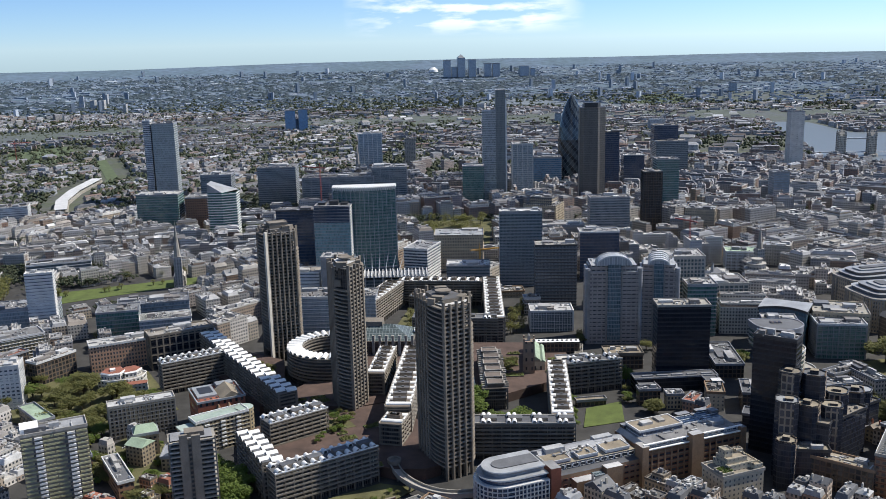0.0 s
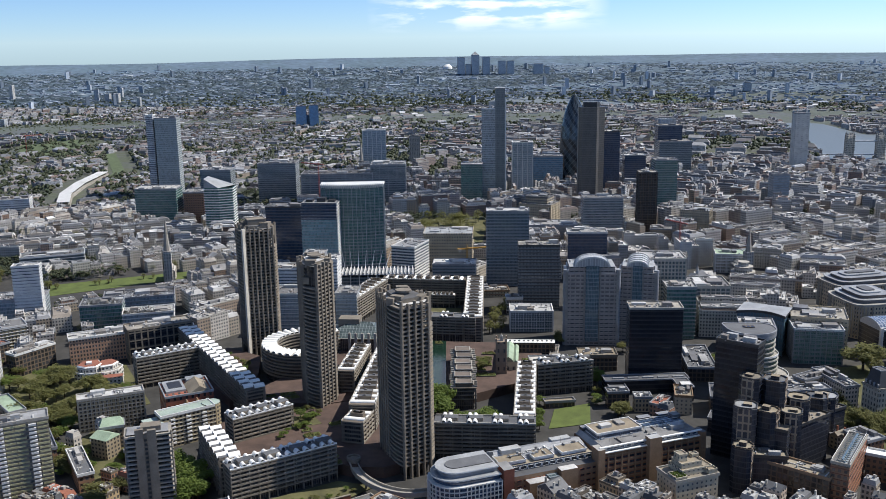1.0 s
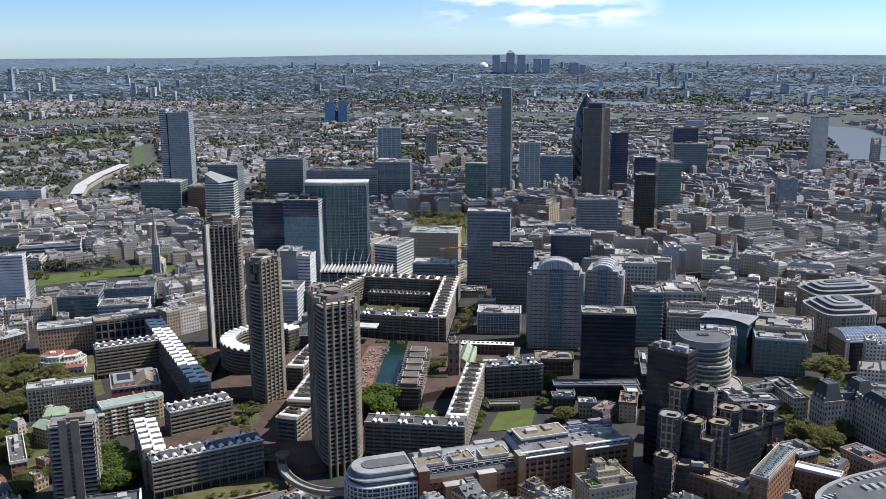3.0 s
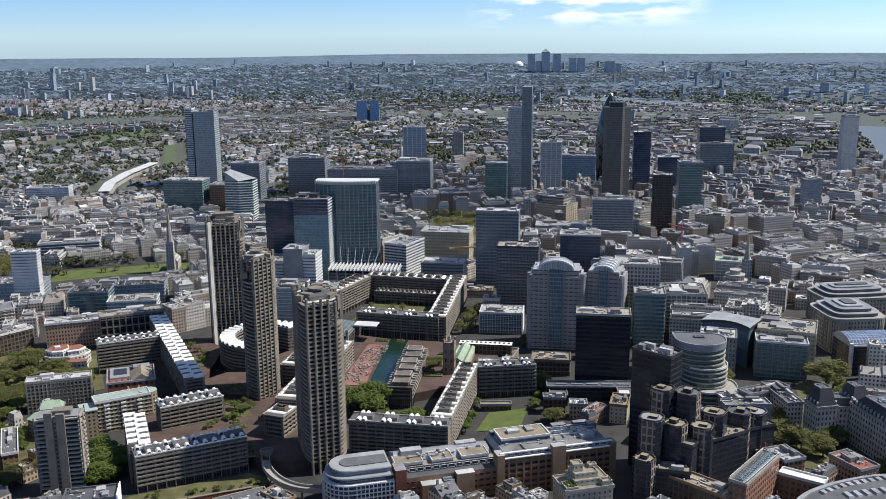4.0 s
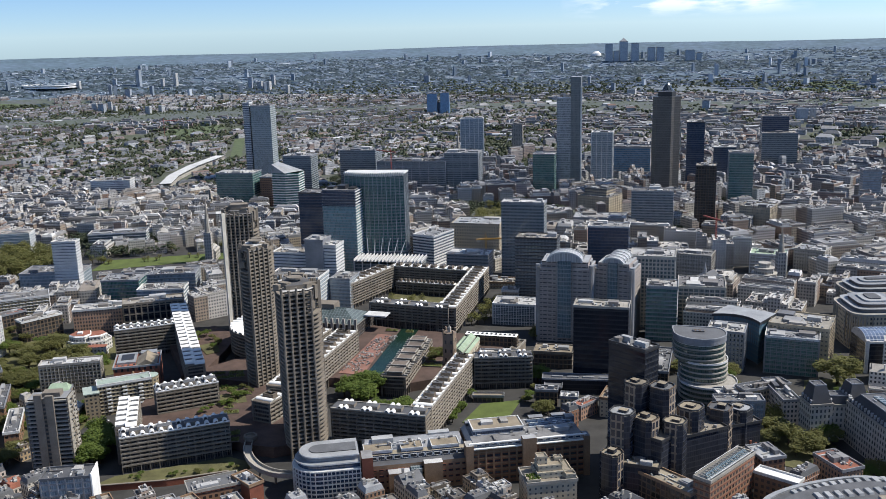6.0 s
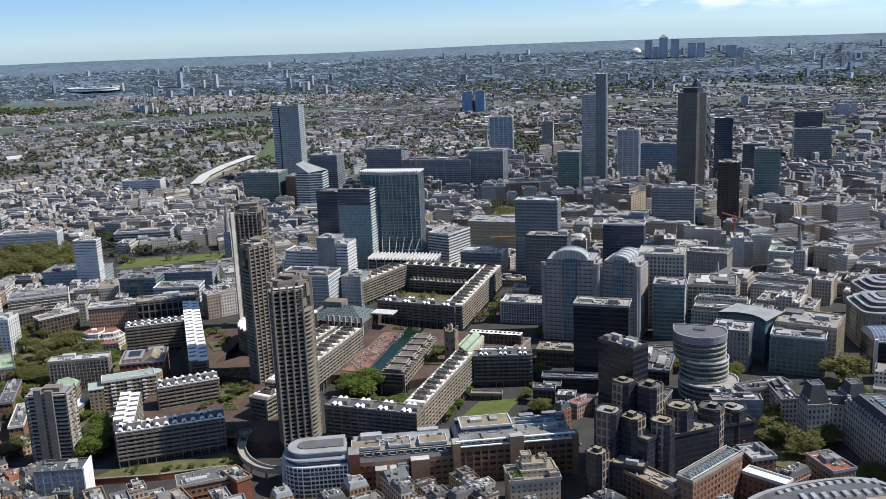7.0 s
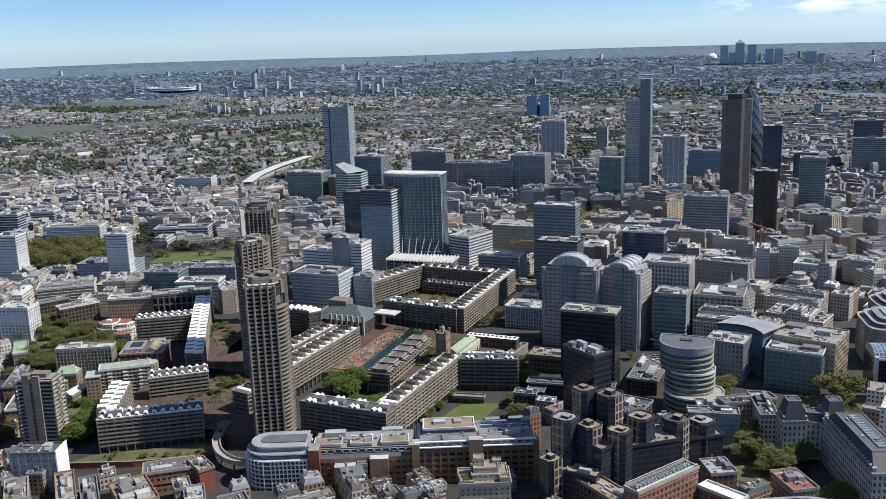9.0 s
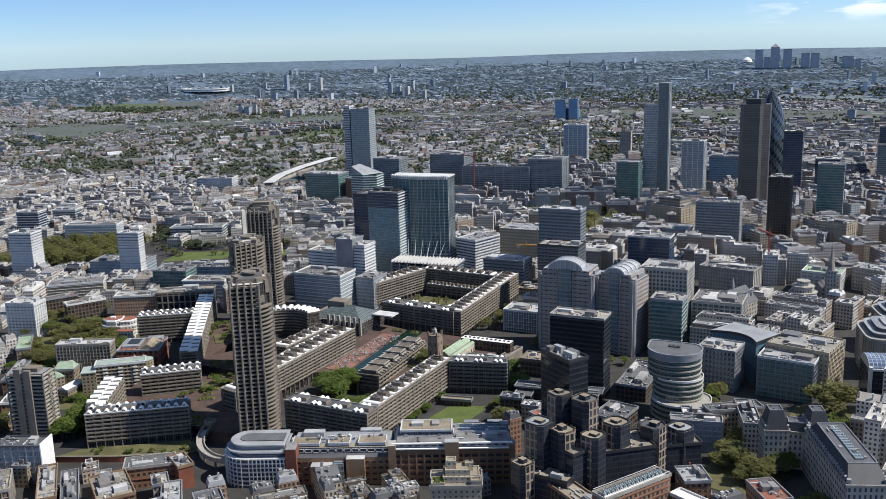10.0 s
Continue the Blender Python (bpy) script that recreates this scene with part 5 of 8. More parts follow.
def guild_hall():
    t = thing("guild_hall", 220, 1014, radians(-22), "old stone hall under a dark slate roof with dormers", "hall")
    q = Geo()
    q.box(0, 0, 30, 44, 0, 22)
    part("wall", q, [STONE], t)
    q = Geo()
    q.gable(0, 0, 45, 31, 22, 13, math.pi / 2)
    part("roof", q, [SLATE], t)
    q = Geo()
    q.gable(0, 0, 6, 2.4, 0, 1.8)
    q.box(0, 0, 6, 2.2, -3, 0)
    me = q.mesh("dormer", [LEADROOF])
    for i in range(7):
        for s in (-1, 1):
            put("dormer", me, t, s * 8, -18 + 6 * i, 29)
    q = Geo()
    q.prism(oval(1.6, 1.6, 8), 34, 40, 0, 0)
    q.prism(oval(1.4, 1.4, 8), 40, 47, 0, 0, True, False, 0.05)
    part("lantern", q, [LEADROOF], t)
    claim(220, 1014, 34, 48, radians(-22))
    t = thing("office_building", 280, 1064, radians(12), "octagonal stone office with tiered arched storeys", "office building")
    for i, (r, z0, z1) in enumerate(((16, 0, 18), (13.5, 18, 26), (10.5, 26, 32), (6, 32, 37))):
        q = Geo()
        q.prism(oval(r, r, 8), z0, z1, 0, 1)
        part("tier", q, [STONE, LEADROOF], t)
        q = Geo()
        q.prism(oval(r + 0.7, r + 0.7, 8), z1 - 0.9, z1 + 0.3, 0, 0, True, True)
        part("cornice", q, [CONCRETE_LIGHT], t)
    claim(280, 1064, 34, 34)


guild_hall()


def museum():
    t = thing("museum", 138, 738, radians(8), "low dark-tiled museum round a sunken court with pale roof", "museum")
    q = Geo()
    for x, y, w, d, h in ((-1, 14, 70, 13, 12), (26, -2, 12, 20, 12), (-27, 2, 14, 12, 9)):
        q = Geo()
        q.box(x, y, w, d, 0, h, 0, 0, 1)
        q.rim(rect(x, y, w + 0.6, d + 0.6), 0.6, h - 0.5, h + 0.8, 2)
        part("wing", q, [BLACK, SLATE, GREYPANEL], t)
    q = Geo()
    for i in range(5):
        q = Geo()
        q.box(-24 + 12.5 * i, 13, 9, 2.2, 12, 12.9, 0, 0, 0, True)
        part("rooflight", q, [GREYPANEL], t)
    claim(138, 738, 86, 50)
    claim(165, 710, 30, 60)


museum()


# ---- landmark towers ----
def slab_tower():
    t = thing("office_tower", 140, 1617, radians(2), "very tall dark bronze office tower with rounded lobes", "tower")
    w, d = 36, 30
    q = Geo()
    q.prism([(-22, -10), (-16, -17), (8, -17), (12, -12), (22, -6), (22, 8), (14, 15), (-10, 15), (-22, 8)], 0, 172)
    part("facade", q, [glazed("bronze_ribs", (0.034, 0.033, 0.032), 1.5, 3.8, (0.12, 0.11, 0.10), 0.35, 0.2, 0.3, 0.3), DARKMETAL], t)
    q = Geo()
    q.prism([(-14, -10), (8, -12), (14, 0), (6, 10), (-14, 8)], 172, 180)
    part("crown", q, [DARKMETAL, DARKMETAL], t)
    claim(140, 1617, 46, 40)


slab_tower()


def round_tower():
    t = thing("office_tower", 124, 1890, 0.0, "tapering round tower of dark diagonal glass", "tower")
    k = Net("spiral_glass")
    u, v = k.uv()
    a = k.math("FRACT", k.math("ADD", k.math("MULTIPLY", u, 9.0), k.math("MULTIPLY", v, 0.045)))
    b = k.math("FRACT", k.math("SUBTRACT", k.math("MULTIPLY", u, 18.0), k.math("MULTIPLY", v, 0.09)))
    col = k.mix(k.math("LESS_THAN", a, 0.42), (0.05, 0.065, 0.075), (0.012, 0.016, 0.022))
    col = k.mix(k.math("LESS_THAN", b, 0.1), col, (0.13, 0.145, 0.155))
    skin = k.done(col, 0.1)
    q = Geo()
    prof = [(0, 24.5), (30, 27), (60, 28.2), (90, 27.6), (115, 25), (135, 21), (152, 15.5), (165, 9.5), (173, 4.5), (178, 0.4)]
    n = 32
    for (z0, r0), (z1, r1) in zip(prof, prof[1:]):
        for i in range(n):
            a0, a1 = 2 * math.pi * i / n, 2 * math.pi * (i + 1) / n
            q.face([(r0 * math.cos(a0), r0 * math.sin(a0), z0), (r0 * math.cos(a1), r0 * math.sin(a1), z0), (r1 * math.cos(a1), r1 * math.sin(a1), z1), (r1 * math.cos(a0), r1 * math.sin(a0), z1)], [(i / n, z0), ((i + 1) / n, z0), ((i + 1) / n, z1), (i / n, z1)])
    part("facade", q, [skin], t)
    claim(124, 1890, 58, 58)


round_tower()


def twin_slab():
    t = thing("office_tower", -28, 1672, radians(3), "tall slender glass tower with a bare grey concrete spine", "tower")
    q = Geo()
    q.box(12, 0, 17, 26, 0, 202, 0, 0, 1)
    part("spine", q, [glazed("grey_spine", (0.085, 0.10, 0.105), 2.2, 4.0, (0.18, 0.195, 0.20), 0.2, 0.2, 0.3, 0.3), GREYPANEL], t)
    q = Geo()
    q.box(-8.5, 0, 24, 24, 0, 166, 0, 0, 1)
    part("glass_wing", q, [glazed("open_floors", (0.14, 0.16, 0.17), 1.5, 4.0, (0.40, 0.41, 0.42), 0.1, 0.35, 0.7), GREYPANEL], t)
    q = Geo()
    q.box(0, 0, 26, 26, 0, 0.7, 0, 0, 0, True)
    me = q.mesh("floor_band", [GREYPANEL])
    for i in range(8):
        put("floor_band", me, t, -8.5, 0, 16 + 18.5 * i)
    q = Geo()
    q.box(21.4, -12.4, 2.4, 2.4, 0, 186)
    part("corner_strip", q, [WHITEPANEL], t, "white steel corner strip")
    q = Geo()
    q.box(12, 0, 1.0, 1.0, 202, 214, 0, 0, 0, False, 0.3)
    part("mast", q, [GREYPANEL], t)
    claim(-28, 1672, 44, 30)


twin_slab()


def fin_tower():
    """Bow-fronted green glass tower with a white comb crown and a glass skirt."""
    t = thing("office_tower", -175, 1112, radians(7), "bow-fronted green glass office tower with a white ribbed crown", "tower")
    front = [(-37 + 74 * i / 14, -19 - 7 * math.sin(math.pi * i / 14)) for i in range(15)]
    plan = front + [(37, 4), (-37, 4)]
    q = Geo()
    q.prism(plan, 22, 118)
    part("facade", q, [TEAL, ROOFS], t)
    q = Geo()
    q.prism([(x * 1.012, y * 1.012) for x, y in plan], 0, 0.45, 0, 0, True, True)
    me = q.mesh("floor_band", [GREYPANEL])
    for i in range(24):
        put("floor_band", me, t, 0, 0, 24 + 3.95 * i)
    q = Geo()
    q.box(0, 0, 0.6, 1.2, 22, 120)
    me = q.mesh("mullion", [LEADROOF])
    for i in range(0, 15):
        put("mullion", me, t, front[i][0], front[i][1] - 0.2)
    for s in (-1, 1):
        for i in range(6):
            put("mullion", me, t, s * 37.2, -16 + 3.6 * i, 0, math.pi / 2)
    q = Geo()
    for i in range(28):
        q.box(-36 + 72 * i / 27, -20.5 - 7 * math.sin(math.pi * i / 27), 1.2, 2.8, 117, 122)
    q.prism([(x * 1.03, y * 1.03) for x, y in plan], 119.2, 120.6, 0, 0, True, True)
    part("crown", q, [WHITEPANEL], t, "white ribbed crown")
    q = Geo()
    q.prism([(x * 1.05, y * 1.05) for x, y in plan], 0, 24)
    part("skirt", q, [DUSK, ROOFS], t)
    claim(-173, 1105, 84, 90, radians(9))


fin_tower()


def ribbed_hall():
    """Glazed hall under a comb of white roof ribs and leaning masts."""
    t = thing("glazed_hall", -136, 1040, radians(6), "glazed hall under a comb of white steel ribs and masts", "hall")
    q = Geo()
    q.box(0, 0, 80, 28, 0, 25, 0, 0, 1)
    part("body", q, [DUSK, SLATE], t)
    q = Geo()
    q.box(0, 0, 84, 31, 27.2, 27.8, 0, 0, 0, True)
    part("roof", q, [GREYPANEL], t, "grey steel and glass canopy")
    q = Geo()
    q.box(0, 0, 0.8, 33, 27.8, 30.2, 0, 0, 0, False, 0.97)
    me = q.mesh("roof_rib", [WHITEPANEL])
    for i in range(20):
        put("roof_rib", me, t, -40 + 80 * i / 19, 0)
    q = Geo()
    q.box(0, 0, 0.9, 0.9, 0, 24, 0, 0, 0, False, 0.4)
    me = q.mesh("mast", [VAULT])
    for i in range(7):
        ob = put("mast", me, t, -38 + 7.5 * i, 14, 25)
        ob.rotation_euler = (radians(-14), radians(-10 + 5 * i), 0)
    q = Geo()
    q.box(0, 0, 1.0, 1.0, 0, 27.2)
    me = q.mesh("column", [WHITEPANEL])
    for i in range(9):
        put("column", me, t, -40 + 10 * i, -15)
    claim(-136, 1040, 84, 32, radians(6))


ribbed_hall()


def blue_pair():
    t = thing("office_tower", -207, 1072, radians(3), "blue and green glass apartment tower still being fitted out", "tower")
    q = Geo()
    q.box(0, 0, 42, 24, 0, 84, 0, 0, 1)
    part("facade", q, [glazed("sea_glass", (0.09, 0.165, 0.18), 1.6, 3.4, (0.26, 0.32, 0.33), 0.12, 0.3, 0.7), ROOFS], t)
    q = Geo()
    q.box(0, 0, 41, 23, 84, 104, 0, 0, 1)
    part("upper_stage", q, [NAVY, ROOFS], t)
    q = Geo()
    q.box(0, 0, 42.8, 24.8, 0, 0.35, 0, 0, 0, True)
    me = q.mesh("floor_band", [GREYPANEL])
    for i in range(30):
        put("floor_band", me, t, 0, 0, 4 + 3.4 * i)
    q = Geo()
    q.box(21.2, 0, 1.4, 25.4, 0, 1.3, 0, 0, 0, True)
    me = q.mesh("edge_band", [WHITEPANEL])
    for i in range(30):
        put("edge_band", me, t, 0, 0, 3 + 3.4 * i)
    q = Geo()
    for x, w, h in ((-12, 8, 107), (2, 10, 108.5), (14, 8, 106)):
        q.box(x, 0, w, 12, 104, h)
    part("plant_room", q, [DARKMETAL], t)
    claim(-207, 1072, 44, 26)
    office(-262, 1135, 52, 30, 88, 3, NAVY, "dark navy glass office tower", DARKMETAL, 3.9, 0.3, plant=1, proud=0.2)


blue_pair()


def fan_tower():
    t = thing("office_building", -440, 1400, radians(6), "curved glass block with a white fanned flank", "office building")
    q = Geo()
    q.prism([(-20, -16), (2, -18), (22, -10), (22, 16), (-20, 16)], 0, 70)
    part("facade", q, [TEAL, ROOFS], t)
    q = Geo()
    q.prism([(-21, -17), (2, -19), (23, -11), (23, 17), (-21, 17)], 0, 1.1, 0, 0, True, True)
    me = q.mesh("floor_band", [WHITEPANEL])
    for i in range(17):
        put("floor_band", me, t, 0, 0, 3 + 4.0 * i)
    q = Geo()
    q.face([(-20, -16, 70), (2, -18, 70), (22, -10, 70), (22, 16, 70), (-20, 16, 84)])
    q.face([(-20, 16, 84), (-20, -16, 84), (-20, -16, 70), (-20, 16, 70)][::-1])
    q.face([(-20, -16, 84), (2, -18, 70), (-20, -16, 70)][::-1])
    q.face([(-20, 16, 84), (22, 16, 70), (2, -18, 70), (-20, -16, 84)][::-1])
    part("raked_top", q, [LEADROOF], t)
    claim(-440, 1400, 50, 40)


fan_tower()


def arch_pair():
    """Twin pink-grey stone office blocks, each under an arched glass crest."""
    stone = windowed("pink_stone", [(0.40, 0.345, 0.315), (0.37, 0.325, 0.30)], (0.02, 0.022, 0.026), 4.6, 3.9, 0.74, 0.27, glass_rough=0.3)
    bayglass = glazed("bay_glass", (0.05, 0.085, 0.10), 1.5, 3.9, (0.22, 0.25, 0.27), 0.16, 0.24, 0.6)
    roofglass = glazed("roof_glass", (0.22, 0.23, 0.24), 2.4, 2.4, (0.5, 0.5, 0.5), 0.2, 0.15, 0.4, 0.3)
    for x, y, w, d, h, yaw, span_w, depth, label in ((97, 886, 50, 34, 77, 2, 32, 14, "pink-grey stone office block under a glazed arched crest"), (143, 896, 36, 34, 75, -8, 19, 33, "pink-grey stone office block under a ribbed barrel roof")):
        t = thing("office_building", x, y, radians(yaw), label, "office building", "twin barrel-roofed offices")
        q = Geo()
        q.box(0, 0, w, d, 0, h - 6, 0, 0, 1)
        q.box(0, 0, w - 7, d - 4, h - 6, h, 0, 0, 1)
        part("facade", q, [stone, LEADROOF], t)
        q = Geo()
        q.box(0, 0, w + 0.5, d + 0.5, 0, 0.55, 0, 0, 0, True)
        me = q.mesh("string_course", [STONEPLAIN])
        for i in range(1, int((h - 6) / 3.9)):
            put("string_course", me, t, 0, 0, 3.9 * i - 0.3)
        q = Geo()
        q.box(0, -d / 2 - 0.6, w * 0.25, 2.2, 4, h + 1, 0, 0, 0)
        q.box(0, -d / 2 - 1.3, w * 0.15, 1.6, 8, h - 4, 0, 0, 0)
        part("glass_bay", q, [bayglass], t, "blue-green glazed centre bay")
        for s in (-1, 1):
            for px, pw, top in ((w / 2 - 1.2, 2.4, h - 4.5), (w * 0.15, 1.2, h - 1)):
                q = Geo()
                q.box(s * px, -d / 2 - 0.5, pw, 1.4, 0, top)
                part("pier", q, [STONEPLAIN], t)
        for s in (-1, 1):
            q = Geo()
            q.prism(oval(2.6, 2.6, 16, s * (w / 2 - 0.5), -d / 2 + 2.5), 0, h - 3, 0, 0)
            part("corner_drum", q, [GREYPANEL], t, "round grey metal corner shaft")
        rise = span_w * 0.29
        yb = -d / 2 + depth / 2
        q = Geo()
        q.vault(0, yb, span_w, depth, h, rise, 0, 0, 14)
        part("barrel_roof", q, [roofglass], t)
        seg = 16
        ribs = 2 if depth < 20 else 5
        for n in range(ribs):
            yy = yb + depth * (n / (ribs - 1) - 0.5) * 1.04
            q = Geo()
            for i in range(seg):
                a0, a1 = math.pi * i / seg, math.pi * (i + 1) / seg
                pts = []
                for a in (a0, a1):
                    for e in (-0.6, 0.8):
                        pts.append((-math.cos(a) * (span_w / 2 + e), h + math.sin(a) * (rise + e)))
                (ax, az), (bx, bz), (cx, cz), (ex, ez) = pts
                for y0, flip in ((yy - 0.5, 1), (yy + 0.5, -1)):
                    q.face([(ax, y0, az), (cx, y0, cz), (ex, y0, ez), (bx, y0, bz)][::flip])
                q.face([(bx, yy - 0.5, bz), (ex, yy - 0.5, ez), (ex, yy + 0.5, ez), (bx, yy + 0.5, bz)])
                q.face([(ax, yy - 0.5, az), (ax, yy + 0.5, az), (cx, yy + 0.5, cz), (cx, yy - 0.5, cz)])
            part("arch_rim", q, [WHITEPANEL], t, "white arched rim")
        for s in (-1, 1):
            q = Geo()
            q.box(s * (w / 2 - 5), 6, 6, 14, h - 6, h - 2.5, 0, 0, 1)
            part("plant_room", q, [GREYPANEL, LEADROOF], t)
        clutter(t, random.Random(int(x)), w - 8, d * 0.4, h, 24, 0, d * 0.24)
        claim(x, y, w, d, radians(yaw))


arch_pair()


def round_office():
    t = thing("office_building", 222, 768, 0.06, "rounded green glass office block with stepped white terraces", "office building")
    plan = oval(20, 19, 22, 0, 0, math.pi, math.pi * 2) + [(19.6, 5), (17.5, 10), (13, 13), (-15, 14), (-20.5, 12.5), (-20.8, 7)]
    glass = glazed("bottle_glass", (0.02, 0.042, 0.038), 1.6, 4.0, (0.09, 0.12, 0.11), 0.1, 0.15, 0.7)

    def shifted(k, dx, dy):
        return [(x * k + dx, y * k + dy) for x, y in plan]

    for k, dx, dy, z0, z1, floors in ((1.08, 7, -9, 0, 15, (3, 7, 11)), (0.9, 3.4, -3.2, 15, 31, (15.6, 19.4, 23.4, 27.4)), (0.97, 0, 0, 31, 46, (33.4, 37.6, 41.8))):
        q = Geo()
        q.prism(shifted(k, dx, dy), z0, z1, 0, 1)
        part("storey_block", q, [glass, CONCRETE_LIGHT], t)
        for z in floors:
            q = Geo()
            q.prism(shifted(k * 1.04, dx, dy - 0.3), z, z + 1.0, 0, 0, True, True)
            part("floor_band", q, [CONCRETE_LIGHT], t)
        q = Geo()
        q.rim(shifted(k * 1.035, dx, dy), 0.5, z1 - 0.4, z1 + 1.1)
        part("balustrade", q, [WHITEPANEL], t)
    q = Geo()
    q.prism(shifted(1.02, 0, 0), 46, 51, 0, 1, True, True)
    part("roof_drum", q, [GREYPANEL, SLATE], t)
    q = Geo()
    q.rim(shifted(1.03, 0, 0), 0.9, 50, 51.6)
    part("roof_rim", q, [GREYPANEL], t)
    q = Geo()
    q.box(-1, 3, 9, 5, 51, 51.8)
    part("roof_hatch", q, [BROWN, ROOFS], t)
    claim(222, 766, 58, 52)


round_office()


def arch_front():
    t = thing("office_building", 257, 868, radians(-25), "office block with a bowed blue glass front and dark rim", "office building")
    bow = [(-21 + 42 * i / 16, -14 + 10 * (2 * i / 16 - 1) ** 2 * -1 + 8) for i in range(17)]
    plan = bow + [(21, 16), (-21, 16)]
    q = Geo()
    q.prism(plan, 0, 36)
    part("facade", q, [glazed("sky_glass", (0.07, 0.13, 0.18), 2.4, 4.0, (0.05, 0.06, 0.07), 0.1, 0.12, 0.6), LEADROOF], t)
    q = Geo()
    q.prism([(x * 1.05, y * 1.05 - 0.4) for x, y in plan], 36, 38.5, 0, 1, True, True)
    part("roof_rim", q, [DARKMETAL, LEADROOF], t)
    claim(257, 868, 46, 36)


arch_front()


def soft_rect(w, d, n=32, p=5.0):
    """Rectangle with rounded corners, counter-clockwise."""
    out = []
    for k in range(n):
        a = 2 * math.pi * (k + 0.5) / n
        c, q = math.cos(a), math.sin(a)
        out.append((math.copysign(abs(c) ** (2 / p), c) * w / 2, math.copysign(abs(q) ** (2 / p), q) * d / 2))
    return out


def stone_rings():
    """Big rounded stone offices with ringed bronze roofs, and a glass hall beside them."""
    for x, y, w, d, h, yaw, label in ((368, 930, 52, 56, 34, 15, "rounded beige stone office block with ringed bronze roofs"), (386, 1002, 74, 48, 33, 18, "wide stone office block with stepped grey roofs")):
        t = thing("office_building", x, y, radians(yaw), label, "office building", "rounded stone offices")
        q = Geo()
        q.prism(soft_rect(w, d), 0, h, 0, 1)
        part("facade", q, [BEIGE, LEADROOF], t)
        for k, (e, z0, z1, mat) in enumerate(((-1.2, h - 1, h + 0.6, CONCRETE_LIGHT), (4, h + 0.6, h + 3.6, SLATE), (3.2, h + 3.6, h + 4.1, LEADROOF), (9, h + 4.1, h + 6.8, BROWNROOF), (8.4, h + 6.8, h + 7.2, GREYPANEL), (15, h + 7.2, h + 8.6, LEADROOF), (20, h + 8.6, h + 9.6, SLATE))):
            q = Geo()
            q.prism(soft_rect(w - 2 * e, d - 2 * e), z0, z1, 0, 0, True, True)
            part("roof_ring", q, [mat], t)
        q = Geo()
        q.box(0, 0, 1.0, 1.4, 4, h - 1)
        me = q.mesh("pier", [CONCRETE_LIGHT])
        for px, py in soft_rect(w + 0.6, d + 0.6, 40)[14:36]:
            put("pier", me, t, px, py, 0, math.atan2(py, px) + math.pi / 2)
        claim(x, y, w, d, radians(yaw))
    t = thing("office_building", 370, 864, radians(15), "dark glass hall with a curved glazed roof and white frame", "office building")
    q = Geo()
    q.box(0, 0, 42, 32, 0, 26, 0, 0, 1)
    part("facade", q, [NIGHT, SLATE], t)
    q = Geo()
    q.vault(0, 0, 32, 42, 26, 8, math.pi / 2, 0, 10)
    part("glass_roof", q, [glazed("ribbed_sky_glass", (0.07, 0.10, 0.16), 3.0, 3.0, (0.30, 0.33, 0.38), 0.15, 0.15, 0.6)], t, "curved ribbed glass roof")
    for x, y in ((-20, -16), (21, -16)):
        q = Geo()
        q.box(x, y, 2.6, 2.6, 0, 29)
        part("frame_column", q, [WHITEPANEL], t, "white frame column")
    q = Geo()
    q.box(0.5, -16.4, 43, 1.4, 26, 27.6)
    part("frame_beam", q, [WHITEPANEL], t)
    claim(370, 864, 44, 34, radians(15))


stone_rings()


# ---- brick street block with a rounded white end ----
def window_kit(w, h, bar, pane, depth=0.3):
    q = Geo()
    c, e = 0.16, depth
    pts = [(-w / 2, 0), (w / 2, 0), (w / 2, h), (-w / 2, h)]
    inn = [(-w / 2 + c, c), (w / 2 - c, c), (w / 2 - c, h - c), (-w / 2 + c, h - c)]
    for k in range(4):
        n = (k + 1) % 4
        a, b, d, f = pts[k], pts[n], inn[n], inn[k]
        q.face([(a[0], -e, a[1]), (b[0], -e, b[1]), (d[0], -e, d[1]), (f[0], -e, f[1])])
        q.face([(a[0], 0, a[1]), (b[0], 0, b[1]), (b[0], -e, b[1]), (a[0], -e, a[1])])
        q.face([(f[0], -e, f[1]), (d[0], -e, d[1]), (d[0], 0, d[1]), (f[0], 0, f[1])])
    g = Geo()
    g.face([(p[0], -0.06, p[1]) for p in inn])
    return q.mesh("window", [bar]), g.mesh("pane", [pane])


def glaze(t, kit, x, y, yaw, cols, rows, step, rise, z):
    """Windows in a grid on a wall that runs from x, y along yaw and faces its right-hand side."""
    c, s = math.cos(yaw), math.sin(yaw)
    for i in range(cols):
        for k in range(rows):
            ob = put("window", kit[0], t, x + c * step * (i + 0.5), y + s * step * (i + 0.5), z + rise * k, yaw)
            put("pane", kit[1], ob)


PANE = plain("dark_window_glass", [(0.02, 0.024, 0.03), (0.035, 0.04, 0.048), (0.05, 0.056, 0.065)], 0.1, grain=0.0, stain=0.1)
PANE.node_tree.nodes["Principled BSDF"].inputs["IOR"].default_value = 1.6
ORANGE = plain("orange_brick_wall", [(0.25, 0.145, 0.08)], 0.9)


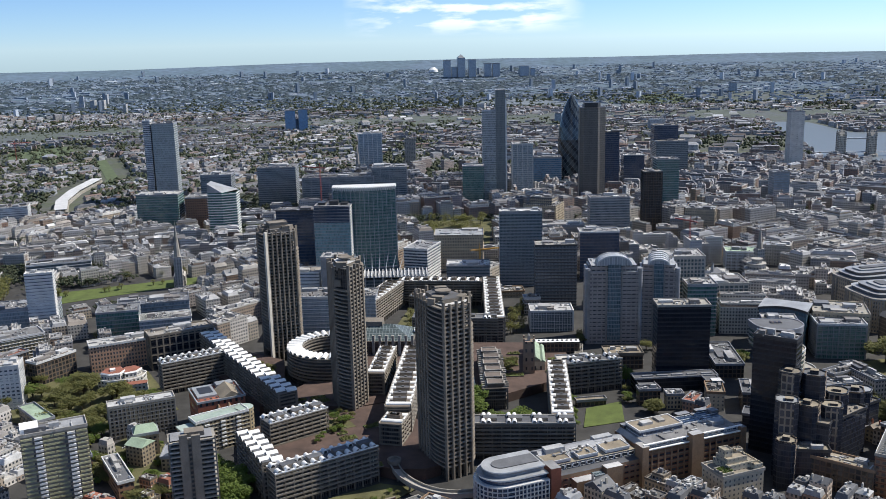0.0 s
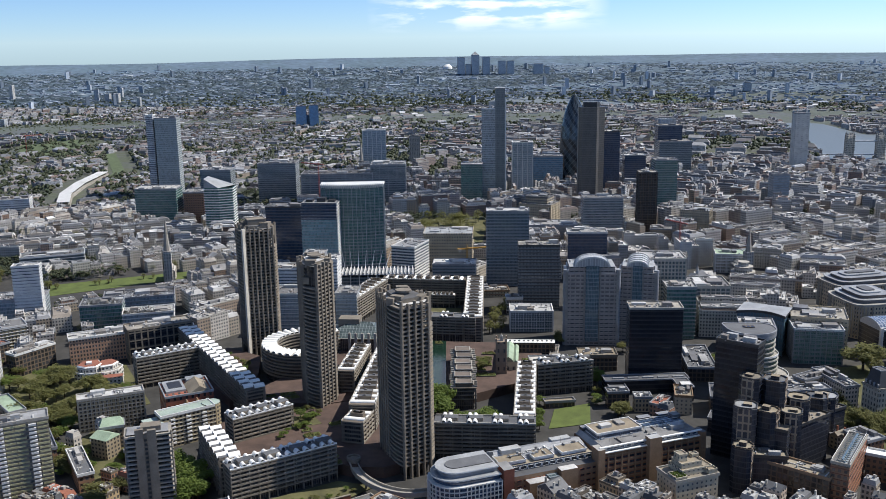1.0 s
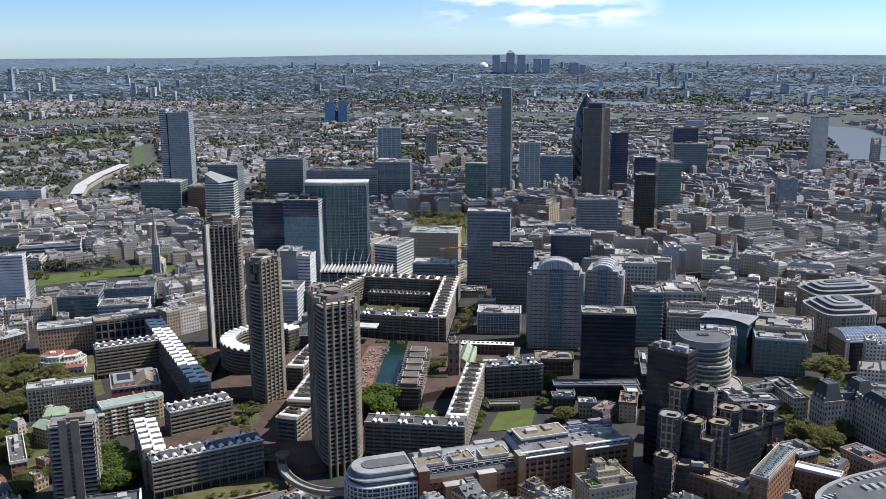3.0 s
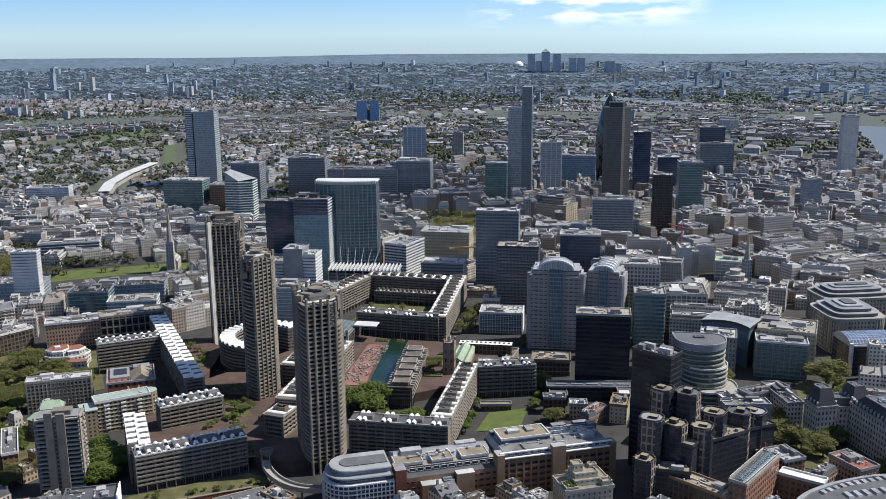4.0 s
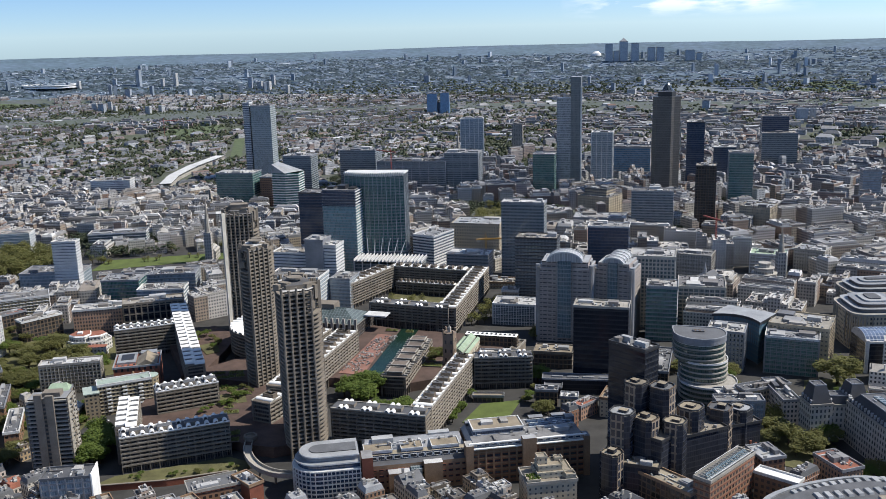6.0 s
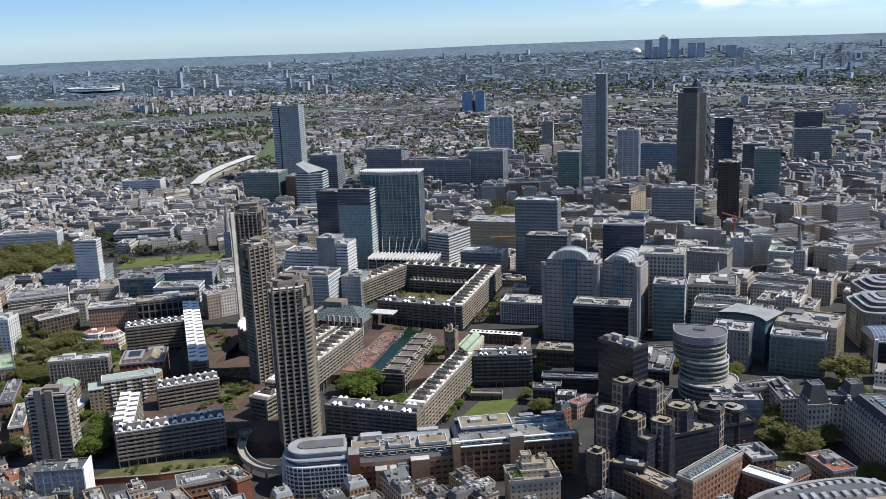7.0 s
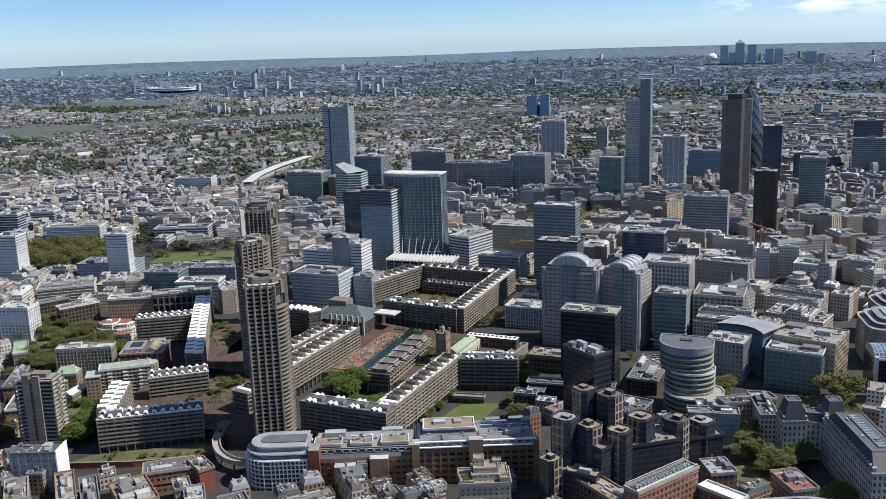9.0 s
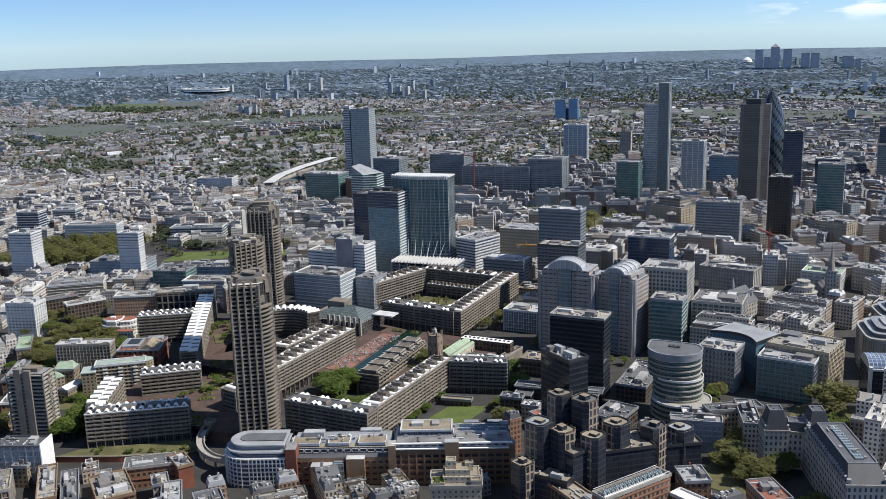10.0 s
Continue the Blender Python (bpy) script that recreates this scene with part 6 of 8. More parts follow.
def long_block():
    yaw = math.atan2(78, 160)
    t = thing("office_building", 72, 588, yaw, "long orange brick office block with grey roofs and solar panels", "office building")
    q = Geo()
    q.box(45, -1, 78, 36, 0, 25, 0, 0, 1)
    part("main_wing", q, [ORANGE, SLATE], t)
    glaze(t, window_kit(3.9, 1.9, BRICK_PLAIN, PANE), 6.5, -19, 0, 15, 5, 5.1, 4.1, 2.6)
    q = Geo()
    q.box(0, 0, 0.9, 0.8, 0, 25)
    me = q.mesh("pier", [TAN_PLAIN])
    for i in range(16):
        put("pier", me, t, 6.5 + 5.1 * i, -19.2)
    q = Geo()
    q.box(45, -1, 77, 33, 25, 28.2, 0, 0, 1, False, 0.94)
    part("attic", q, [LEADROOF, ROOFS], t, "pale set-back attic storey")
    glaze(t, window_kit(3.6, 1.6, WHITEPANEL, NAVY), 10, -17.3, 0, 14, 1, 5.1, 4, 25.8)
    q = Geo()
    q.box(28, 3, 34, 17, 28.2, 32, 0, 0, 1)
    q.rim(rect(28, 3, 34.6, 17.6), 0.7, 31.5, 32.6, 2)
    part("roof_house", q, [WHITEBAND, TANROOF, WHITEPANEL], t, "flat tan gravel roof with white eaves")
    q = Geo()
    q.box(-28, 0, 66, 34, 0, 19, 0, 0, 1)
    part("low_wing", q, [TAN_PLAIN, SLATE], t)
    glaze(t, window_kit(3.0, 1.5, BRICK_PLAIN, PANE), -58, -17, 0, 14, 4, 4.5, 4.1, 2.6)
    q = Geo()
    q.box(-28, 3, 66, 26, 19, 23, 0, 0, 1)
    part("attic", q, [WHITEBAND, TANROOF], t)
    glaze(t, window_kit(4.2, 2.4, WHITEPANEL, PANE), -58, -10, 0, 12, 1, 5.2, 4, 19.6)
    q = Geo()
    q.gable(-28, 6, 66, 20, 23, 4, 0, 0, 1.5)
    part("metal_roof", q, [GREYPANEL], t, "blue-grey sheet metal roof")
    clutter(t, random.Random(12), 60, 10, 25.5, 26, -28, 0)
    clutter(t, random.Random(13), 70, 26, 28.2, 50, 45, 0)
    for x, y, w, d, h, mat in ((-60, -15, 7, 12, 27, BRICK_PLAIN), (6, -16, 5, 9, 28, TAN_PLAIN), (45, -20, 9, 6, 31, TAN_PLAIN), (84, -17, 4, 8, 28, TAN_PLAIN), (-40, -20, 14, 8, 16, TAN_PLAIN), (-18, -19, 12, 6, 20, TAN_PLAIN)):
        q = Geo()
        q.box(x, y, w, d, 0, h, 0, 0, 1)
        part("stair_tower", q, [mat, ROOFS], t)
    q = Geo()
    q.box(-29, -19.5, 7, 6, 0, 17, 0, 0, 0)
    part("glass_bay", q, [DUSK], t)
    q = Geo()
    q.box(45, -19.15, 78, 0.5, 0, 0.6, 0, 0, 0, True)
    me = q.mesh("string_course", [TAN_PLAIN])
    for k in range(6):
        put("string_course", me, t, 0, 0, 4.1 * k + 1.6)
    for y0, z0 in ((-17.8, 28.0), (-19.2, 24.8)):
        q = Geo()
        q.box(45, y0, 78.6, 1.5, z0, z0 + 0.6, 0, 0, 0, True)
        part("cornice", q, [VAULT], t, "white projecting cornice")
    for x0, w0 in ((-52, 18), (-30, 14), (-8, 18)):
        q = Geo()
        q.box(x0, -3, w0, 12, 23.2, 25.4, 0, 0, 1)
        q.rim(rect(x0, -3, w0 + 0.5, 12.5), 0.4, 25.0, 25.9, 2)
        part("roof_house", q, [WHITEBAND, TANROOF, WHITEPANEL], t)
    for x0 in (14, 34, 58, 74):
        q = Geo()
        q.box(x0, 13, 10, 5, 28.2, 30.2, 0, 0, 1)
        part("plant_room", q, [DARKMETAL, GREYPANEL], t)
    panel = Geo()
    panel.box(0, 0, 3.0, 4.2, 0, 0.5)
    me = panel.mesh("solar_panel", [NAVY])
    for i in range(18):
        put("solar_panel", me, t, 52 + (i % 9) * 3.4, 2 + (i // 9) * 6, 28.6)
    q = Geo()
    for k in (-1, 5, 11):
        q.box(65, k - 0.6, 32, 0.5, 28.2, 29.4)
    part("panel_rack", q, [WHITEPANEL], t)
    for x, y, w, d, h in ((22, 4, 8, 5, 34), (70, -8, 10, 6, 31), (-10, 8, 14, 5, 28), (-48, 5, 14, 6, 28.6), (34, 6, 5, 8, 33.4), (80, 8, 6, 6, 31)):
        q = Geo()
        q.box(x, y, w, d, 25, h)
        part("plant_room", q, [PLANT], t)
    claim(72, 588, 190, 38, yaw, 1)
    r = thing("office_building", -2, 548, yaw, "white-banded office block with a rounded end and stepped roof", "office building")
    def lobe(e, n=12):
        rr = 17 - e
        return [(20 - e * 0.2, -rr), (20 - e * 0.2, rr)] + [(-6 + rr * math.cos(a), rr * math.sin(a)) for a in [math.pi / 2 + math.pi * k / n for k in range(n + 1)]]
    for e, z0, z1, mats, name in ((0.5, 0, 20, [NAVY, LEADROOF], "glazing"), (3, 20, 23.5, [NAVY, LEADROOF], "set_back"), (1.6, 23.5, 24.4, [WHITEPANEL, LEADROOF], "lower_cornice"), (6, 24.4, 27.4, [GREYPANEL, LEADROOF], "upper_set_back"), (4.6, 27.4, 28.2, [WHITEPANEL, LEADROOF], "cornice"), (11, 28.2, 28.7, [DARKMETAL, SLATE], "roof_well")):
        q = Geo()
        q.prism(lobe(e), z0, z1)
        part(name, q, mats, r)
    q = Geo()
    q.prism(lobe(0), 0, 0.8, 0, 0, True, True)
    me = q.mesh("floor_band", [WHITEPANEL])
    for i in range(7):
        put("floor_band", me, r, 0, 0, 3.0 * i + 1.6)
    q = Geo()
    q.box(0, 0, 0.5, 0.7, 0, 20.6)
    me = q.mesh("mullion", [WHITEPANEL])
    for i in range(10):
        put("mullion", me, r, -4 + 2.6 * i, -17)
    for k in range(1, 17):
        a = math.pi / 2 + math.pi * k / 17
        put("mullion", me, r, -6 + 17 * math.cos(a), 17 * math.sin(a), 0, a + math.pi / 2)
    claim(-2, 548, 56, 40, yaw)


long_block()
hall = thing("community_hall", -263, 603, radians(-20), "brick hall under a pale green pitched metal roof", "hall")
q = Geo()
q.box(0, 0, 15, 13, 0, 15)
part("wall", q, [YELLOWB], hall)
q = Geo()
q.gable(0, 0, 16, 14.5, 15, 3.4, 0, 0, 1)
part("roof", q, [COPPER], hall, "pale green metal roof")
claim(-262, 605, 24, 18, radians(-33))


# ---- curved crescent, arts centre, church ----
def crescent():
    t = thing("terrace_block", -158, 783, 0.0, "curved concrete crescent under a white scalloped roof", "apartment block")
    def ring(r0, r1, z0, z1, mats, name, n=26):
        q = Geo()
        a0, a1 = radians(55), radians(285)
        for i in range(n):
            a, b = a0 + (a1 - a0) * i / n, a0 + (a1 - a0) * (i + 1) / n
            q.prism([(r0 * math.cos(a), r0 * math.sin(a)), (r1 * math.cos(a), r1 * math.sin(a)), (r1 * math.cos(b), r1 * math.sin(b)), (r0 * math.cos(b), r0 * math.sin(b))], z0, z1)
        part(name, q, mats, t)
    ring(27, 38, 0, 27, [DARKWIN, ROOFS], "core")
    for i in range(7):
        ring(25.5, 40, 7 + 3 * i, 8.1 + 3 * i, [CONCRETE, CONCRETE], "balcony")
    ring(25.5, 40, 27, 28, [CONCRETE, CONCRETE_LIGHT], "roof")
    q = Geo()
    q.vault(0, 0, 4.6, 13, 0, 1.8, 0, 0, 8, 1)
    me = q.mesh("roof_vault", [VAULT, DARKMETAL])
    for i in range(22):
        a = radians(55 + 230 * (i + 0.5) / 22)
        put("roof_vault", me, t, 32.8 * math.cos(a), 32.8 * math.sin(a), 28, a + math.pi / 2)
    claim(-158, 783, 84, 84)


crescent()


def arts_centre():
    t = thing("arts_centre", -122, 838, 0.0, "concrete arts centre with a hipped glass conservatory roof", "arts centre")
    q = Geo()
    q.box(0, 0, 66, 44, 0, 20, 0, 0, 1)
    part("body", q, [DARKWIN, CONCRETE], t)
    q = Geo()
    q.gable(2, 0, 60, 42, 20, 10, 0, 0, 20)
    part("conservatory_roof", q, [glazed("hothouse_glass", (0.03, 0.046, 0.046), 3.0, 3.0, (0.24, 0.27, 0.27), 0.12, 0.12, 0.5, 0.4)], t, "hipped blue-green glass roof")
    q = Geo()
    q.box(-8, 4, 20, 14, 20, 33)
    part("fly_tower", q, [CONCRETE, ROOFS], t)
    q = Geo()
    q.box(0, 0, 2.2, 2.2, 0, 26)
    me = q.mesh("pier", [CONCRETE_LIGHT])
    for i in range(7):
        put("pier", me, t, -4 + 6 * i, -23)
    q = Geo()
    q.box(42, 8, 22, 14, 22, 23.2, 0, 0, 0, True)
    part("canopy", q, [WHITEPANEL], t, "white flat canopy")
    claim(-122, 838, 80, 60)


arts_centre()


def church():
    t = thing("church", 21, 797, radians(0), "old stone church with a brick tower and pale green copper roofs", "church")
    q = Geo()
    q.box(-6, -27, 9.5, 9.5, 0, 36)
    for sx in (-1, 1):
        for sy in (-1, 1):
            q.box(-6 + sx * 4.2, -27 + sy * 4.2, 1.4, 1.4, 36, 39)
    part("bell_tower", q, [windowed("tower_brick", [(0.25, 0.19, 0.14)], (0.03, 0.03, 0.03), 5, 8, 0.3, 0.4)], t)
    q = Geo()
    q.box(0, 0, 16, 44, 0, 15)
    part("nave", q, [windowed("rubble_stone", [(0.50, 0.46, 0.36)], (0.03, 0.03, 0.035), 5, 15, 0.35, 0.4)], t)
    q = Geo()
    q.gable(0, 0, 44.5, 8.4, 16.5, 3.2, math.pi / 2)
    for sx in (-1, 1):
        q.gable(sx * 6.2, 0, 44.5, 4.6, 15, 1.6, math.pi / 2)
    part("roof", q, [COPPER], t, "pale green copper roof")
    q = Geo()
    q.box(0, 0, 8, 44, 15, 16.5)
    part("clerestory", q, [CONCRETE_LIGHT], t)
    q = Geo()
    q.box(-6, -27, 2.6, 2.6, 36, 40)
    q.gable(-6, -27, 2.6, 2.6, 40, 2.5, 0, 0, 1.3)
    part("lantern", q, [CONCRETE_LIGHT], t)
    claim(18, 794, 26, 66)
    s = thing("school_building", 38, 827, radians(2), "long low dark school range with a white rooflit roof", "school")
    q = Geo()
    q.box(0, 0, 48, 9, 0, 17, 0, 0, 1)
    part("wall", q, [BROWN, VAULT], s)
    q = Geo()
    q.box(0, 0, 1.8, 1.8, 17, 17.8)
    me = q.mesh("rooflight", [DARKMETAL])
    for i in range(11):
        put("rooflight", me, s, -21 + 4.2 * i, 0)
    claim(38, 827, 50, 14, radians(2))
    k = office(68, 770, 9, 44, 14, 0, BROWN, "dark link block with a ribbed pale roof", CONCRETE, 6, 0.6, plant=0, roof=SLATE)
    q = Geo()
    q.box(0, 0, 7, 1.2, 14, 14.9)
    me = q.mesh("roof_rib", [VAULT])
    for i in range(13):
        put("roof_rib", me, k, 0, -20 + 3.35 * i)
    office(99, 808, 33, 20, 14, 4, BROWN, "low brown brick block with a tan roof terrace", CONCRETE, 4.3, 0.5, roof=TANROOF, plant=1)


church()


def brick_hall():
    """Red-roofed house, brick hall and other low things by the garden."""
    t = thing("house", -338, 752, radians(28), "curved white rendered building under flat red tiled roofs", "house")
    render_wall = windowed("white_render", [(0.6, 0.59, 0.56)], (0.04, 0.045, 0.05), 3.4, 3.4, 0.5, 0.5)
    q = Geo()
    q.prism([(-20, -4), (-12, -12), (4, -15), (16, -11), (21, 0), (14, 12), (-14, 12)], 0, 10, 0, 1)
    part("base_wall", q, [render_wall, CONCRETE_LIGHT], t)
    q = Geo()
    q.rim([(-20, -4), (-12, -12), (4, -15), (16, -11), (21, 0), (14, 12), (-14, 12)], 0.5, 9.6, 11.0)
    part("terrace_parapet", q, [VAULT], t, "white terrace parapet")
    for name, pts, z in (("wing", [(-17, -2), (-11, -9), (-2, -10), (3, -3), (1, 8), (-12, 9)], 15.0), ("wing", [(2, -9), (12, -8), (17, -1), (12, 8), (3, 7), (1, -2)], 14.2)):
        q = Geo()
        q.prism(pts, 10, z, 0, 0)
        part(name, q, [render_wall], t)
        q = Geo()
        cx, cy = sum(a for a, _ in pts) / 6, sum(b for _, b in pts) / 6
        q.prism([(cx + (a - cx) * 1.06, cy + (b - cy) * 1.06) for a, b in pts], z, z + 1.2, 1, 0, True, True, 0.9)
        part("roof", q, [TILE, VAULT], t, "flat red clay tile roof")
    q = Geo()
    q.box(-7, -1, 4.5, 4.5, 16.2, 17.8)
    part("roof_lantern", q, [VAULT], t)
    q = Geo()
    q.box(10, -19, 18, 9, 0, 8.5, -0.2, 0, 1)
    part("annexe", q, [render_wall, TILE], t)
    claim(-338, 752, 46, 34, radians(28))
    h = thing("hall", -228, 672, radians(30), "red brick hall with arched front and slate roofs", "hall")
    q = Geo()
    q.box(0, 0, 36, 34, 0, 26)
    part("wall", q, [windowed("hall_brick", [(0.27, 0.09, 0.055)], (0.03, 0.03, 0.03), 4.5, 7, 0.4, 0.5), SLATE], h)
    q = Geo()
    q.gable(8, -5, 24, 17, 26.4, 5.2, math.pi / 2, 0, 0)
    part("roof", q, [TANROOF], h)
    q = Geo()
    q.box(-8.5, 4, 15, 24, 25.5, 27.6, 0, 0, 0)
    q.box(8.5, 12.5, 13, 8, 25.5, 29, 0, 0, 0)
    q.rim(rect(0, 0, 37, 35), 0.8, 25.6, 27.2)
    part("parapet", q, [LEADROOF], h, "pale lead parapets and flat roofs")
    q = Geo()
    q.box(-8, 5, 10, 14, 27.6, 27.9)
    part("roof_well", q, [DARKMETAL], h)
    q = Geo()
    for x in (-5, 3, 11):
        q.prism(oval(1.7, 1.7, 12, x + 2, -18), 0, 20, 0, 0)
        q.prism(oval(1.9, 1.9, 12, x + 2, -18), 20, 23, 0, 0, True, False, 0.3)
    part("turret", q, [TAN_PLAIN], h)
    claim(-228, 672, 42, 40, radians(30))
    f = thing("apartment_tower", -199, 532, radians(22), "brown concrete apartment tower with a windowless lift shaft", "tower")
    q = Geo()
    q.box(0, 0, 25, 13.4, 0, 53, 0, 0, 1)
    part("core", q, [TOWERWIN, ROOFS], f)
    q = Geo()
    q.box(0, 0, 28.5, 17.5, 0, 0.95, 0, 0, 0, True)
    me = q.mesh("balcony", [CONCRETE_LIGHT])
    for i in range(17):
        put("balcony", me, f, 0, 0, 4 + 2.95 * i)
    for x, w, h in ((-5.0, 5.0, 57), (2.4, 5.2, 56)):
        q = Geo()
        q.box(x, -9.0, w, 2.4, 0, h)
        part("lift_shaft", q, [CONCRETE], f)
    q = Geo()
    q.box(-1.3, -8.8, 2.4, 1.6, 0, 54)
    part("stair_wall", q, [CONCRETE], f)
    q = Geo()
    q.box(0, 0, 1.7, 0.3, 0, 1.6)
    me = q.mesh("window", [DARKMETAL])
    for i in range(16):
        put("window", me, f, -1.3, -9.65, 4.6 + 2.95 * i)
    q = Geo()
    q.box(0, 0, 0.7, 1.0, 0, 54)
    me = q.mesh("pier", [CONCRETE])
    for x in (-13.9, 13.9):
        for s in (-1, 1):
            put("pier", me, f, x, s * 8.8)
    q = Geo()
    q.box(0, 0, 0.5, 0.9, 0, 6.6)
    me = q.mesh("brace", [CONCRETE])
    for i in range(8):
        for a in (-1, 1):
            ob = put("brace", me, f, 14.6, a * 2.9, 3 + 6.2 * i)
            ob.rotation_euler = (a * radians(42), 0, 0)
    q = Geo()
    q.box(2, 0, 12, 8, 53, 56)
    part("plant_room", q, [CONCRETE], f)
    claim(-199, 532, 34, 26, radians(22))


brick_hall()


MANSARD = plain("mansard_slate", [(0.05, 0.054, 0.064), (0.066, 0.07, 0.08)], 0.6)


def classical_office():
    """Big pale stone ranges with dark mansards round a yard."""
    for x, y, w, d, h, rise, taper, yaw in ((304, 702, 16, 17, 28, 12.5, 0.58, 22), (320, 708, 22, 13, 26, 6, 0.8, 12), (329, 712, 15, 17, 30, 10, 0.6, 22), (350, 668, 24, 80, 30, 8.5, 0.74, 22.7)):
        t = thing("office_building", x, y, radians(yaw), "grand pale stone office range with a dark mansard roof", "office building", "stone ranges")
        q = Geo()
        q.box(0, 0, w, d, 0, h)
        part("wall", q, [STONE, ROOFS], t)
        q = Geo()
        q.box(0, 0, w - 1, d - 1, h, h + rise, 0, 0, 1, False, taper)
        part("mansard", q, [MANSARD, SLATE], t, "dark slate mansard with dormers")
        q = Geo()
        q.rim(rect(0, 0, (w - 1) * taper, (d - 1) * taper), 0.5, h + rise - 0.2, h + rise + 0.7)
        part("parapet", q, [GREYPANEL], t)
        q = Geo()
        q.gable(0, 0, 2.4, 1.7, 2.0, 0.9)
        q.box(0, 0, 2.2, 1.5, 0, 2.0)
        me = q.mesh("dormer", [LEADROOF])
        n = int(d / 4)
        for i in range(n):
            for s in (-1, 1):
                put("dormer", me, t, s * (w * 0.5 - 1.4), (i + 0.5) * d / n - d / 2, h + 1.0)
        q = Geo()
        q.rim(rect(0, 0, w + 1, d + 1), 0.8, h - 1, h + 0.6)
        part("cornice", q, [CONCRETE_LIGHT], t)
        if d > 40:
            q = Geo()
            q.box(0, 0, 5, d * 0.6, h + rise, h + rise + 0.8)
            part("roof_glass", q, [DUSK], t, "long dark roof glazing")
        clutter(t, random.Random(4), w * taper * 0.7, d * taper * 0.8, h + rise, 12 if d > 40 else 3)
        claim(x, y, w, d, radians(yaw))


classical_office()

# ---- far towers by the docks ----
for x, w, h in ((-300, 46, 186), (-380, 42, 165), (-340, 30, 100), (-238, 44, 167), (-150, 42, 127), (-102, 42, 127), (55, 52, 96), (102, 30, 70)):
    w, h = w * 1.3, h * 0.8
    X, Y, Z, s = far(171 + (x - 200) * 1.394, 7500)
    # glass and bars paled and blued, the distance haze painted in
    office(X, Y, w * s, w * 0.8 * s, h * s, 12, glazed("haze_tinted_glass", (0.22, 0.26, 0.31), 4, 4, (0.29, 0.32, 0.36), 0.1, 0.3, 0.3, 0.4), "distant dockland office tower", plant=0, name="office_tower", category="tower", group="dockland towers", z=Z)
    if x == -300:
        q = Geo()
        q.box(0, 0, w * s, w * 0.8 * s, 0, 16, 0, 0, 0, False, 0.02)
        ob = new("pyramid_roof", q.mesh("pyramid_roof", [LEADROOF]))
        ob.matrix_basis = Matrix.Translation((X, Y, Z + h * s + 0.2)) @ Matrix.Rotation(radians(12), 4, "Z")
        tagged(ob, "steel pyramid roof on a distant tower", "roof")


# ---- railway, spires, bridge, cranes ----
FARSLABS = ((-3295, 4635, 21, 45, 0), (-3288, 4962, 22, 36, 1), (-3045, 4852, 28, 94, 1), (-2856, 4801, 20, 44, 0), (-2771, 4802, 24, 74, 0), (-2482, 3923, 26, 43, 1), (-2126, 3181, 19, 35, 0), (-2077, 3160, 26, 35, 1), (-2059, 3187, 14, 40, 0), (-2005, 3142, 14, 28, 0), (-1780, 3021, 19, 37, 0), (-1800, 3136, 20, 31, 0))
FARSLABS += ((-2201, 4611, 22, 56, 1), (-2096, 4519, 27, 39, 0), (-2027, 4475, 27, 42, 0), (-2188, 4863, 16, 49, 0), (-1782, 4187, 17, 39, 0), (439, 2920, 30, 38, 0), (471, 2957, 18, 35, 0), (588, 3093, 15, 30, 0), (1083, 4952, 36, 42, 1), (167, 3248, 23, 35, 1), (-130, 3858, 32, 32, 0))
SLABPALE = windowed("pale_slab_flats", [(0.46, 0.47, 0.48), (0.38, 0.39, 0.39), (0.50, 0.49, 0.46)], (0.16, 0.18, 0.21), 4, 3, 0.6, 0.4)
SLABGREY = windowed("grey_slab_flats", [(0.28, 0.33, 0.38), (0.33, 0.36, 0.40)], (0.18, 0.22, 0.27), 4, 3, 0.6, 0.4)
for x, y, w, h, dark in FARSLABS:
    X, Y, Z, k = far(x, y)
    office(X, Y, w * k, w * 0.7 * k, h * k, (x * 7) % 40 - 20, SLABGREY if dark else SLABPALE, "distant grey high-rise flats" if dark else "distant pale high-rise flats", plant=0, name="apartment_tower", category="tower", group="distant flats", z=Z, proud=0.1, crown=GREYPANEL if dark else WHITEPANEL)


def station():
    t = thing("railway_station", -860, 1800, 0.0, "long white station canopy on a brick viaduct beside green banks", "station")
    line = [(-800, 1600), (-845, 1700), (-880, 1830), (-905, 1990)]
    for a, b in zip(line, line[1:]):
        mx, my, length, yaw = span(a, b)
        q = Geo()
        q.box(mx + 860, my - 1800, length + 2, 24, 0, 5, yaw)
        part("viaduct", q, [CONCRETE_LIGHT], t)
        c, sn = math.cos(yaw), math.sin(yaw)
        for k in range(8):
            for side in (-9, 9):
                o = (k + 0.5) / 8 * length - length / 2
                q = Geo()
                q.box(mx + 860 + o * c - side * sn, my - 1800 + o * sn + side * c, 0.9, 0.9, 5, 9, yaw)
                part("column", q, [WHITEPANEL], t)
        q = Geo()
        q.box(mx + 860, my - 1800, length + 2, 22, 9, 10, yaw, 0, 0, True)
        part("canopy", q, [WHITEPANEL], t, "white canopy roof")
        claim(mx, my, length, 60, yaw)
    patch("railway_bank", [(-780, 1610), (-750, 1640), (-800, 1850), (-880, 2050), (-1060, 2400), (-1085, 2390), (-905, 2040), (-840, 1830)], 0.8, FARGRASS, "green railway bank with tracks", "bank")
    claim(-960, 2200, 60, 460, 0.45, 0)


station()


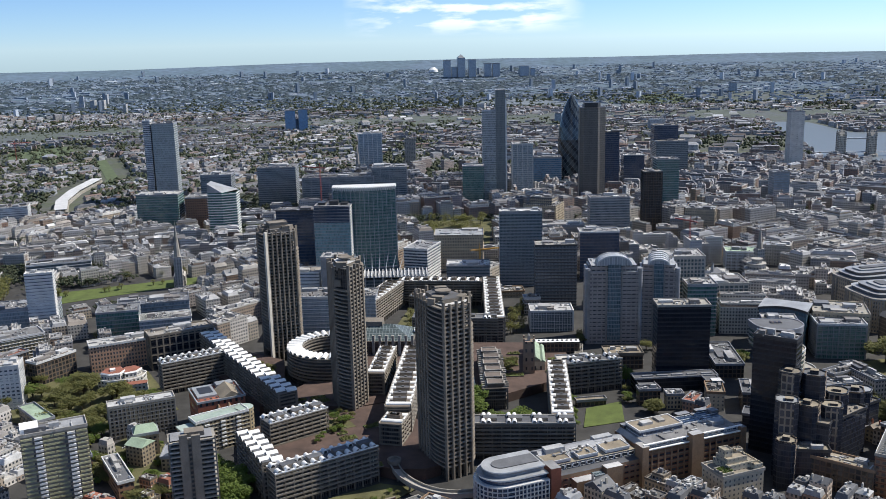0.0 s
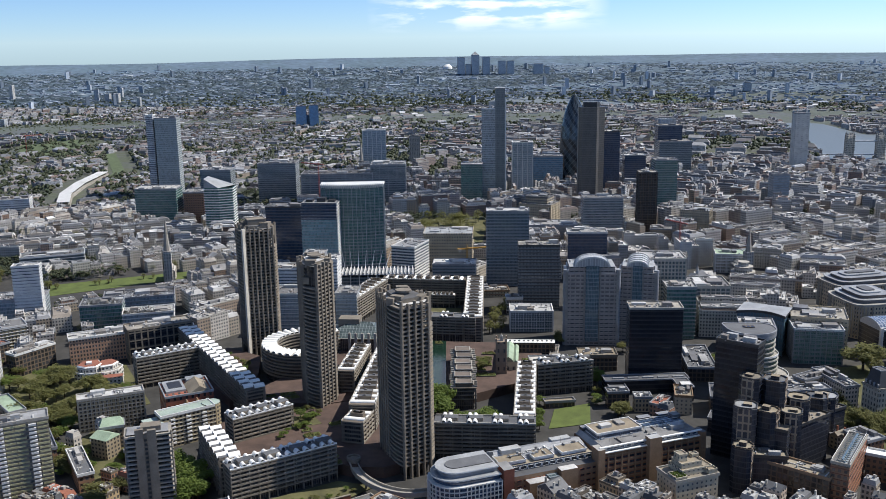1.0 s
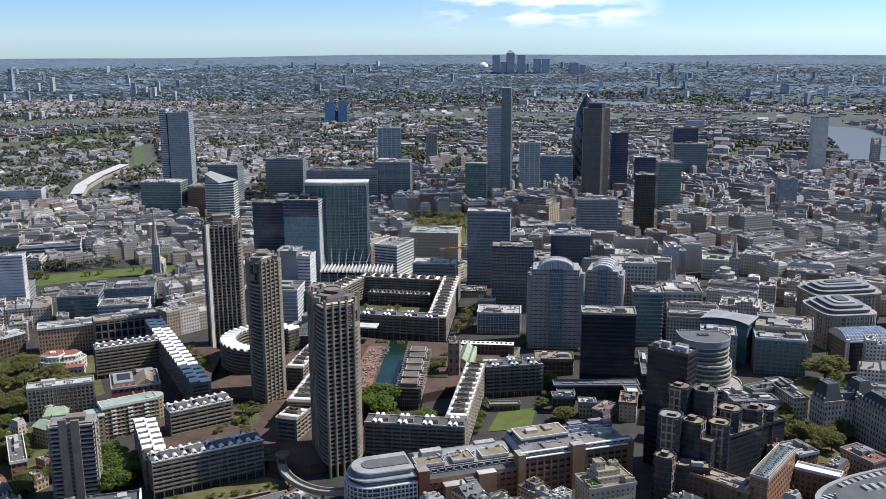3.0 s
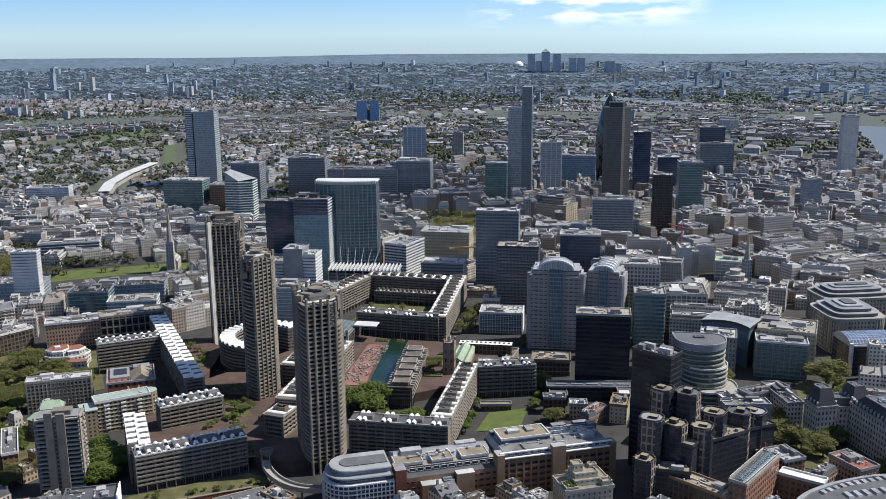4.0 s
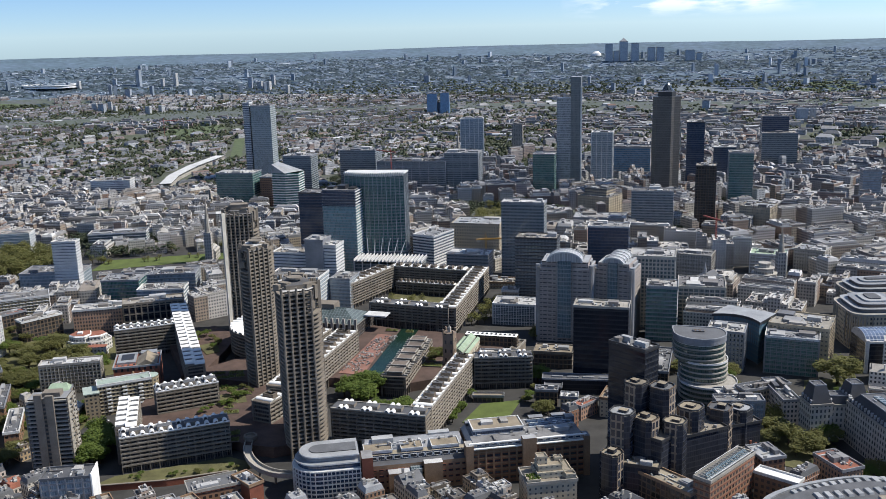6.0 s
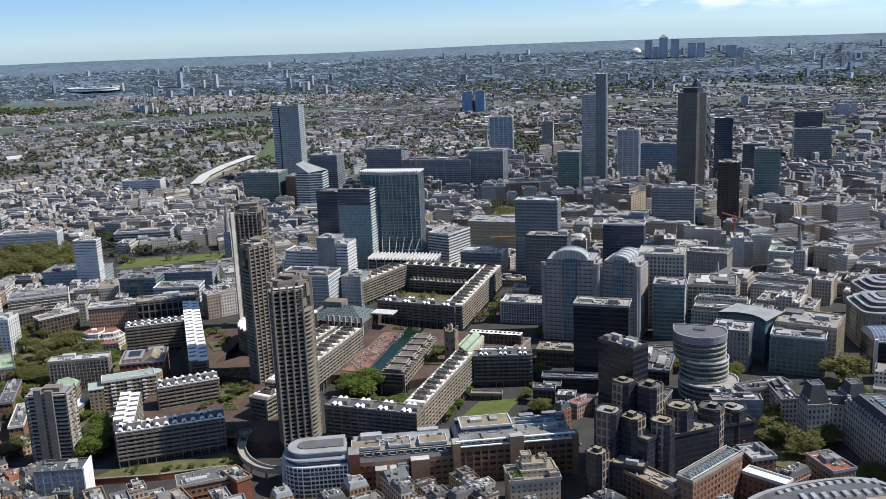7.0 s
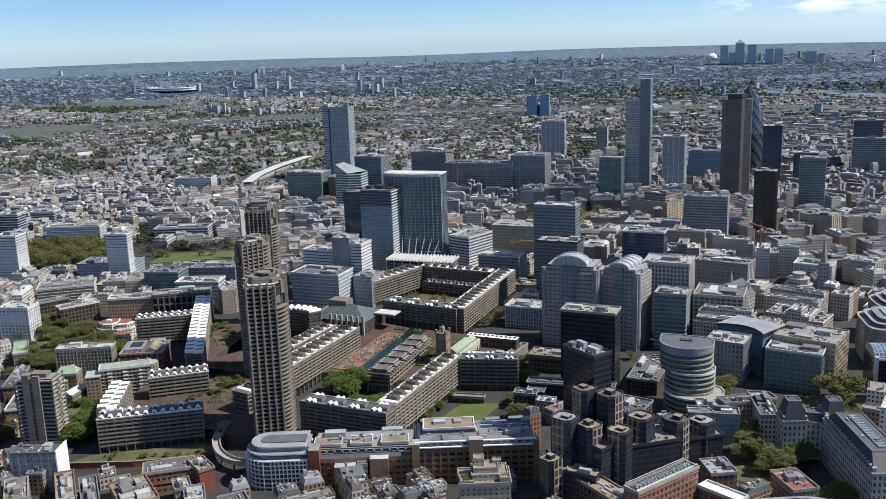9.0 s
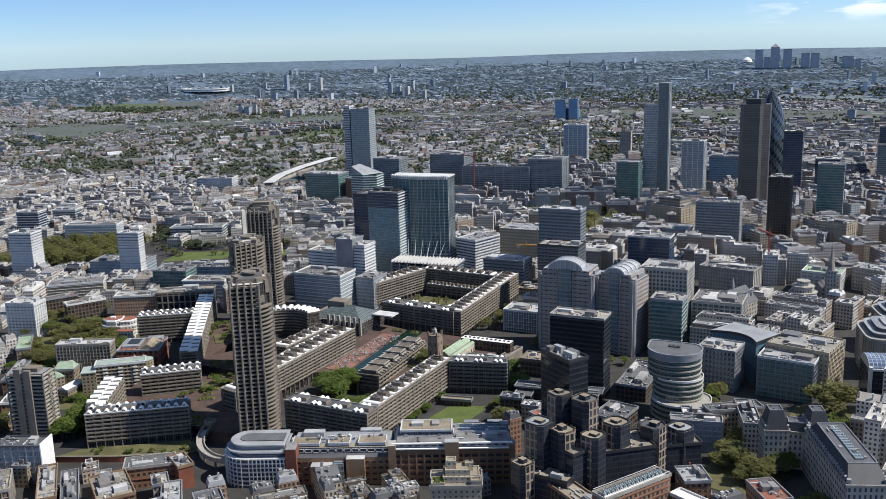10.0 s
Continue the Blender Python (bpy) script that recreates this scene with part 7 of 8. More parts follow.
def spire(x, y, base, top, label):
    t = thing("church", x, y, 0.3, label, "church")
    q = Geo()
    q.box(0, 0, 9, 9, 0, base)
    part("bell_tower", q, [STONE], t)
    q = Geo()
    q.prism(oval(4, 4, 8), base, top, 0, 0, True, False, 0.04)
    part("spire", q, [CONCRETE_LIGHT], t)
    q = Geo()
    q.box(0, 18, 14, 26, 0, 13)
    q.gable(0, 18, 26, 14, 13, 6, math.pi / 2)
    part("nave", q, [STONE], t)
    claim(x, y + 8, 20, 46)


spire(-403, 1085, 40, 84, "stone church with a tall white spire")
spire(-330, 2020, 30, 75, "stone church with a tapering pale steeple")
spire(300, 1130, 34, 62, "stone church with a slim dark steeple")


def river_bridge():
    t = thing("river_bridge", 810, 2262, radians(-4), "stone bridge with two turreted towers across the river", "bridge")
    for x in (-34, 34):
        q = Geo()
        q.box(x, 0, 17, 17, 0, 48)
        for sx in (-1, 1):
            for sy in (-1, 1):
                q.prism(oval(2.6, 2.6, 8, x + sx * 7.5, sy * 7.5), 0, 54)
                q.prism(oval(2.8, 2.8, 8, x + sx * 7.5, sy * 7.5), 54, 62, 0, 0, True, False, 0.05)
        q.gable(x, 0, 15, 15, 48, 13, 0, 0, 5)
        part("bridge_tower", q, [STONE, SLATE], t)
        q = Geo()
        q.prism(oval(14, 24, 12, x, 0), 0, 6)
        part("bridge_pier", q, [CONCRETE_LIGHT], t)
    for z, h in ((9, 1.5), (40, 2.5)):
        q = Geo()
        q.box(0, 0, 68 if z > 20 else 240, 10, z, z + h, 0, 0, 0, True)
        part("deck" if z < 20 else "high_walkway", q, [LEADROOF], t)


river_bridge()


def crane(x, y, base, mast, jib, yaw, mat, label):
    t = thing("tower_crane", x, y, yaw, label, "crane", "", base)
    q = Geo()
    for sx in (-0.7, 0.7):
        for sy in (-0.7, 0.7):
            q.box(sx, sy, 0.3, 0.3, 0, mast)
    for i in range(int(mast / 3)):
        q.box(0, 0, 1.7, 1.7, 3 * i, 3 * i + 0.3, 0, 0, 0, True)
        for sy in (-0.7, 0.7):
            q.face([(-0.7, sy, 3 * i), (-0.45, sy, 3 * i), (0.7, sy, 3 * i + 3), (0.45, sy, 3 * i + 3)])
    part("mast", q, [mat], t)
    q = Geo()
    q.box(jib / 2 - 6, 0, jib + 12, 1.4, mast - 2, mast - 0.4, 0, 0, 0, True)
    part("jib", q, [mat], t)
    q = Geo()
    q.box(-9, 0, 4, 2.6, mast - 4.5, mast - 1.5, 0, 0, 0, True)
    part("counterweight", q, [CONCRETE_LIGHT], t)
    q = Geo()
    q.prism(oval(0.7, 0.7, 6), mast, mast + 7, 0, 0, True, False, 0.2)
    part("apex", q, [mat], t)


REDMETAL = plain("red_crane_paint", [(0.36, 0.085, 0.065)], 0.5)
YELLOWMETAL = plain("yellow_crane_paint", [(0.60, 0.32, 0.05)], 0.5)
crane(228, 1190, 0, 58, 26, 2.2, REDMETAL, "red tower crane over a building site")
crane(-37, 1105, 0, 42, 30, 0.4, YELLOWMETAL, "yellow tower crane beside the dark slab")
crane(-320, 1560, 0, 84, 40, 2.6, REDMETAL, "red tower crane over the groundscraper")
crane(-1250, 2300, 0, 60, 40, 0.7, REDMETAL, "red tower crane over the low town")
crane(570, 1955, 128, 22, 30, 1.1, WHITEPANEL, "pale crane on top of a concrete core")
crane(586, 1948, 128, 26, 26, 2.4, WHITEPANEL, "pale crane on top of a concrete core")

for n, (px, py) in enumerate(((-917, 8960), (-3610, 4794))):
    X, Y, Z, s = far(px, py)
    t = thing("stadium" if n else "exhibition_dome", X, Y, 0.2, "far white ring of a sports stadium" if n else "far white tented exhibition dome", "stadium" if n else "dome", "", Z)
    q = Geo()
    if n:
        q.prism(oval(165 * s, 120 * s, 32), 0, 9 * s, 0, 0)
        q.prism(oval(150 * s, 108 * s, 32), 9 * s, 13 * s, 1, 1)
        q.rim(oval(168 * s, 123 * s, 32), 20 * s, 13 * s, 17 * s, 0)
    else:
        q.prism(oval(46 * s, 46 * s, 24), 0, 20 * s, 0, 0, True, False, 0.9)
        q.prism(oval(41 * s, 41 * s, 24), 20 * s, 40 * s, 0, 0, True, False, 0.4)
    part("shell", q, [VAULT, DUSK], t)


# ---- curved footbridge and shrubs of the estate ----
def footbridge():
    t = thing("footbridge", -60, 562, 0.0, "curved concrete footway wrapping a tower's foot", "bridge")
    keys = [(-84, 594), (-80, 586), (-74, 572), (-65, 560), (-54, 551), (-42, 546), (-30, 546), (-18, 551), (-8, 561)]
    pts = []
    for i in range(1, len(keys) - 2):
        p0, p1, p2, p3 = (Vector(k) for k in keys[i - 1:i + 3])
        for n in range(5):
            u = n / 5
            pts.append(0.5 * (2 * p1 + (p2 - p0) * u + (2 * p0 - 5 * p1 + 4 * p2 - p3) * u * u + (3 * p1 - p0 - 3 * p2 + p3) * u ** 3))
    side = []
    for a, b in zip(pts, pts[1:] + pts[-1:]):
        e = (b - a) if (b - a).length > 1e-6 else side[-1][0]
        e = e.normalized()
        side.append((e, Vector((-e.y, e.x))))

    def ribbon(name, lo, hi, z0, z1, label=""):
        q = Geo()
        ring = [[(p.x + 60 + n.x * o, p.y - 562 + n.y * o, z) for o, z in ((lo, z0), (hi, z0), (hi, z1), (lo, z1))] for p, (e, n) in zip(pts, side)]
        for a, b in zip(ring, ring[1:]):
            for i in range(4):
                k = (i + 1) % 4
                q.face([a[i], b[i], b[k], a[k]])
        q.face(ring[0])
        q.face(ring[-1][::-1])
        return part(name, q, [CONCRETE_LIGHT], t, label)

    ribbon("deck", -2.4, 2.4, 6.4, 7.6)
    ribbon("parapet", -2.9, -2.3, 6.0, 9.2)
    ribbon("parapet", 2.3, 2.9, 6.0, 9.2)
    for p in pts[3::6]:
        q = Geo()
        q.prism(oval(0.8, 0.8, 10, p.x + 60, p.y - 562), 0, 6.4)
        part("column", q, [CONCRETE], t)
    q = Geo()
    q.prism(oval(4.2, 4.2, 20, -20, 26), 0, 10.2, 0, 0)
    q.rim(oval(4.8, 4.8, 20, -20, 26), 0.9, 9.4, 11.4)
    part("stair_drum", q, [CONCRETE], t)



footbridge()


# ---- the rest of the city ----
def in_view(x, y, slack=0.05):
    """Inside the wedge of land that the flight looks over."""
    a0 = math.atan2(x - 380, y - 87 + 60)
    a1 = math.atan2(x - 0, y + 60)
    return a1 < radians(22 + 4) and a0 > radians(-52 - 5) and y > 330


rnd = random.Random(11)
RIVER = [(868, 3380), (965, 3190), (990, 2800), (1250, 2780), (1900, 2700), (1900, 1850), (800, 1960), (714, 2178), (745, 2360), (815, 2900)]


def inside(x, y, poly):
    hit = False
    for (x0, y0), (x1, y1) in zip(poly, poly[1:] + poly[:1]):
        if (y0 > y) != (y1 > y) and x < (x1 - x0) * (y - y0) / (y1 - y0) + x0:
            hit = not hit
    return hit


def free(x, y, w, d, yaw):
    c, s = math.cos(yaw), math.sin(yaw)
    for i in (-0.5, 0, 0.5):
        for j in (-0.5, 0, 0.5):
            px, py = x + i * w * c - j * d * s, y + i * w * s + j * d * c
            if is_taken(px, py) or inside(px, py, RIVER):
                return False
    return True


# districts, each with its own street grid
seeds = []
for i in range(75):
    for _ in range(40):
        p = (rnd.uniform(-2600, 1150), rnd.uniform(380, 3900))
        if in_view(*p) and all(math.dist(p, q[:2]) > (150 if p[1] < 1500 else 300) for q in seeds):
            seeds.append((*p, radians(rnd.uniform(-50, -36) if p[1] < 640 and p[0] > -190 else rnd.uniform(-38, 38) if p[0] > -150 else rnd.uniform(5, 70)), rnd.uniform(0.85, 1.2), rnd.random()))
            break


def nearest(x, y):
    return min(range(len(seeds)), key=lambda n: (seeds[n][0] - x) ** 2 + (seeds[n][1] - y) ** 2)


lots = []
for si, (sx, sy, yaw, k, style) in enumerate(seeds):
    c, s = math.cos(yaw), math.sin(yaw)
    low = sy > 1650 or sx < -330 and sy > 1100
    bw, bd, street = (46 * k, 32 * k, 8.5) if not low else (34 * k, 27 * k, 8.5)
    if sy < 560 or sx < -260 and sy < 760:
        bw, bd, street = 36 * k, 24 * k, 7.5
    for i in range(-30, 31):
        for j in range(-34, 35):
            ox, oy = i * (bw + street) + (j % 2) * 17, j * (bd + street)
            x, y = sx + ox * c - oy * s, sy + ox * s + oy * c
            if not in_view(x, y) or y > 3950 or nearest(x, y) != si:
                continue
            if sy > 1650 and sx < -300 and style < 0.09:
                if rnd.random() < 0.9:
                    continue
            if low and y > 1600 and rnd.random() < (0.34 if x < -250 else 0.12):
                continue
            if sy > 1650 and 0.16 < style < 0.34:
                # slab flats and sheds standing apart
                if (i + j) % 2 == 0:
                    w, d = (bw * 0.9, rnd.uniform(10, 13)) if rnd.random() < 0.7 else (bw * 0.95, bd * 0.8)
                    if free(x, y, w, d, yaw):
                        lots.append((x, y, w, d, yaw))
                continue
            if low and rnd.random() < 0.5:
                # two rows of terraced houses, backs to the gardens
                for side in (-1, 1):
                    lx, ly = ox, oy + side * (bd * 0.5 - 4.5)
                    px, py = sx + lx * c - ly * s, sy + lx * s + ly * c
                    if free(px, py, bw, 9, yaw):
                        lots.append((px, py, bw - 0.4, rnd.uniform(8, 10), yaw))
                continue
            city = not low and sy > 640 and sx > -330
            n = rnd.choice((1, 1, 2, 2, 3)) if city else rnd.choice((2, 3, 3, 4))
            cuts = sorted([0, 1] + [(q + rnd.uniform(-0.2, 0.2)) / n for q in range(1, n)])
            for a, b in zip(cuts, cuts[1:]):
                for side in ((0,) if rnd.random() < (0.75 if city else 0.35) else (-1, 1)):
                    w = bw * (b - a) - 0.4
                    d = bd - 0.4 if side == 0 else bd * 0.5 - rnd.uniform(0.3, 3.0)
                    lx, ly = ox + (a + b - 1) * bw / 2, oy + side * bd * 0.25
                    px, py = sx + lx * c - ly * s, sy + lx * s + ly * c
                    if free(px, py, w, d, yaw):
                        lots.append((px, py, w, d, yaw))


def height_at(x, y):
    if x < -200 and y < 760:
        return rnd.uniform(7, 15)
    if y < 620:
        return rnd.uniform(10, 19)
    if x < -320 and y < 1500:
        return rnd.uniform(12, 24)
    if y < 1500:
        return rnd.choice((12, 16, 18, 21, 23, 25, 27, 30, 35)) + rnd.uniform(-1, 1)
    if y < 2100 and x > -350:
        return rnd.uniform(16, 34)
    return rnd.choice((7, 8, 9, 10, 12, 14, 16))


def massing(r, w, d, h, pale=False):
    """Wings of one street building: (x, y, w, d, height, roof kind)."""
    pick = r.random()
    if pale and 0.58 < pick < 0.8:
        pick = r.uniform(0, 0.58)
    small = min(w, d)
    if pick < 0.17 and small > 15:
        t = small * r.uniform(0.26, 0.34)
        dh = r.choice((0, 0, 3.4, -3.4))
        return [(0, -d / 2 + t / 2, w, t, h, "flat"), (0, d / 2 - t / 2, w, t, h + dh, "flat"), (-w / 2 + t / 2, 0, t, d - 2 * t, h - 0.4, "flat"), (w / 2 - t / 2, 0, t, d - 2 * t, h - 0.4 + max(0, dh), r.choice(("flat", "gable")))]
    if pick < 0.34 and small > 11:
        t, e = d * r.uniform(0.42, 0.6), w * r.uniform(0.35, 0.6)
        sx = r.choice((-1, 1))
        return [(0, -d / 2 + t / 2, w, t, h, r.choice(("flat", "mansard"))), (sx * (w - e) / 2, t / 2, e, d - t, h - r.choice((0.5, 3.4, 6.8)), "flat"), (-sx * e / 2, t / 2, w - e, d - t, h * r.uniform(0.3, 0.6), "flat")]
    if pick < (0.5 if pale else 0.55) and small > 10:
        e = r.uniform(2.0, 3.6)
        out = [(0, 0, w, d, h - 3.4, "flat"), (r.uniform(-0.6, 0.6), r.uniform(-0.6, 0.6), w - 2 * e, d - 2 * e, h, "flat")]
        if small > 16 and r.random() < 0.6:
            out.append((r.uniform(-1, 1), r.uniform(-1, 1), w - 4 * e, d - 4 * e, h + 3.2, "flat"))
        return out
    if pick < 0.70:
        return [(0, 0, w, d, h, "mansard")]
    if pick < 0.84 and small < 17:
        if max(w, d) > 18:
            n = 2 if max(w, d) < 26 else 3
            if w > d:
                return [(-w / 2 + w * (i + 0.5) / n, 0, w / n, d, h + r.choice((0, -1.5, 1.2)), r.choice(("gable", "gable", "flat"))) for i in range(n)]
            return [(0, -d / 2 + d * (i + 0.5) / n, w, d / n, h + r.choice((0, -1.5, 1.2)), r.choice(("gable", "gable", "flat"))) for i in range(n)]
        return [(0, 0, w, d, h, "gable")]
    cut = w * r.uniform(-0.2, 0.2)
    return [(-w / 4 + cut / 2, 0, w / 2 + cut, d, h, "flat"), (w / 4 + cut / 2, 0, w / 2 - cut, d * r.uniform(0.8, 1.0), h - r.choice((1.2, 3.6, 5.0)), "flat")]


def wing(body, trim, r, x, y, w, d, h, kind, z0=0.0, roof=1, clut=1, rich=1.0, cope=0):
    """One wing: walls, roof, parapet, and its roof plant. trim and clut take the small pieces."""
    if kind == "gable":
        lw, ld = max(w, d), min(w, d)
        body.box(x, y, w, d, z0, h, 0, 0, 1)
        trim.gable(x, y, lw + 0.5, ld + 0.5, h, ld * r.uniform(0.24, 0.36), 0 if w > d else math.pi / 2, roof, ld * r.choice((0, 0, 0.35)))
        for _ in range(int(1 + lw / 9 * rich)):
            o = r.uniform(-0.45, 0.45) * lw
            px, py = (x + o, y + r.choice((-0.3, 0.3)) * d) if w > d else (x + r.choice((-0.3, 0.3)) * w, y + o)
            trim.box(px, py, 0.9, 1.5, h, h + ld * 0.3 + 1.4, 0, clut, clut)
        return
    if kind == "mansard":
        body.box(x, y, w, d, z0, h - 3.2, 0, 0, 1)
        trim.box(x, y, w - 0.6, d - 0.6, h - 3.2, h, 0, roof, roof, False, 0.84)
        w, d = w * 0.8, d * 0.8
        z = h
    else:
        body.box(x, y, w, d, z0, h, 0, 0, 1)
        z = h
    if kind == "flat" and min(w, d) > 3:
        trim.rim(rect(x, y, w + 0.3, d + 0.3), 0.45, h - 0.5, h + 0.9, cope)
    if min(w, d) < 3.2:
        return
    area = w * d
    for _ in range(min(4, int(r.uniform(0.3, 1.3) + area / 160))):
        pw, pd = (r.uniform(0.1, 0.28) * w, r.uniform(0.1, 0.3) * d) if area > 170 else (r.uniform(1.0, 2.6), r.uniform(1.0, 2.6))
        px, py = x + r.uniform(-0.5, 0.5) * (w - pw - 1.5), y + r.uniform(-0.5, 0.5) * (d - pd - 1.5)
        trim.box(px, py, pw, pd, z, z + r.uniform(1.2, 3.4), 0, clut, clut)
    for _ in range(int(rich * min(22, 2 + area / 26))):
        px, py = x + r.uniform(-0.44, 0.44) * w, y + r.uniform(-0.44, 0.44) * d
        what = r.random()
        if what < 0.55:
            trim.box(px, py, r.uniform(0.7, 2.2), r.uniform(0.7, 2.6), z, z + r.uniform(0.5, 1.7), 0, clut, clut)
        elif what < 0.85:
            a, b2 = (r.uniform(2.5, max(2.6, w * 0.35)), 0.6) if r.random() < 0.5 else (0.6, r.uniform(2.5, max(2.6, d * 0.35)))
            trim.box(px, py, a, b2, z, z + r.uniform(0.5, 1.1), 0, clut, clut)
        else:
            trim.prism(oval(0.8, 0.8, 6, px, py), z, z + r.uniform(0.8, 2.0), clut, clut)


# small houses, workshops and stores packed between the street blocks near by
infill = []
c, s = math.cos(radians(-42)), math.sin(radians(-42))
for i in range(-32, 33):
    for j in range(-20, 21):
        ox, oy = i * 13.5 + (j % 2) * 5 + rnd.uniform(-1, 1), j * 12.5 + rnd.uniform(-0.6, 0.6)
        x, y = 40 + ox * c - oy * s, 500 + ox * s + oy * c
        w, d = rnd.uniform(9, 13), rnd.uniform(9, 11.6)
        if i % 5 == 0 or not in_view(x, y) or y > 640 or y < 400 or math.hypot(x - 200, y - 30) > 660 or not free(x, y, w + 1, d + 1, radians(-42)):
            continue
        if any(math.hypot(x - p[0], y - p[1]) < 0.5 * (max(p[2], p[3]) + max(w, d)) + 1 for p in lots):
            continue
        infill.append((x, y, w, d, radians(-42)))
near = infill[:120] + sorted((p for p in lots if p[1] < 1500), key=lambda p: (p[0] - 150) ** 2 + p[1] ** 2)
single, joined = near[:300], near[300:] + [p for p in lots if p[1] >= 1500]
OLDFELT = plain("old_felt_roof", [(0.12, 0.118, 0.115), (0.19, 0.175, 0.155), (0.26, 0.235, 0.20), (0.15, 0.145, 0.14), (0.34, 0.33, 0.31), (0.21, 0.21, 0.215)], 0.9, stain=0.5)
KINDS = {"flat": "street building with a flat cluttered roof and parapets", "mansard": "street building under a slate mansard roof with plant", "gable": "street building under pitched roofs with chimneys"}
for n, (x, y, w, d, yaw) in enumerate(single):
    h = height_at(x, y)
    wings = massing(rnd, w, d, h, x > -180 and y > 640)
    first = wings[0][5]
    t = thing("city_building", x, y, yaw, KINDS[first], "building", "street blocks")
    body, crest, bits, course = Geo(), Geo(), Geo(), Geo()
    for wx, wy, ww, wd, wh, kind in wings:
        sub = Geo()
        wing(body, sub, rnd, wx, wy, ww, wd, wh, kind, 0.0, 0, 1, 1.5)
        lead = (wx, wy, ww, wd, wh, kind) == wings[0]
        for k in range(len(sub.f)):
            q, slot = (bits, 0) if sub.m[k] else (crest, 0) if lead else (body, 2)
            q.face([sub.v[i] for i in sub.f[k]], None, slot)
        if y < 900:
            for i in range(1, int(wh / 3.6)):
                course.box(wx, wy, ww + 0.24, wd + 0.24, 3.6 * i - 0.3, 3.6 * i - 0.02, 0, 0, 0, True)
    close = y < 640
    edge = (BROWNCONC if close and n % 3 else COPING) if first == "flat" else SLATE if n % 3 else TILE if x < -150 else LEADROOF
    part("wall", body, [WALLS, OLDFELT if close else ROOFS, edge], t)
    part("parapet" if first == "flat" else "roof", crest, [edge], t)
    if bits.f:
        tagged(part("roof_plant", bits, [PLANT_I], t), kind="stuff")
    if course.f:
        tagged(part("string_course", course, [COPING], t), kind="stuff")


def town(name, items, label, roofs, walls):
    q = Geo()
    r = random.Random(5)
    for x, y, w, d, yaw in items:
        h = height_at(x, y)
        X, Y, Z, s = far(x, y)
        g = Geo()
        if y > 2300 or y > 1700 and x < -350:
            kind = "gable" if r.random() < 0.55 else "flat"
            g.box(0, 0, w, d, -3, h, 0, 0, 1)
            if kind == "gable":
                lw, ld = max(w, d), min(w, d)
                g.gable(0, 0, lw, ld, h, ld * 0.27, 0 if w > d else math.pi / 2, 1, ld * 0.3 * r.randint(0, 1))
            for _ in range(r.randint(1, 3)):
                g.box(r.uniform(-0.4, 0.4) * w, r.uniform(-0.4, 0.4) * d, r.uniform(1.0, 3.4), r.uniform(1.0, 3.4), h, h + r.uniform(1.0, 3.0), 0, 1, 1)
        else:
            for wx, wy, ww, wd, wh, kind in massing(r, w, d, h, x > -260):
                wing(g, g, r, wx, wy, ww, wd, wh, kind, -3.0, 1, 1, 0.3 if y < 375 else 0.8 if y < 1150 else 0.45 if y < 1500 else 0.12, 2)
        c, sn = math.cos(yaw), math.sin(yaw)
        b = len(q.v)
        q.v.extend([(X + (vx * c - vy * sn) * s, Y + (vx * sn + vy * c) * s, Z + vz * s) for vx, vy, vz in g.v])
        q.f.extend([tuple(b + i for i in f) for f in g.f])
        q.uv.extend(g.uv)
        q.m.extend(g.m)
    ob = new(name, q.mesh(name, [walls, roofs, COPING_I]))
    return tagged(ob, label, "buildings", kind="stuff")


town("city_blocks", [p for p in joined if p[1] < 1500], "dense grey and brown city office roofs", ROOFS_I, WALLS_I)
town("town_blocks", [p for p in joined if p[1] >= 1500], "low brown terraces and flat-roofed town blocks", TOWN_ROOFS, TOWN_WALLS)

# the city goes on under and behind the flight
r = random.Random(31)
under = []
for i in range(-9, 17):
    for j in range(-8, 11):
        x, y = i * 56 + (j % 2) * 14, j * 42 - 60
        if y > 372 or (in_view(x, y) and y > 330) or math.hypot(x - 200, y - 40) > 620:
            continue
        w, cut = 46 + r.uniform(-3, 2), r.uniform(0.35, 0.65)
        for f, e in ((0, cut), (cut, 1)):
            under.append((x + (f + e - 1) * w / 2, y, w * (e - f) - 0.6, 31 + r.uniform(-4, 1), r.uniform(-0.03, 0.03)))
town("street_blocks", under, "brick and stone street blocks with cluttered flat roofs", ROOFS_I, WALLS_I)

# far suburbs, their colours blued in place of haze
near_q, far_q = Geo(), Geo()
r = random.Random(8)
for _ in range(17000):
    a = radians(r.uniform(-58, 27))
    D = 3600 * (13200 / 3600) ** r.random()
    x, y = HUB[0] + D * math.sin(a), HUB[1] + D * math.cos(a)
    if y < 3950 or is_taken(x, y) or inside(x, y, RIVER):
        continue
    X, Y, Z, s = far(x, y)
    big = r.random()
    w, d, h = r.uniform(8, 30), r.uniform(7, 12), r.uniform(5, 9)
    flat = 0.7 if D < 5000 else 0.4
    if big > 0.992:
        w, d, h, flat = r.uniform(12, 20), r.uniform(12, 18), r.uniform(30, 55), 1.0
    elif big > 0.96:
        w, d, h = r.uniform(40, 110), r.uniform(20, 40), r.uniform(6, 10)
    k = 1 + max(0, D - 5000) / 9000
    if D > 10500:
        continue
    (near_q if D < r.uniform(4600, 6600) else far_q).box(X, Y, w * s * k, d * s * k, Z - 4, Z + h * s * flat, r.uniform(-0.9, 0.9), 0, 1)
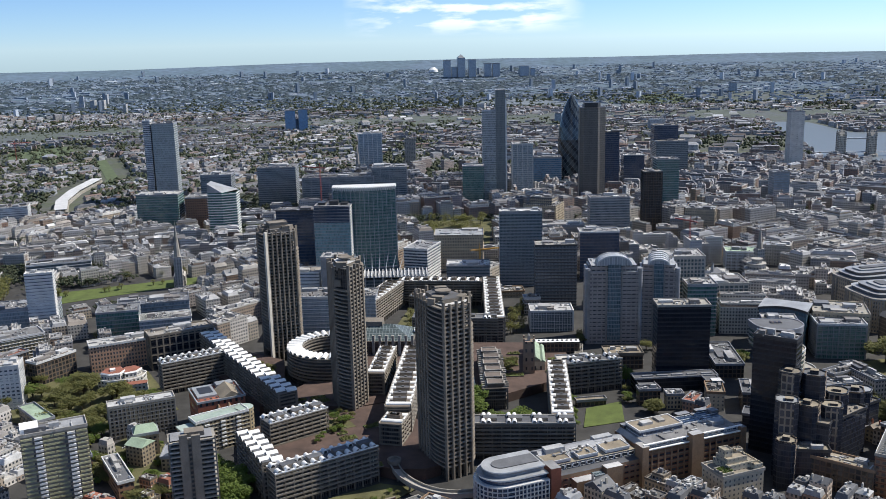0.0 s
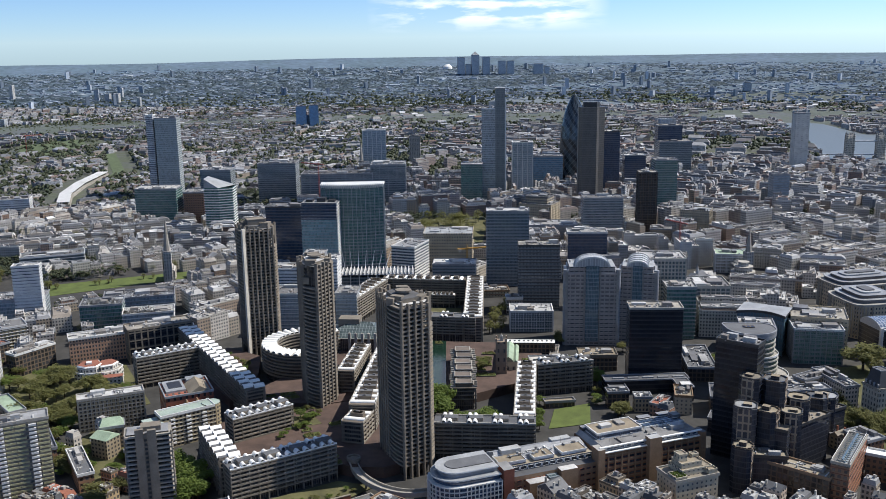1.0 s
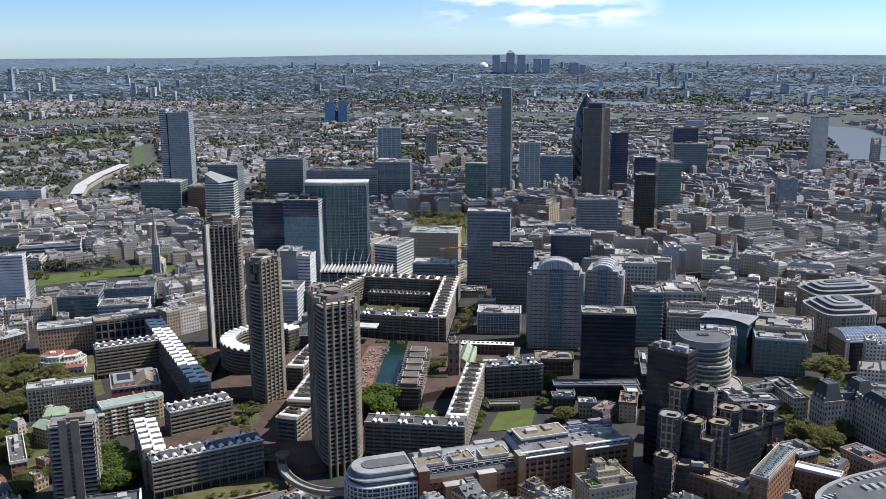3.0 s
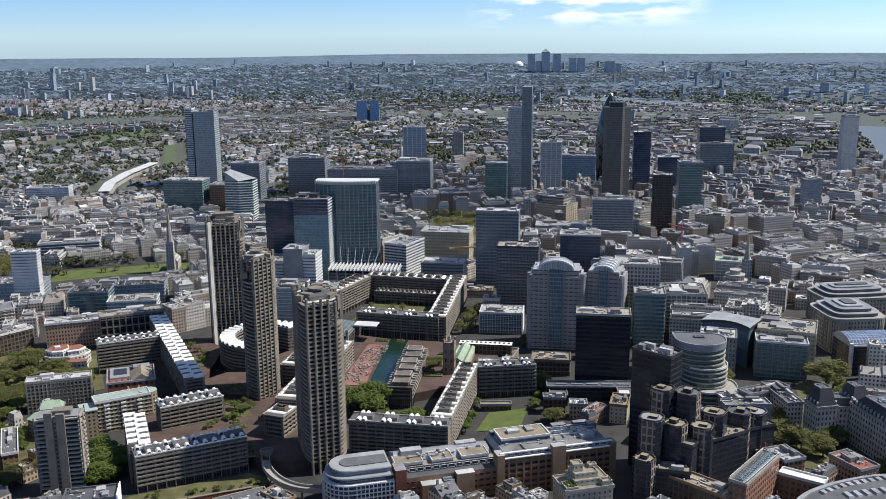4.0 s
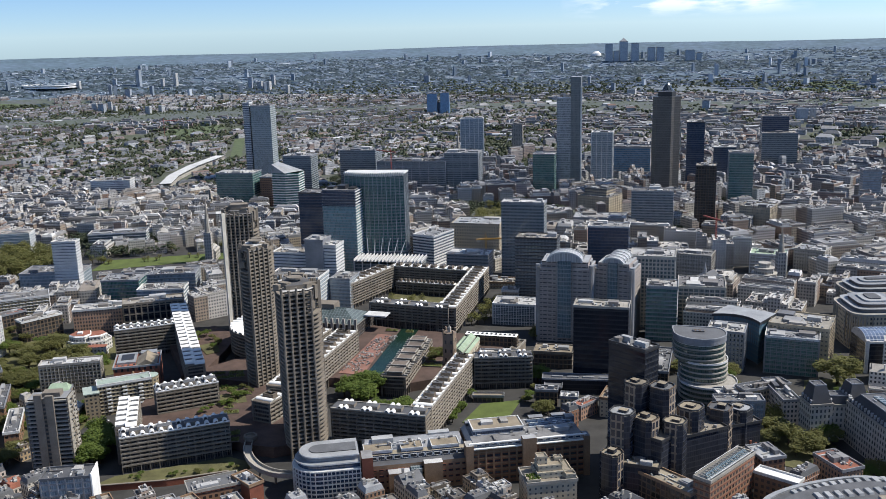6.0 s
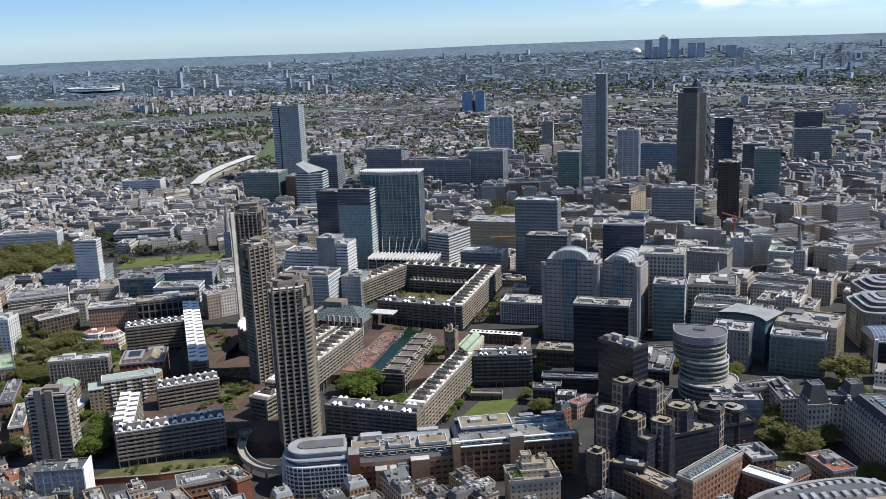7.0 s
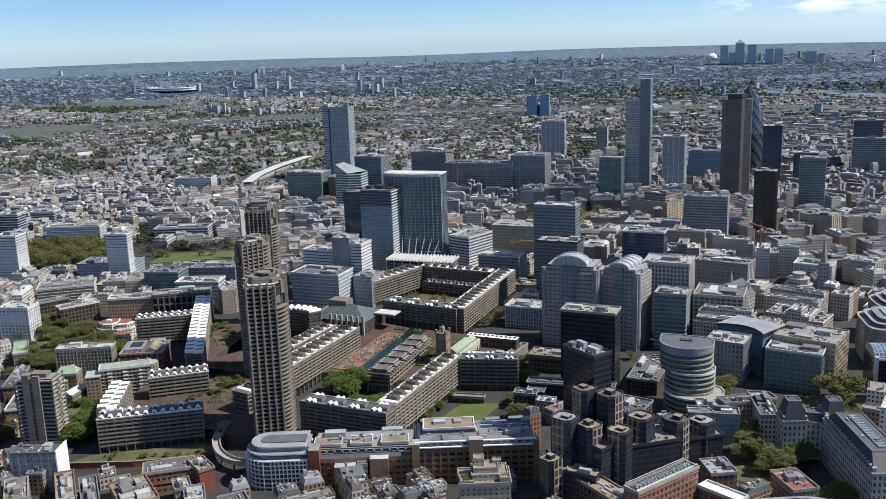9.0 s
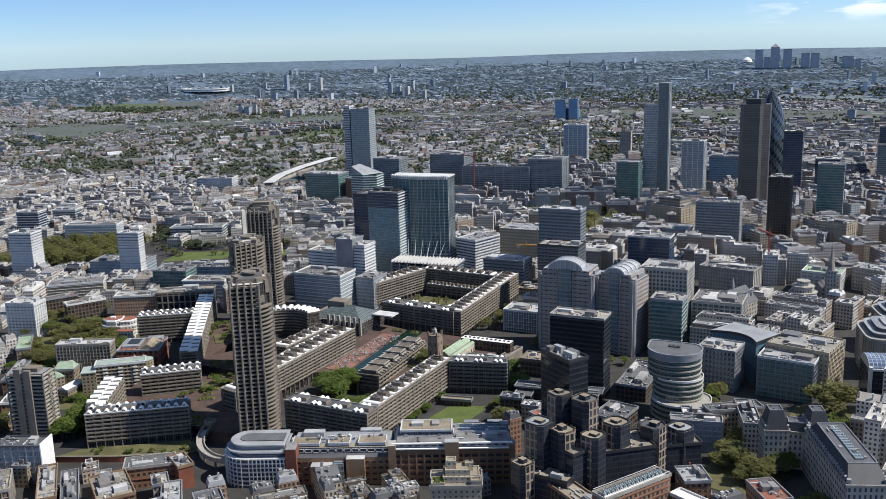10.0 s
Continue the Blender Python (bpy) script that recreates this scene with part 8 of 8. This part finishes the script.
tagged(new("suburbs", near_q.mesh("suburbs", [HAZED_WALL, PART_HAZED_ROOFS])), "far suburbs of small brown and grey roofs, blued as haze", "buildings", kind="stuff")
tagged(new("outskirts", far_q.mesh("outskirts", [HAZED_WALL, HAZED_ROOFS])), "haze-tinted pale outskirts thinning to the skyline", "buildings", kind="stuff")


# ---- trees ----
def clump(q, r, x, y, z, size, mi=0):
    """One leafy clump: a crumpled octahedron."""
    p = [(x + dx * size * r.uniform(0.6, 1.2), y + dy * size * r.uniform(0.6, 1.2), z + dz * size * r.uniform(0.5, 1.0)) for dx, dy, dz in ((1, 0, 0), (0, 1, 0), (-1, 0, 0), (0, -1, 0), (0, 0, 1), (0, 0, -1))]
    b = len(q.v)
    q.v.extend(p)
    for f in ((0, 1, 4), (1, 2, 4), (2, 3, 4), (3, 0, 4), (1, 0, 5), (2, 1, 5), (3, 2, 5), (0, 3, 5)):
        q.f.append(tuple(b + i for i in f))
        q.uv.extend([(0, 0)] * 3)
        q.m.append(mi)


def spray(q, r, x, y, z, size):
    """A thin bent spray of leaves, tilted at random."""
    turn = Matrix.Rotation(r.uniform(0, 6.28), 3, "Z") @ Matrix.Rotation(r.uniform(-0.9, 0.9), 3, "X")
    b = len(q.v)
    for dx, dy, dz in ((-1, 0, -0.15), (0, -0.7, 0.1), (1, 0, -0.2), (0, 0.7, 0.1)):
        v = turn @ Vector((dx, dy, dz)) * size * r.uniform(0.7, 1.2)
        q.v.append((x + v.x, y + v.y, z + v.z))
    for f in ((0, 1, 3), (1, 2, 3)):
        q.f.append(tuple(b + i for i in f))
        q.uv.extend([(0, 0)] * 3)
        q.m.append(0)


def tree_meshes(seed, leaf):
    """A trunk with limbs, and a crown of many small leaf clumps; 10 m tall before scaling."""
    r = random.Random(seed)
    wood = Geo()
    wood.prism(oval(0.32, 0.32, 7), 0, 4.5, 0, 0, True, False, 0.6)
    tips = []
    for i in range(6):
        a = 2 * math.pi * i / 6 + r.uniform(-0.4, 0.4)
        l, z = r.uniform(2.0, 3.4), r.uniform(5.0, 7.5)
        tip = (l * math.cos(a), l * math.sin(a), z)
        tips.append(tip)
        b = len(wood.v)
        wood.v.extend([(0.16, 0, 3.2), (-0.08, 0.14, 3.2), (-0.08, -0.14, 3.2), tip])
        for f in ((0, 1, 3), (1, 2, 3), (2, 0, 3)):
            wood.f.append(tuple(b + n for n in f))
            wood.uv.extend([(0, 0)] * 3)
            wood.m.append(0)
    crown = Geo()
    lobes = [(0, 0, 7.4, 2.4)] + [(t[0], t[1], t[2], r.uniform(1.3, 2.0)) for t in tips]
    for lx, ly, lz, lr in lobes:
        for _ in range(190):
            v = Vector((r.gauss(0, 1), r.gauss(0, 1), r.gauss(0, 0.8))).normalized() * lr * r.uniform(0.45, 1.1)
            spray(crown, r, lx + v.x, ly + v.y, lz + v.z, r.uniform(0.24, 0.46))
    leaves = crown.mesh("crown", [leaf])
    return wood.mesh("trunk", [BARK]), leaves


TREES = [tree_meshes(i, LEAF if i < 3 else LEAF_OLIVE) for i in range(6)]


FAR_GROVE = Geo()


def plant_tree(x, y, h, pick, z=0.0):
    if y > 880:
        # far groves, past the ones that can be told apart
        FAR_GROVE.prism(oval(0.4, 0.4, 5, x, y), z, z + h * 0.6, 1, 1)
        for _ in range(230):
            v = Vector((rnd.gauss(0, 1), rnd.gauss(0, 1), rnd.gauss(0, 0.8))).normalized() * h * 0.34 * rnd.uniform(0.5, 1.1)
            spray(FAR_GROVE, rnd, x + v.x, y + v.y, z + h * 0.66 + v.z, h * rnd.uniform(0.04, 0.075))
        return
    t = thing("tree", x, y, rnd.uniform(0, 6.28), "leafy green spring tree" if pick < 3 else "olive-brown budding plane tree", "tree", "trees", z)
    t.scale = (h / 10 * rnd.uniform(1.15, 1.55),) * 2 + (h / 10,)
    wood, crown = TREES[pick]
    part("trunk", wood, None, t)
    part("crown", crown, None, t)


def grove(cx, cy, w, d, n, h0, h1, picks, yaw=0.0, z=0.0):
    c, s = math.cos(yaw), math.sin(yaw)
    for _ in range(n):
        a, b = rnd.uniform(-0.5, 0.5) * w, rnd.uniform(-0.5, 0.5) * d
        plant_tree(cx + a * c - b * s, cy + a * s + b * c, rnd.uniform(h0, h1), rnd.choice(picks), z)


grove(-40, 690, 26, 34, 12, 15, 21, (0, 1, 2), 0, 1)
grove(-2, 662, 30, 22, 10, 12, 17, (0, 1, 2), 0, 1)
for x, y, h, pick in ((283, 720, 18, 4), (276, 714, 14, 3), (279, 694, 17, 3), (286, 684, 18, 5), (276, 682, 14, 4), (294, 676, 17, 3), (301, 668, 15, 5), (290, 666, 13, 4), (309, 698, 16, 1), (314, 689, 14, 3), (304, 686, 13, 4), (338, 648, 13, 3), (331, 640, 12, 0), (343, 641, 12, 4), (330, 812, 27, 3), (334, 804, 21, 4)):
    plant_tree(x, y, h, pick)
grove(-322, 640, 50, 36, 14, 8, 13, (0, 3, 4))
grove(-440, 760, 60, 90, 18, 9, 14, (3, 4, 5))
grove(-400, 850, 20, 90, 8, 8, 12, (3, 5), 0.5)
grove(-108, 540, 80, 10, 14, 2, 4, (0, 1, 3), 0.5, 1.2)
grove(-130, 625, 24, 40, 8, 3, 5, (0, 1), 0, 8)
grove(-140, 665, 40, 30, 8, 3, 5, (0, 1, 3), 0, 8)
grove(-218, 764, 30, 22, 7, 5, 8, (0, 1, 3), 0.6, 8)
grove(-236, 785, 24, 20, 5, 5, 8, (0, 3, 4), 0.6, 8)
grove(68, 884, 6, 34, 5, 7, 10, (0, 1, 3))
grove(150, 850, 60, 10, 6, 8, 12, (0, 3))
grove(205, 826, 10, 30, 4, 8, 12, (0, 1, 3))
grove(74, 800, 8, 20, 4, 7, 10, (0, 1, 3))
grove(246, 800, 8, 40, 5, 8, 13, (0, 3))
grove(338, 770, 20, 40, 7, 10, 15, (3, 4, 0))
grove(0, 775, 14, 30, 6, 6, 9, (0, 1, 3), 0, 8)
grove(92, 764, 10, 12, 4, 12, 15, (0, 3, 1))
grove(104, 748, 6, 8, 2, 7, 9, (0, 3))
grove(3, 930, 10, 90, 9, 9, 13, (0, 3, 4))
grove(-350, 700, 120, 80, 34, 12, 18, (0, 3, 4, 5), -0.5)
grove(-335, 660, 40, 40, 14, 10, 15, (3, 4, 5))
grove(-189, 562, 58, 11, 22, 12, 18, (0, 1, 2), -1.05)
grove(-235, 530, 24, 26, 12, 10, 15, (3, 4, 5))
grove(-224, 556, 20, 14, 6, 9, 13, (0, 3, 4))
grove(-286, 590, 30, 30, 9, 7, 11, (0, 3, 4))
grove(-258, 600, 60, 70, 30, 4, 9, (0, 1, 3, 4))
grove(-665, 985, 165, 140, 150, 18, 25, (3, 4, 5), 0.4)
grove(-85, 1395, 90, 180, 30, 16, 22, (3, 4, 5))
grove(46, 690, 4, 60, 8, 5, 8, (0, 1, 2))
grove(112, 698, 14, 9, 5, 10, 13, (3, 4))
grove(93, 730, 5, 26, 5, 5, 8, (0, 3))
grove(12, 960, 16, 110, 12, 9, 14, (0, 3, 4))
grove(-80, 935, 64, 70, 22, 8, 13, (0, 1, 2, 3), 0, 1)
grove(-130, 655, 14, 20, 3, 6, 8, (0, 1), 0, 8)
grove(-420, 1150, 70, 30, 8, 9, 14, (0, 3))
grove(-551, 1048, 40, 10, 6, 9, 13, (3, 4))
grove(-505, 1125, 50, 12, 8, 10, 14, (0, 3, 4))
grove(-638, 1346, 50, 30, 8, 10, 14, (3, 4))
grove(-525, 1231, 30, 20, 5, 10, 14, (0, 3))
grove(-962, 1540, 90, 40, 10, 10, 15, (3, 4))
grove(-777, 1115, 40, 30, 8, 10, 15, (3, 4))
grove(-470, 1080, 150, 8, 8, 6, 9, (0, 1, 2), 0.5)

grove_mesh = FAR_GROVE.mesh("far_groves", [LEAF_OLIVE, BARK])
tagged(new("far_groves", grove_mesh), "olive spring trees of far city gardens", "trees", kind="stuff")

# ---- parked vehicles ----
CARPAINT = plain("car_paint", [(0.55, 0.56, 0.57), (0.03, 0.03, 0.035), (0.75, 0.75, 0.75), (0.12, 0.13, 0.15), (0.30, 0.04, 0.03), (0.05, 0.08, 0.2), (0.35, 0.36, 0.37), (0.7, 0.7, 0.68)], 0.3, grain=0.02, stain=0.05)
RUBBER = plain("tyre_rubber", [(0.02, 0.02, 0.02)], 0.9)
q = Geo()
q.box(0, 0, 4.4, 1.8, 0.35, 0.95, 0, 0, 0, True)
q.box(0.1, 0, 4.0, 1.7, 0.95, 1.0, 0, 0, 0)
BODY = q.mesh("body", [CARPAINT])
q = Geo()
q.box(-0.2, 0, 2.5, 1.6, 1.0, 1.5, 0, 0, 1, False, 0.78)
CABIN = q.mesh("cabin", [BLACK, CARPAINT])
q = Geo()
for i in range(10):
    a0, a1 = 2 * math.pi * i / 10, 2 * math.pi * (i + 1) / 10
    q.face([(0.33 * math.cos(a), e, 0.33 + 0.33 * math.sin(a)) for a, e in ((a0, -0.1), (a1, -0.1), (a1, 0.1), (a0, 0.1))])
for e in (-0.1, 0.1):
    q.face([(0.33 * math.cos(2 * math.pi * i / 10), e, 0.33 + 0.33 * math.sin(2 * math.pi * i / 10)) for i in range(10)])
WHEEL = q.mesh("wheel", [RUBBER])
for x0, y0, yaw, n, gap in ((-150, 500, 22, 4, 9), (-238, 560, 125, 5, 6.5), (-292, 622, 30, 5, 6.5), (-215, 606, 40, 4, 7), (62, 600, 8, 5, 10), (150, 650, -30, 4, 8), (225, 690, 14, 4, 8), (310, 740, 90, 5, 7), (-180, 505, 24, 4, 8)):
    a = radians(yaw)
    for i in range((n + 1) // 2):
        s = (i - n / 4) * gap * 1.6 + rnd.uniform(-1, 1)
        car = thing("car", x0 + s * math.cos(a), y0 + s * math.sin(a), a, "small car parked at the kerb", "car", "parked cars", 0.02)
        part("body", BODY, None, car)
        part("cabin", CABIN, None, car)
        for wx in (-1.35, 1.35):
            for wy in (-0.82, 0.82):
                put("wheel", WHEEL, car, wx, wy)

# town trees, joined
q = Geo()
r = random.Random(21)
count = 0
while count < 52000:
    a = radians(r.uniform(-58, 27))
    D = 1150 * (3.6 ** r.random())
    x, y = HUB[0] + D * math.sin(a), HUB[1] + D * math.cos(a)
    count += 1
    home = seeds[nearest(x, y)] if D > 1700 else None
    green = home and home[0] < -300 and home[4] < 0.09 and r.random() < 0.5
    if not green and noise.noise(Vector((x * 0.0045, y * 0.0045, 2.0))) + 0.5 * noise.noise(Vector((x * 0.02, y * 0.02, 7.0))) < (0.3 if y < 1600 else -0.3 if x < -200 else 0.12) or is_taken(x, y) or inside(x, y, RIVER):
        continue
    X, Y, Z, s = far(x, y)
    if D < 1900:
        for _ in range(9):
            clump(q, r, X + r.gauss(0, 3), Y + r.gauss(0, 3), Z + r.uniform(4, 11), r.uniform(1.4, 2.6))
        continue
    clump(q, r, X, Y, Z + r.uniform(7, 12), r.uniform(3.8, 7.0))
for px, py, rx, ry, n in ((-1310, 2540, 80, 170, 60), (-2300, 2440, 280, 100, 150), (-2880, 3300, 350, 150, 190), (600, 4480, 150, 200, 60)):
    for _ in range(n):
        X, Y, Z, s = far(px + r.uniform(-rx, rx), py + r.uniform(-ry, ry))
        for _ in range(3):
            clump(q, r, X + r.uniform(-6, 6), Y + r.uniform(-6, 6), Z + r.uniform(4, 9), r.uniform(3, 5.5))
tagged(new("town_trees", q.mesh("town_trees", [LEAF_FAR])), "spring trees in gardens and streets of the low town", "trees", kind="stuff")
near_q, far_q = Geo(), Geo()


def belt(q, r, x, y, z, w, h):
    """A low wide crumpled tree belt."""
    a = r.uniform(-0.5, 0.5)
    c, n = math.cos(a), math.sin(a)
    b = len(q.v)
    for dx, dy, dz in ((1, 0, 0), (0, 1, 0), (-1, 0, 0), (0, -1, 0), (0, 0, 1)):
        px, py = dx * w * r.uniform(0.6, 1.3), dy * w * r.uniform(0.3, 0.6)
        q.v.append((x + px * c - py * n, y + px * n + py * c, z + dz * h * r.uniform(0.6, 1.1)))
    for f in ((0, 1, 4), (1, 2, 4), (2, 3, 4), (3, 0, 4)):
        q.f.append(tuple(b + i for i in f))
        q.uv.extend([(0, 0)] * 3)
        q.m.append(0)


for _ in range(19000):
    a = radians(r.uniform(-58, 27))
    D = 3500 * (9800 / 3500) ** r.random()
    x, y = HUB[0] + D * math.sin(a), HUB[1] + D * math.cos(a)
    if noise.noise(Vector((x * 0.0012, y * 0.0012, 5.0))) + 0.6 * noise.noise(Vector((x * 0.005, y * 0.005, 9.0))) < (-0.3 if x < 0 else -0.05) or inside(x, y, RIVER):
        continue
    X, Y, Z, s = far(x, y)
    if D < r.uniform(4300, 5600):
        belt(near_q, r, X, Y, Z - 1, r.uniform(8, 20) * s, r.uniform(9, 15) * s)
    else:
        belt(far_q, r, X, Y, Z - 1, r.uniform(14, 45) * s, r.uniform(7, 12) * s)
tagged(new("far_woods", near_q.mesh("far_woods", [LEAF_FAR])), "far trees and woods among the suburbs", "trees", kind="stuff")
tagged(new("skyline_woods", far_q.mesh("skyline_woods", [LEAF_HAZE])), "far woods in haze-tinted blue-green towards the skyline", "trees", kind="stuff")

# the whole place to its true size
for ob in list(scene.objects):
    if ob.parent is None and ob.type not in ("CAMERA", "LIGHT"):
        ob.matrix_basis = Matrix.Scale(SIZE, 4) @ ob.matrix_basis
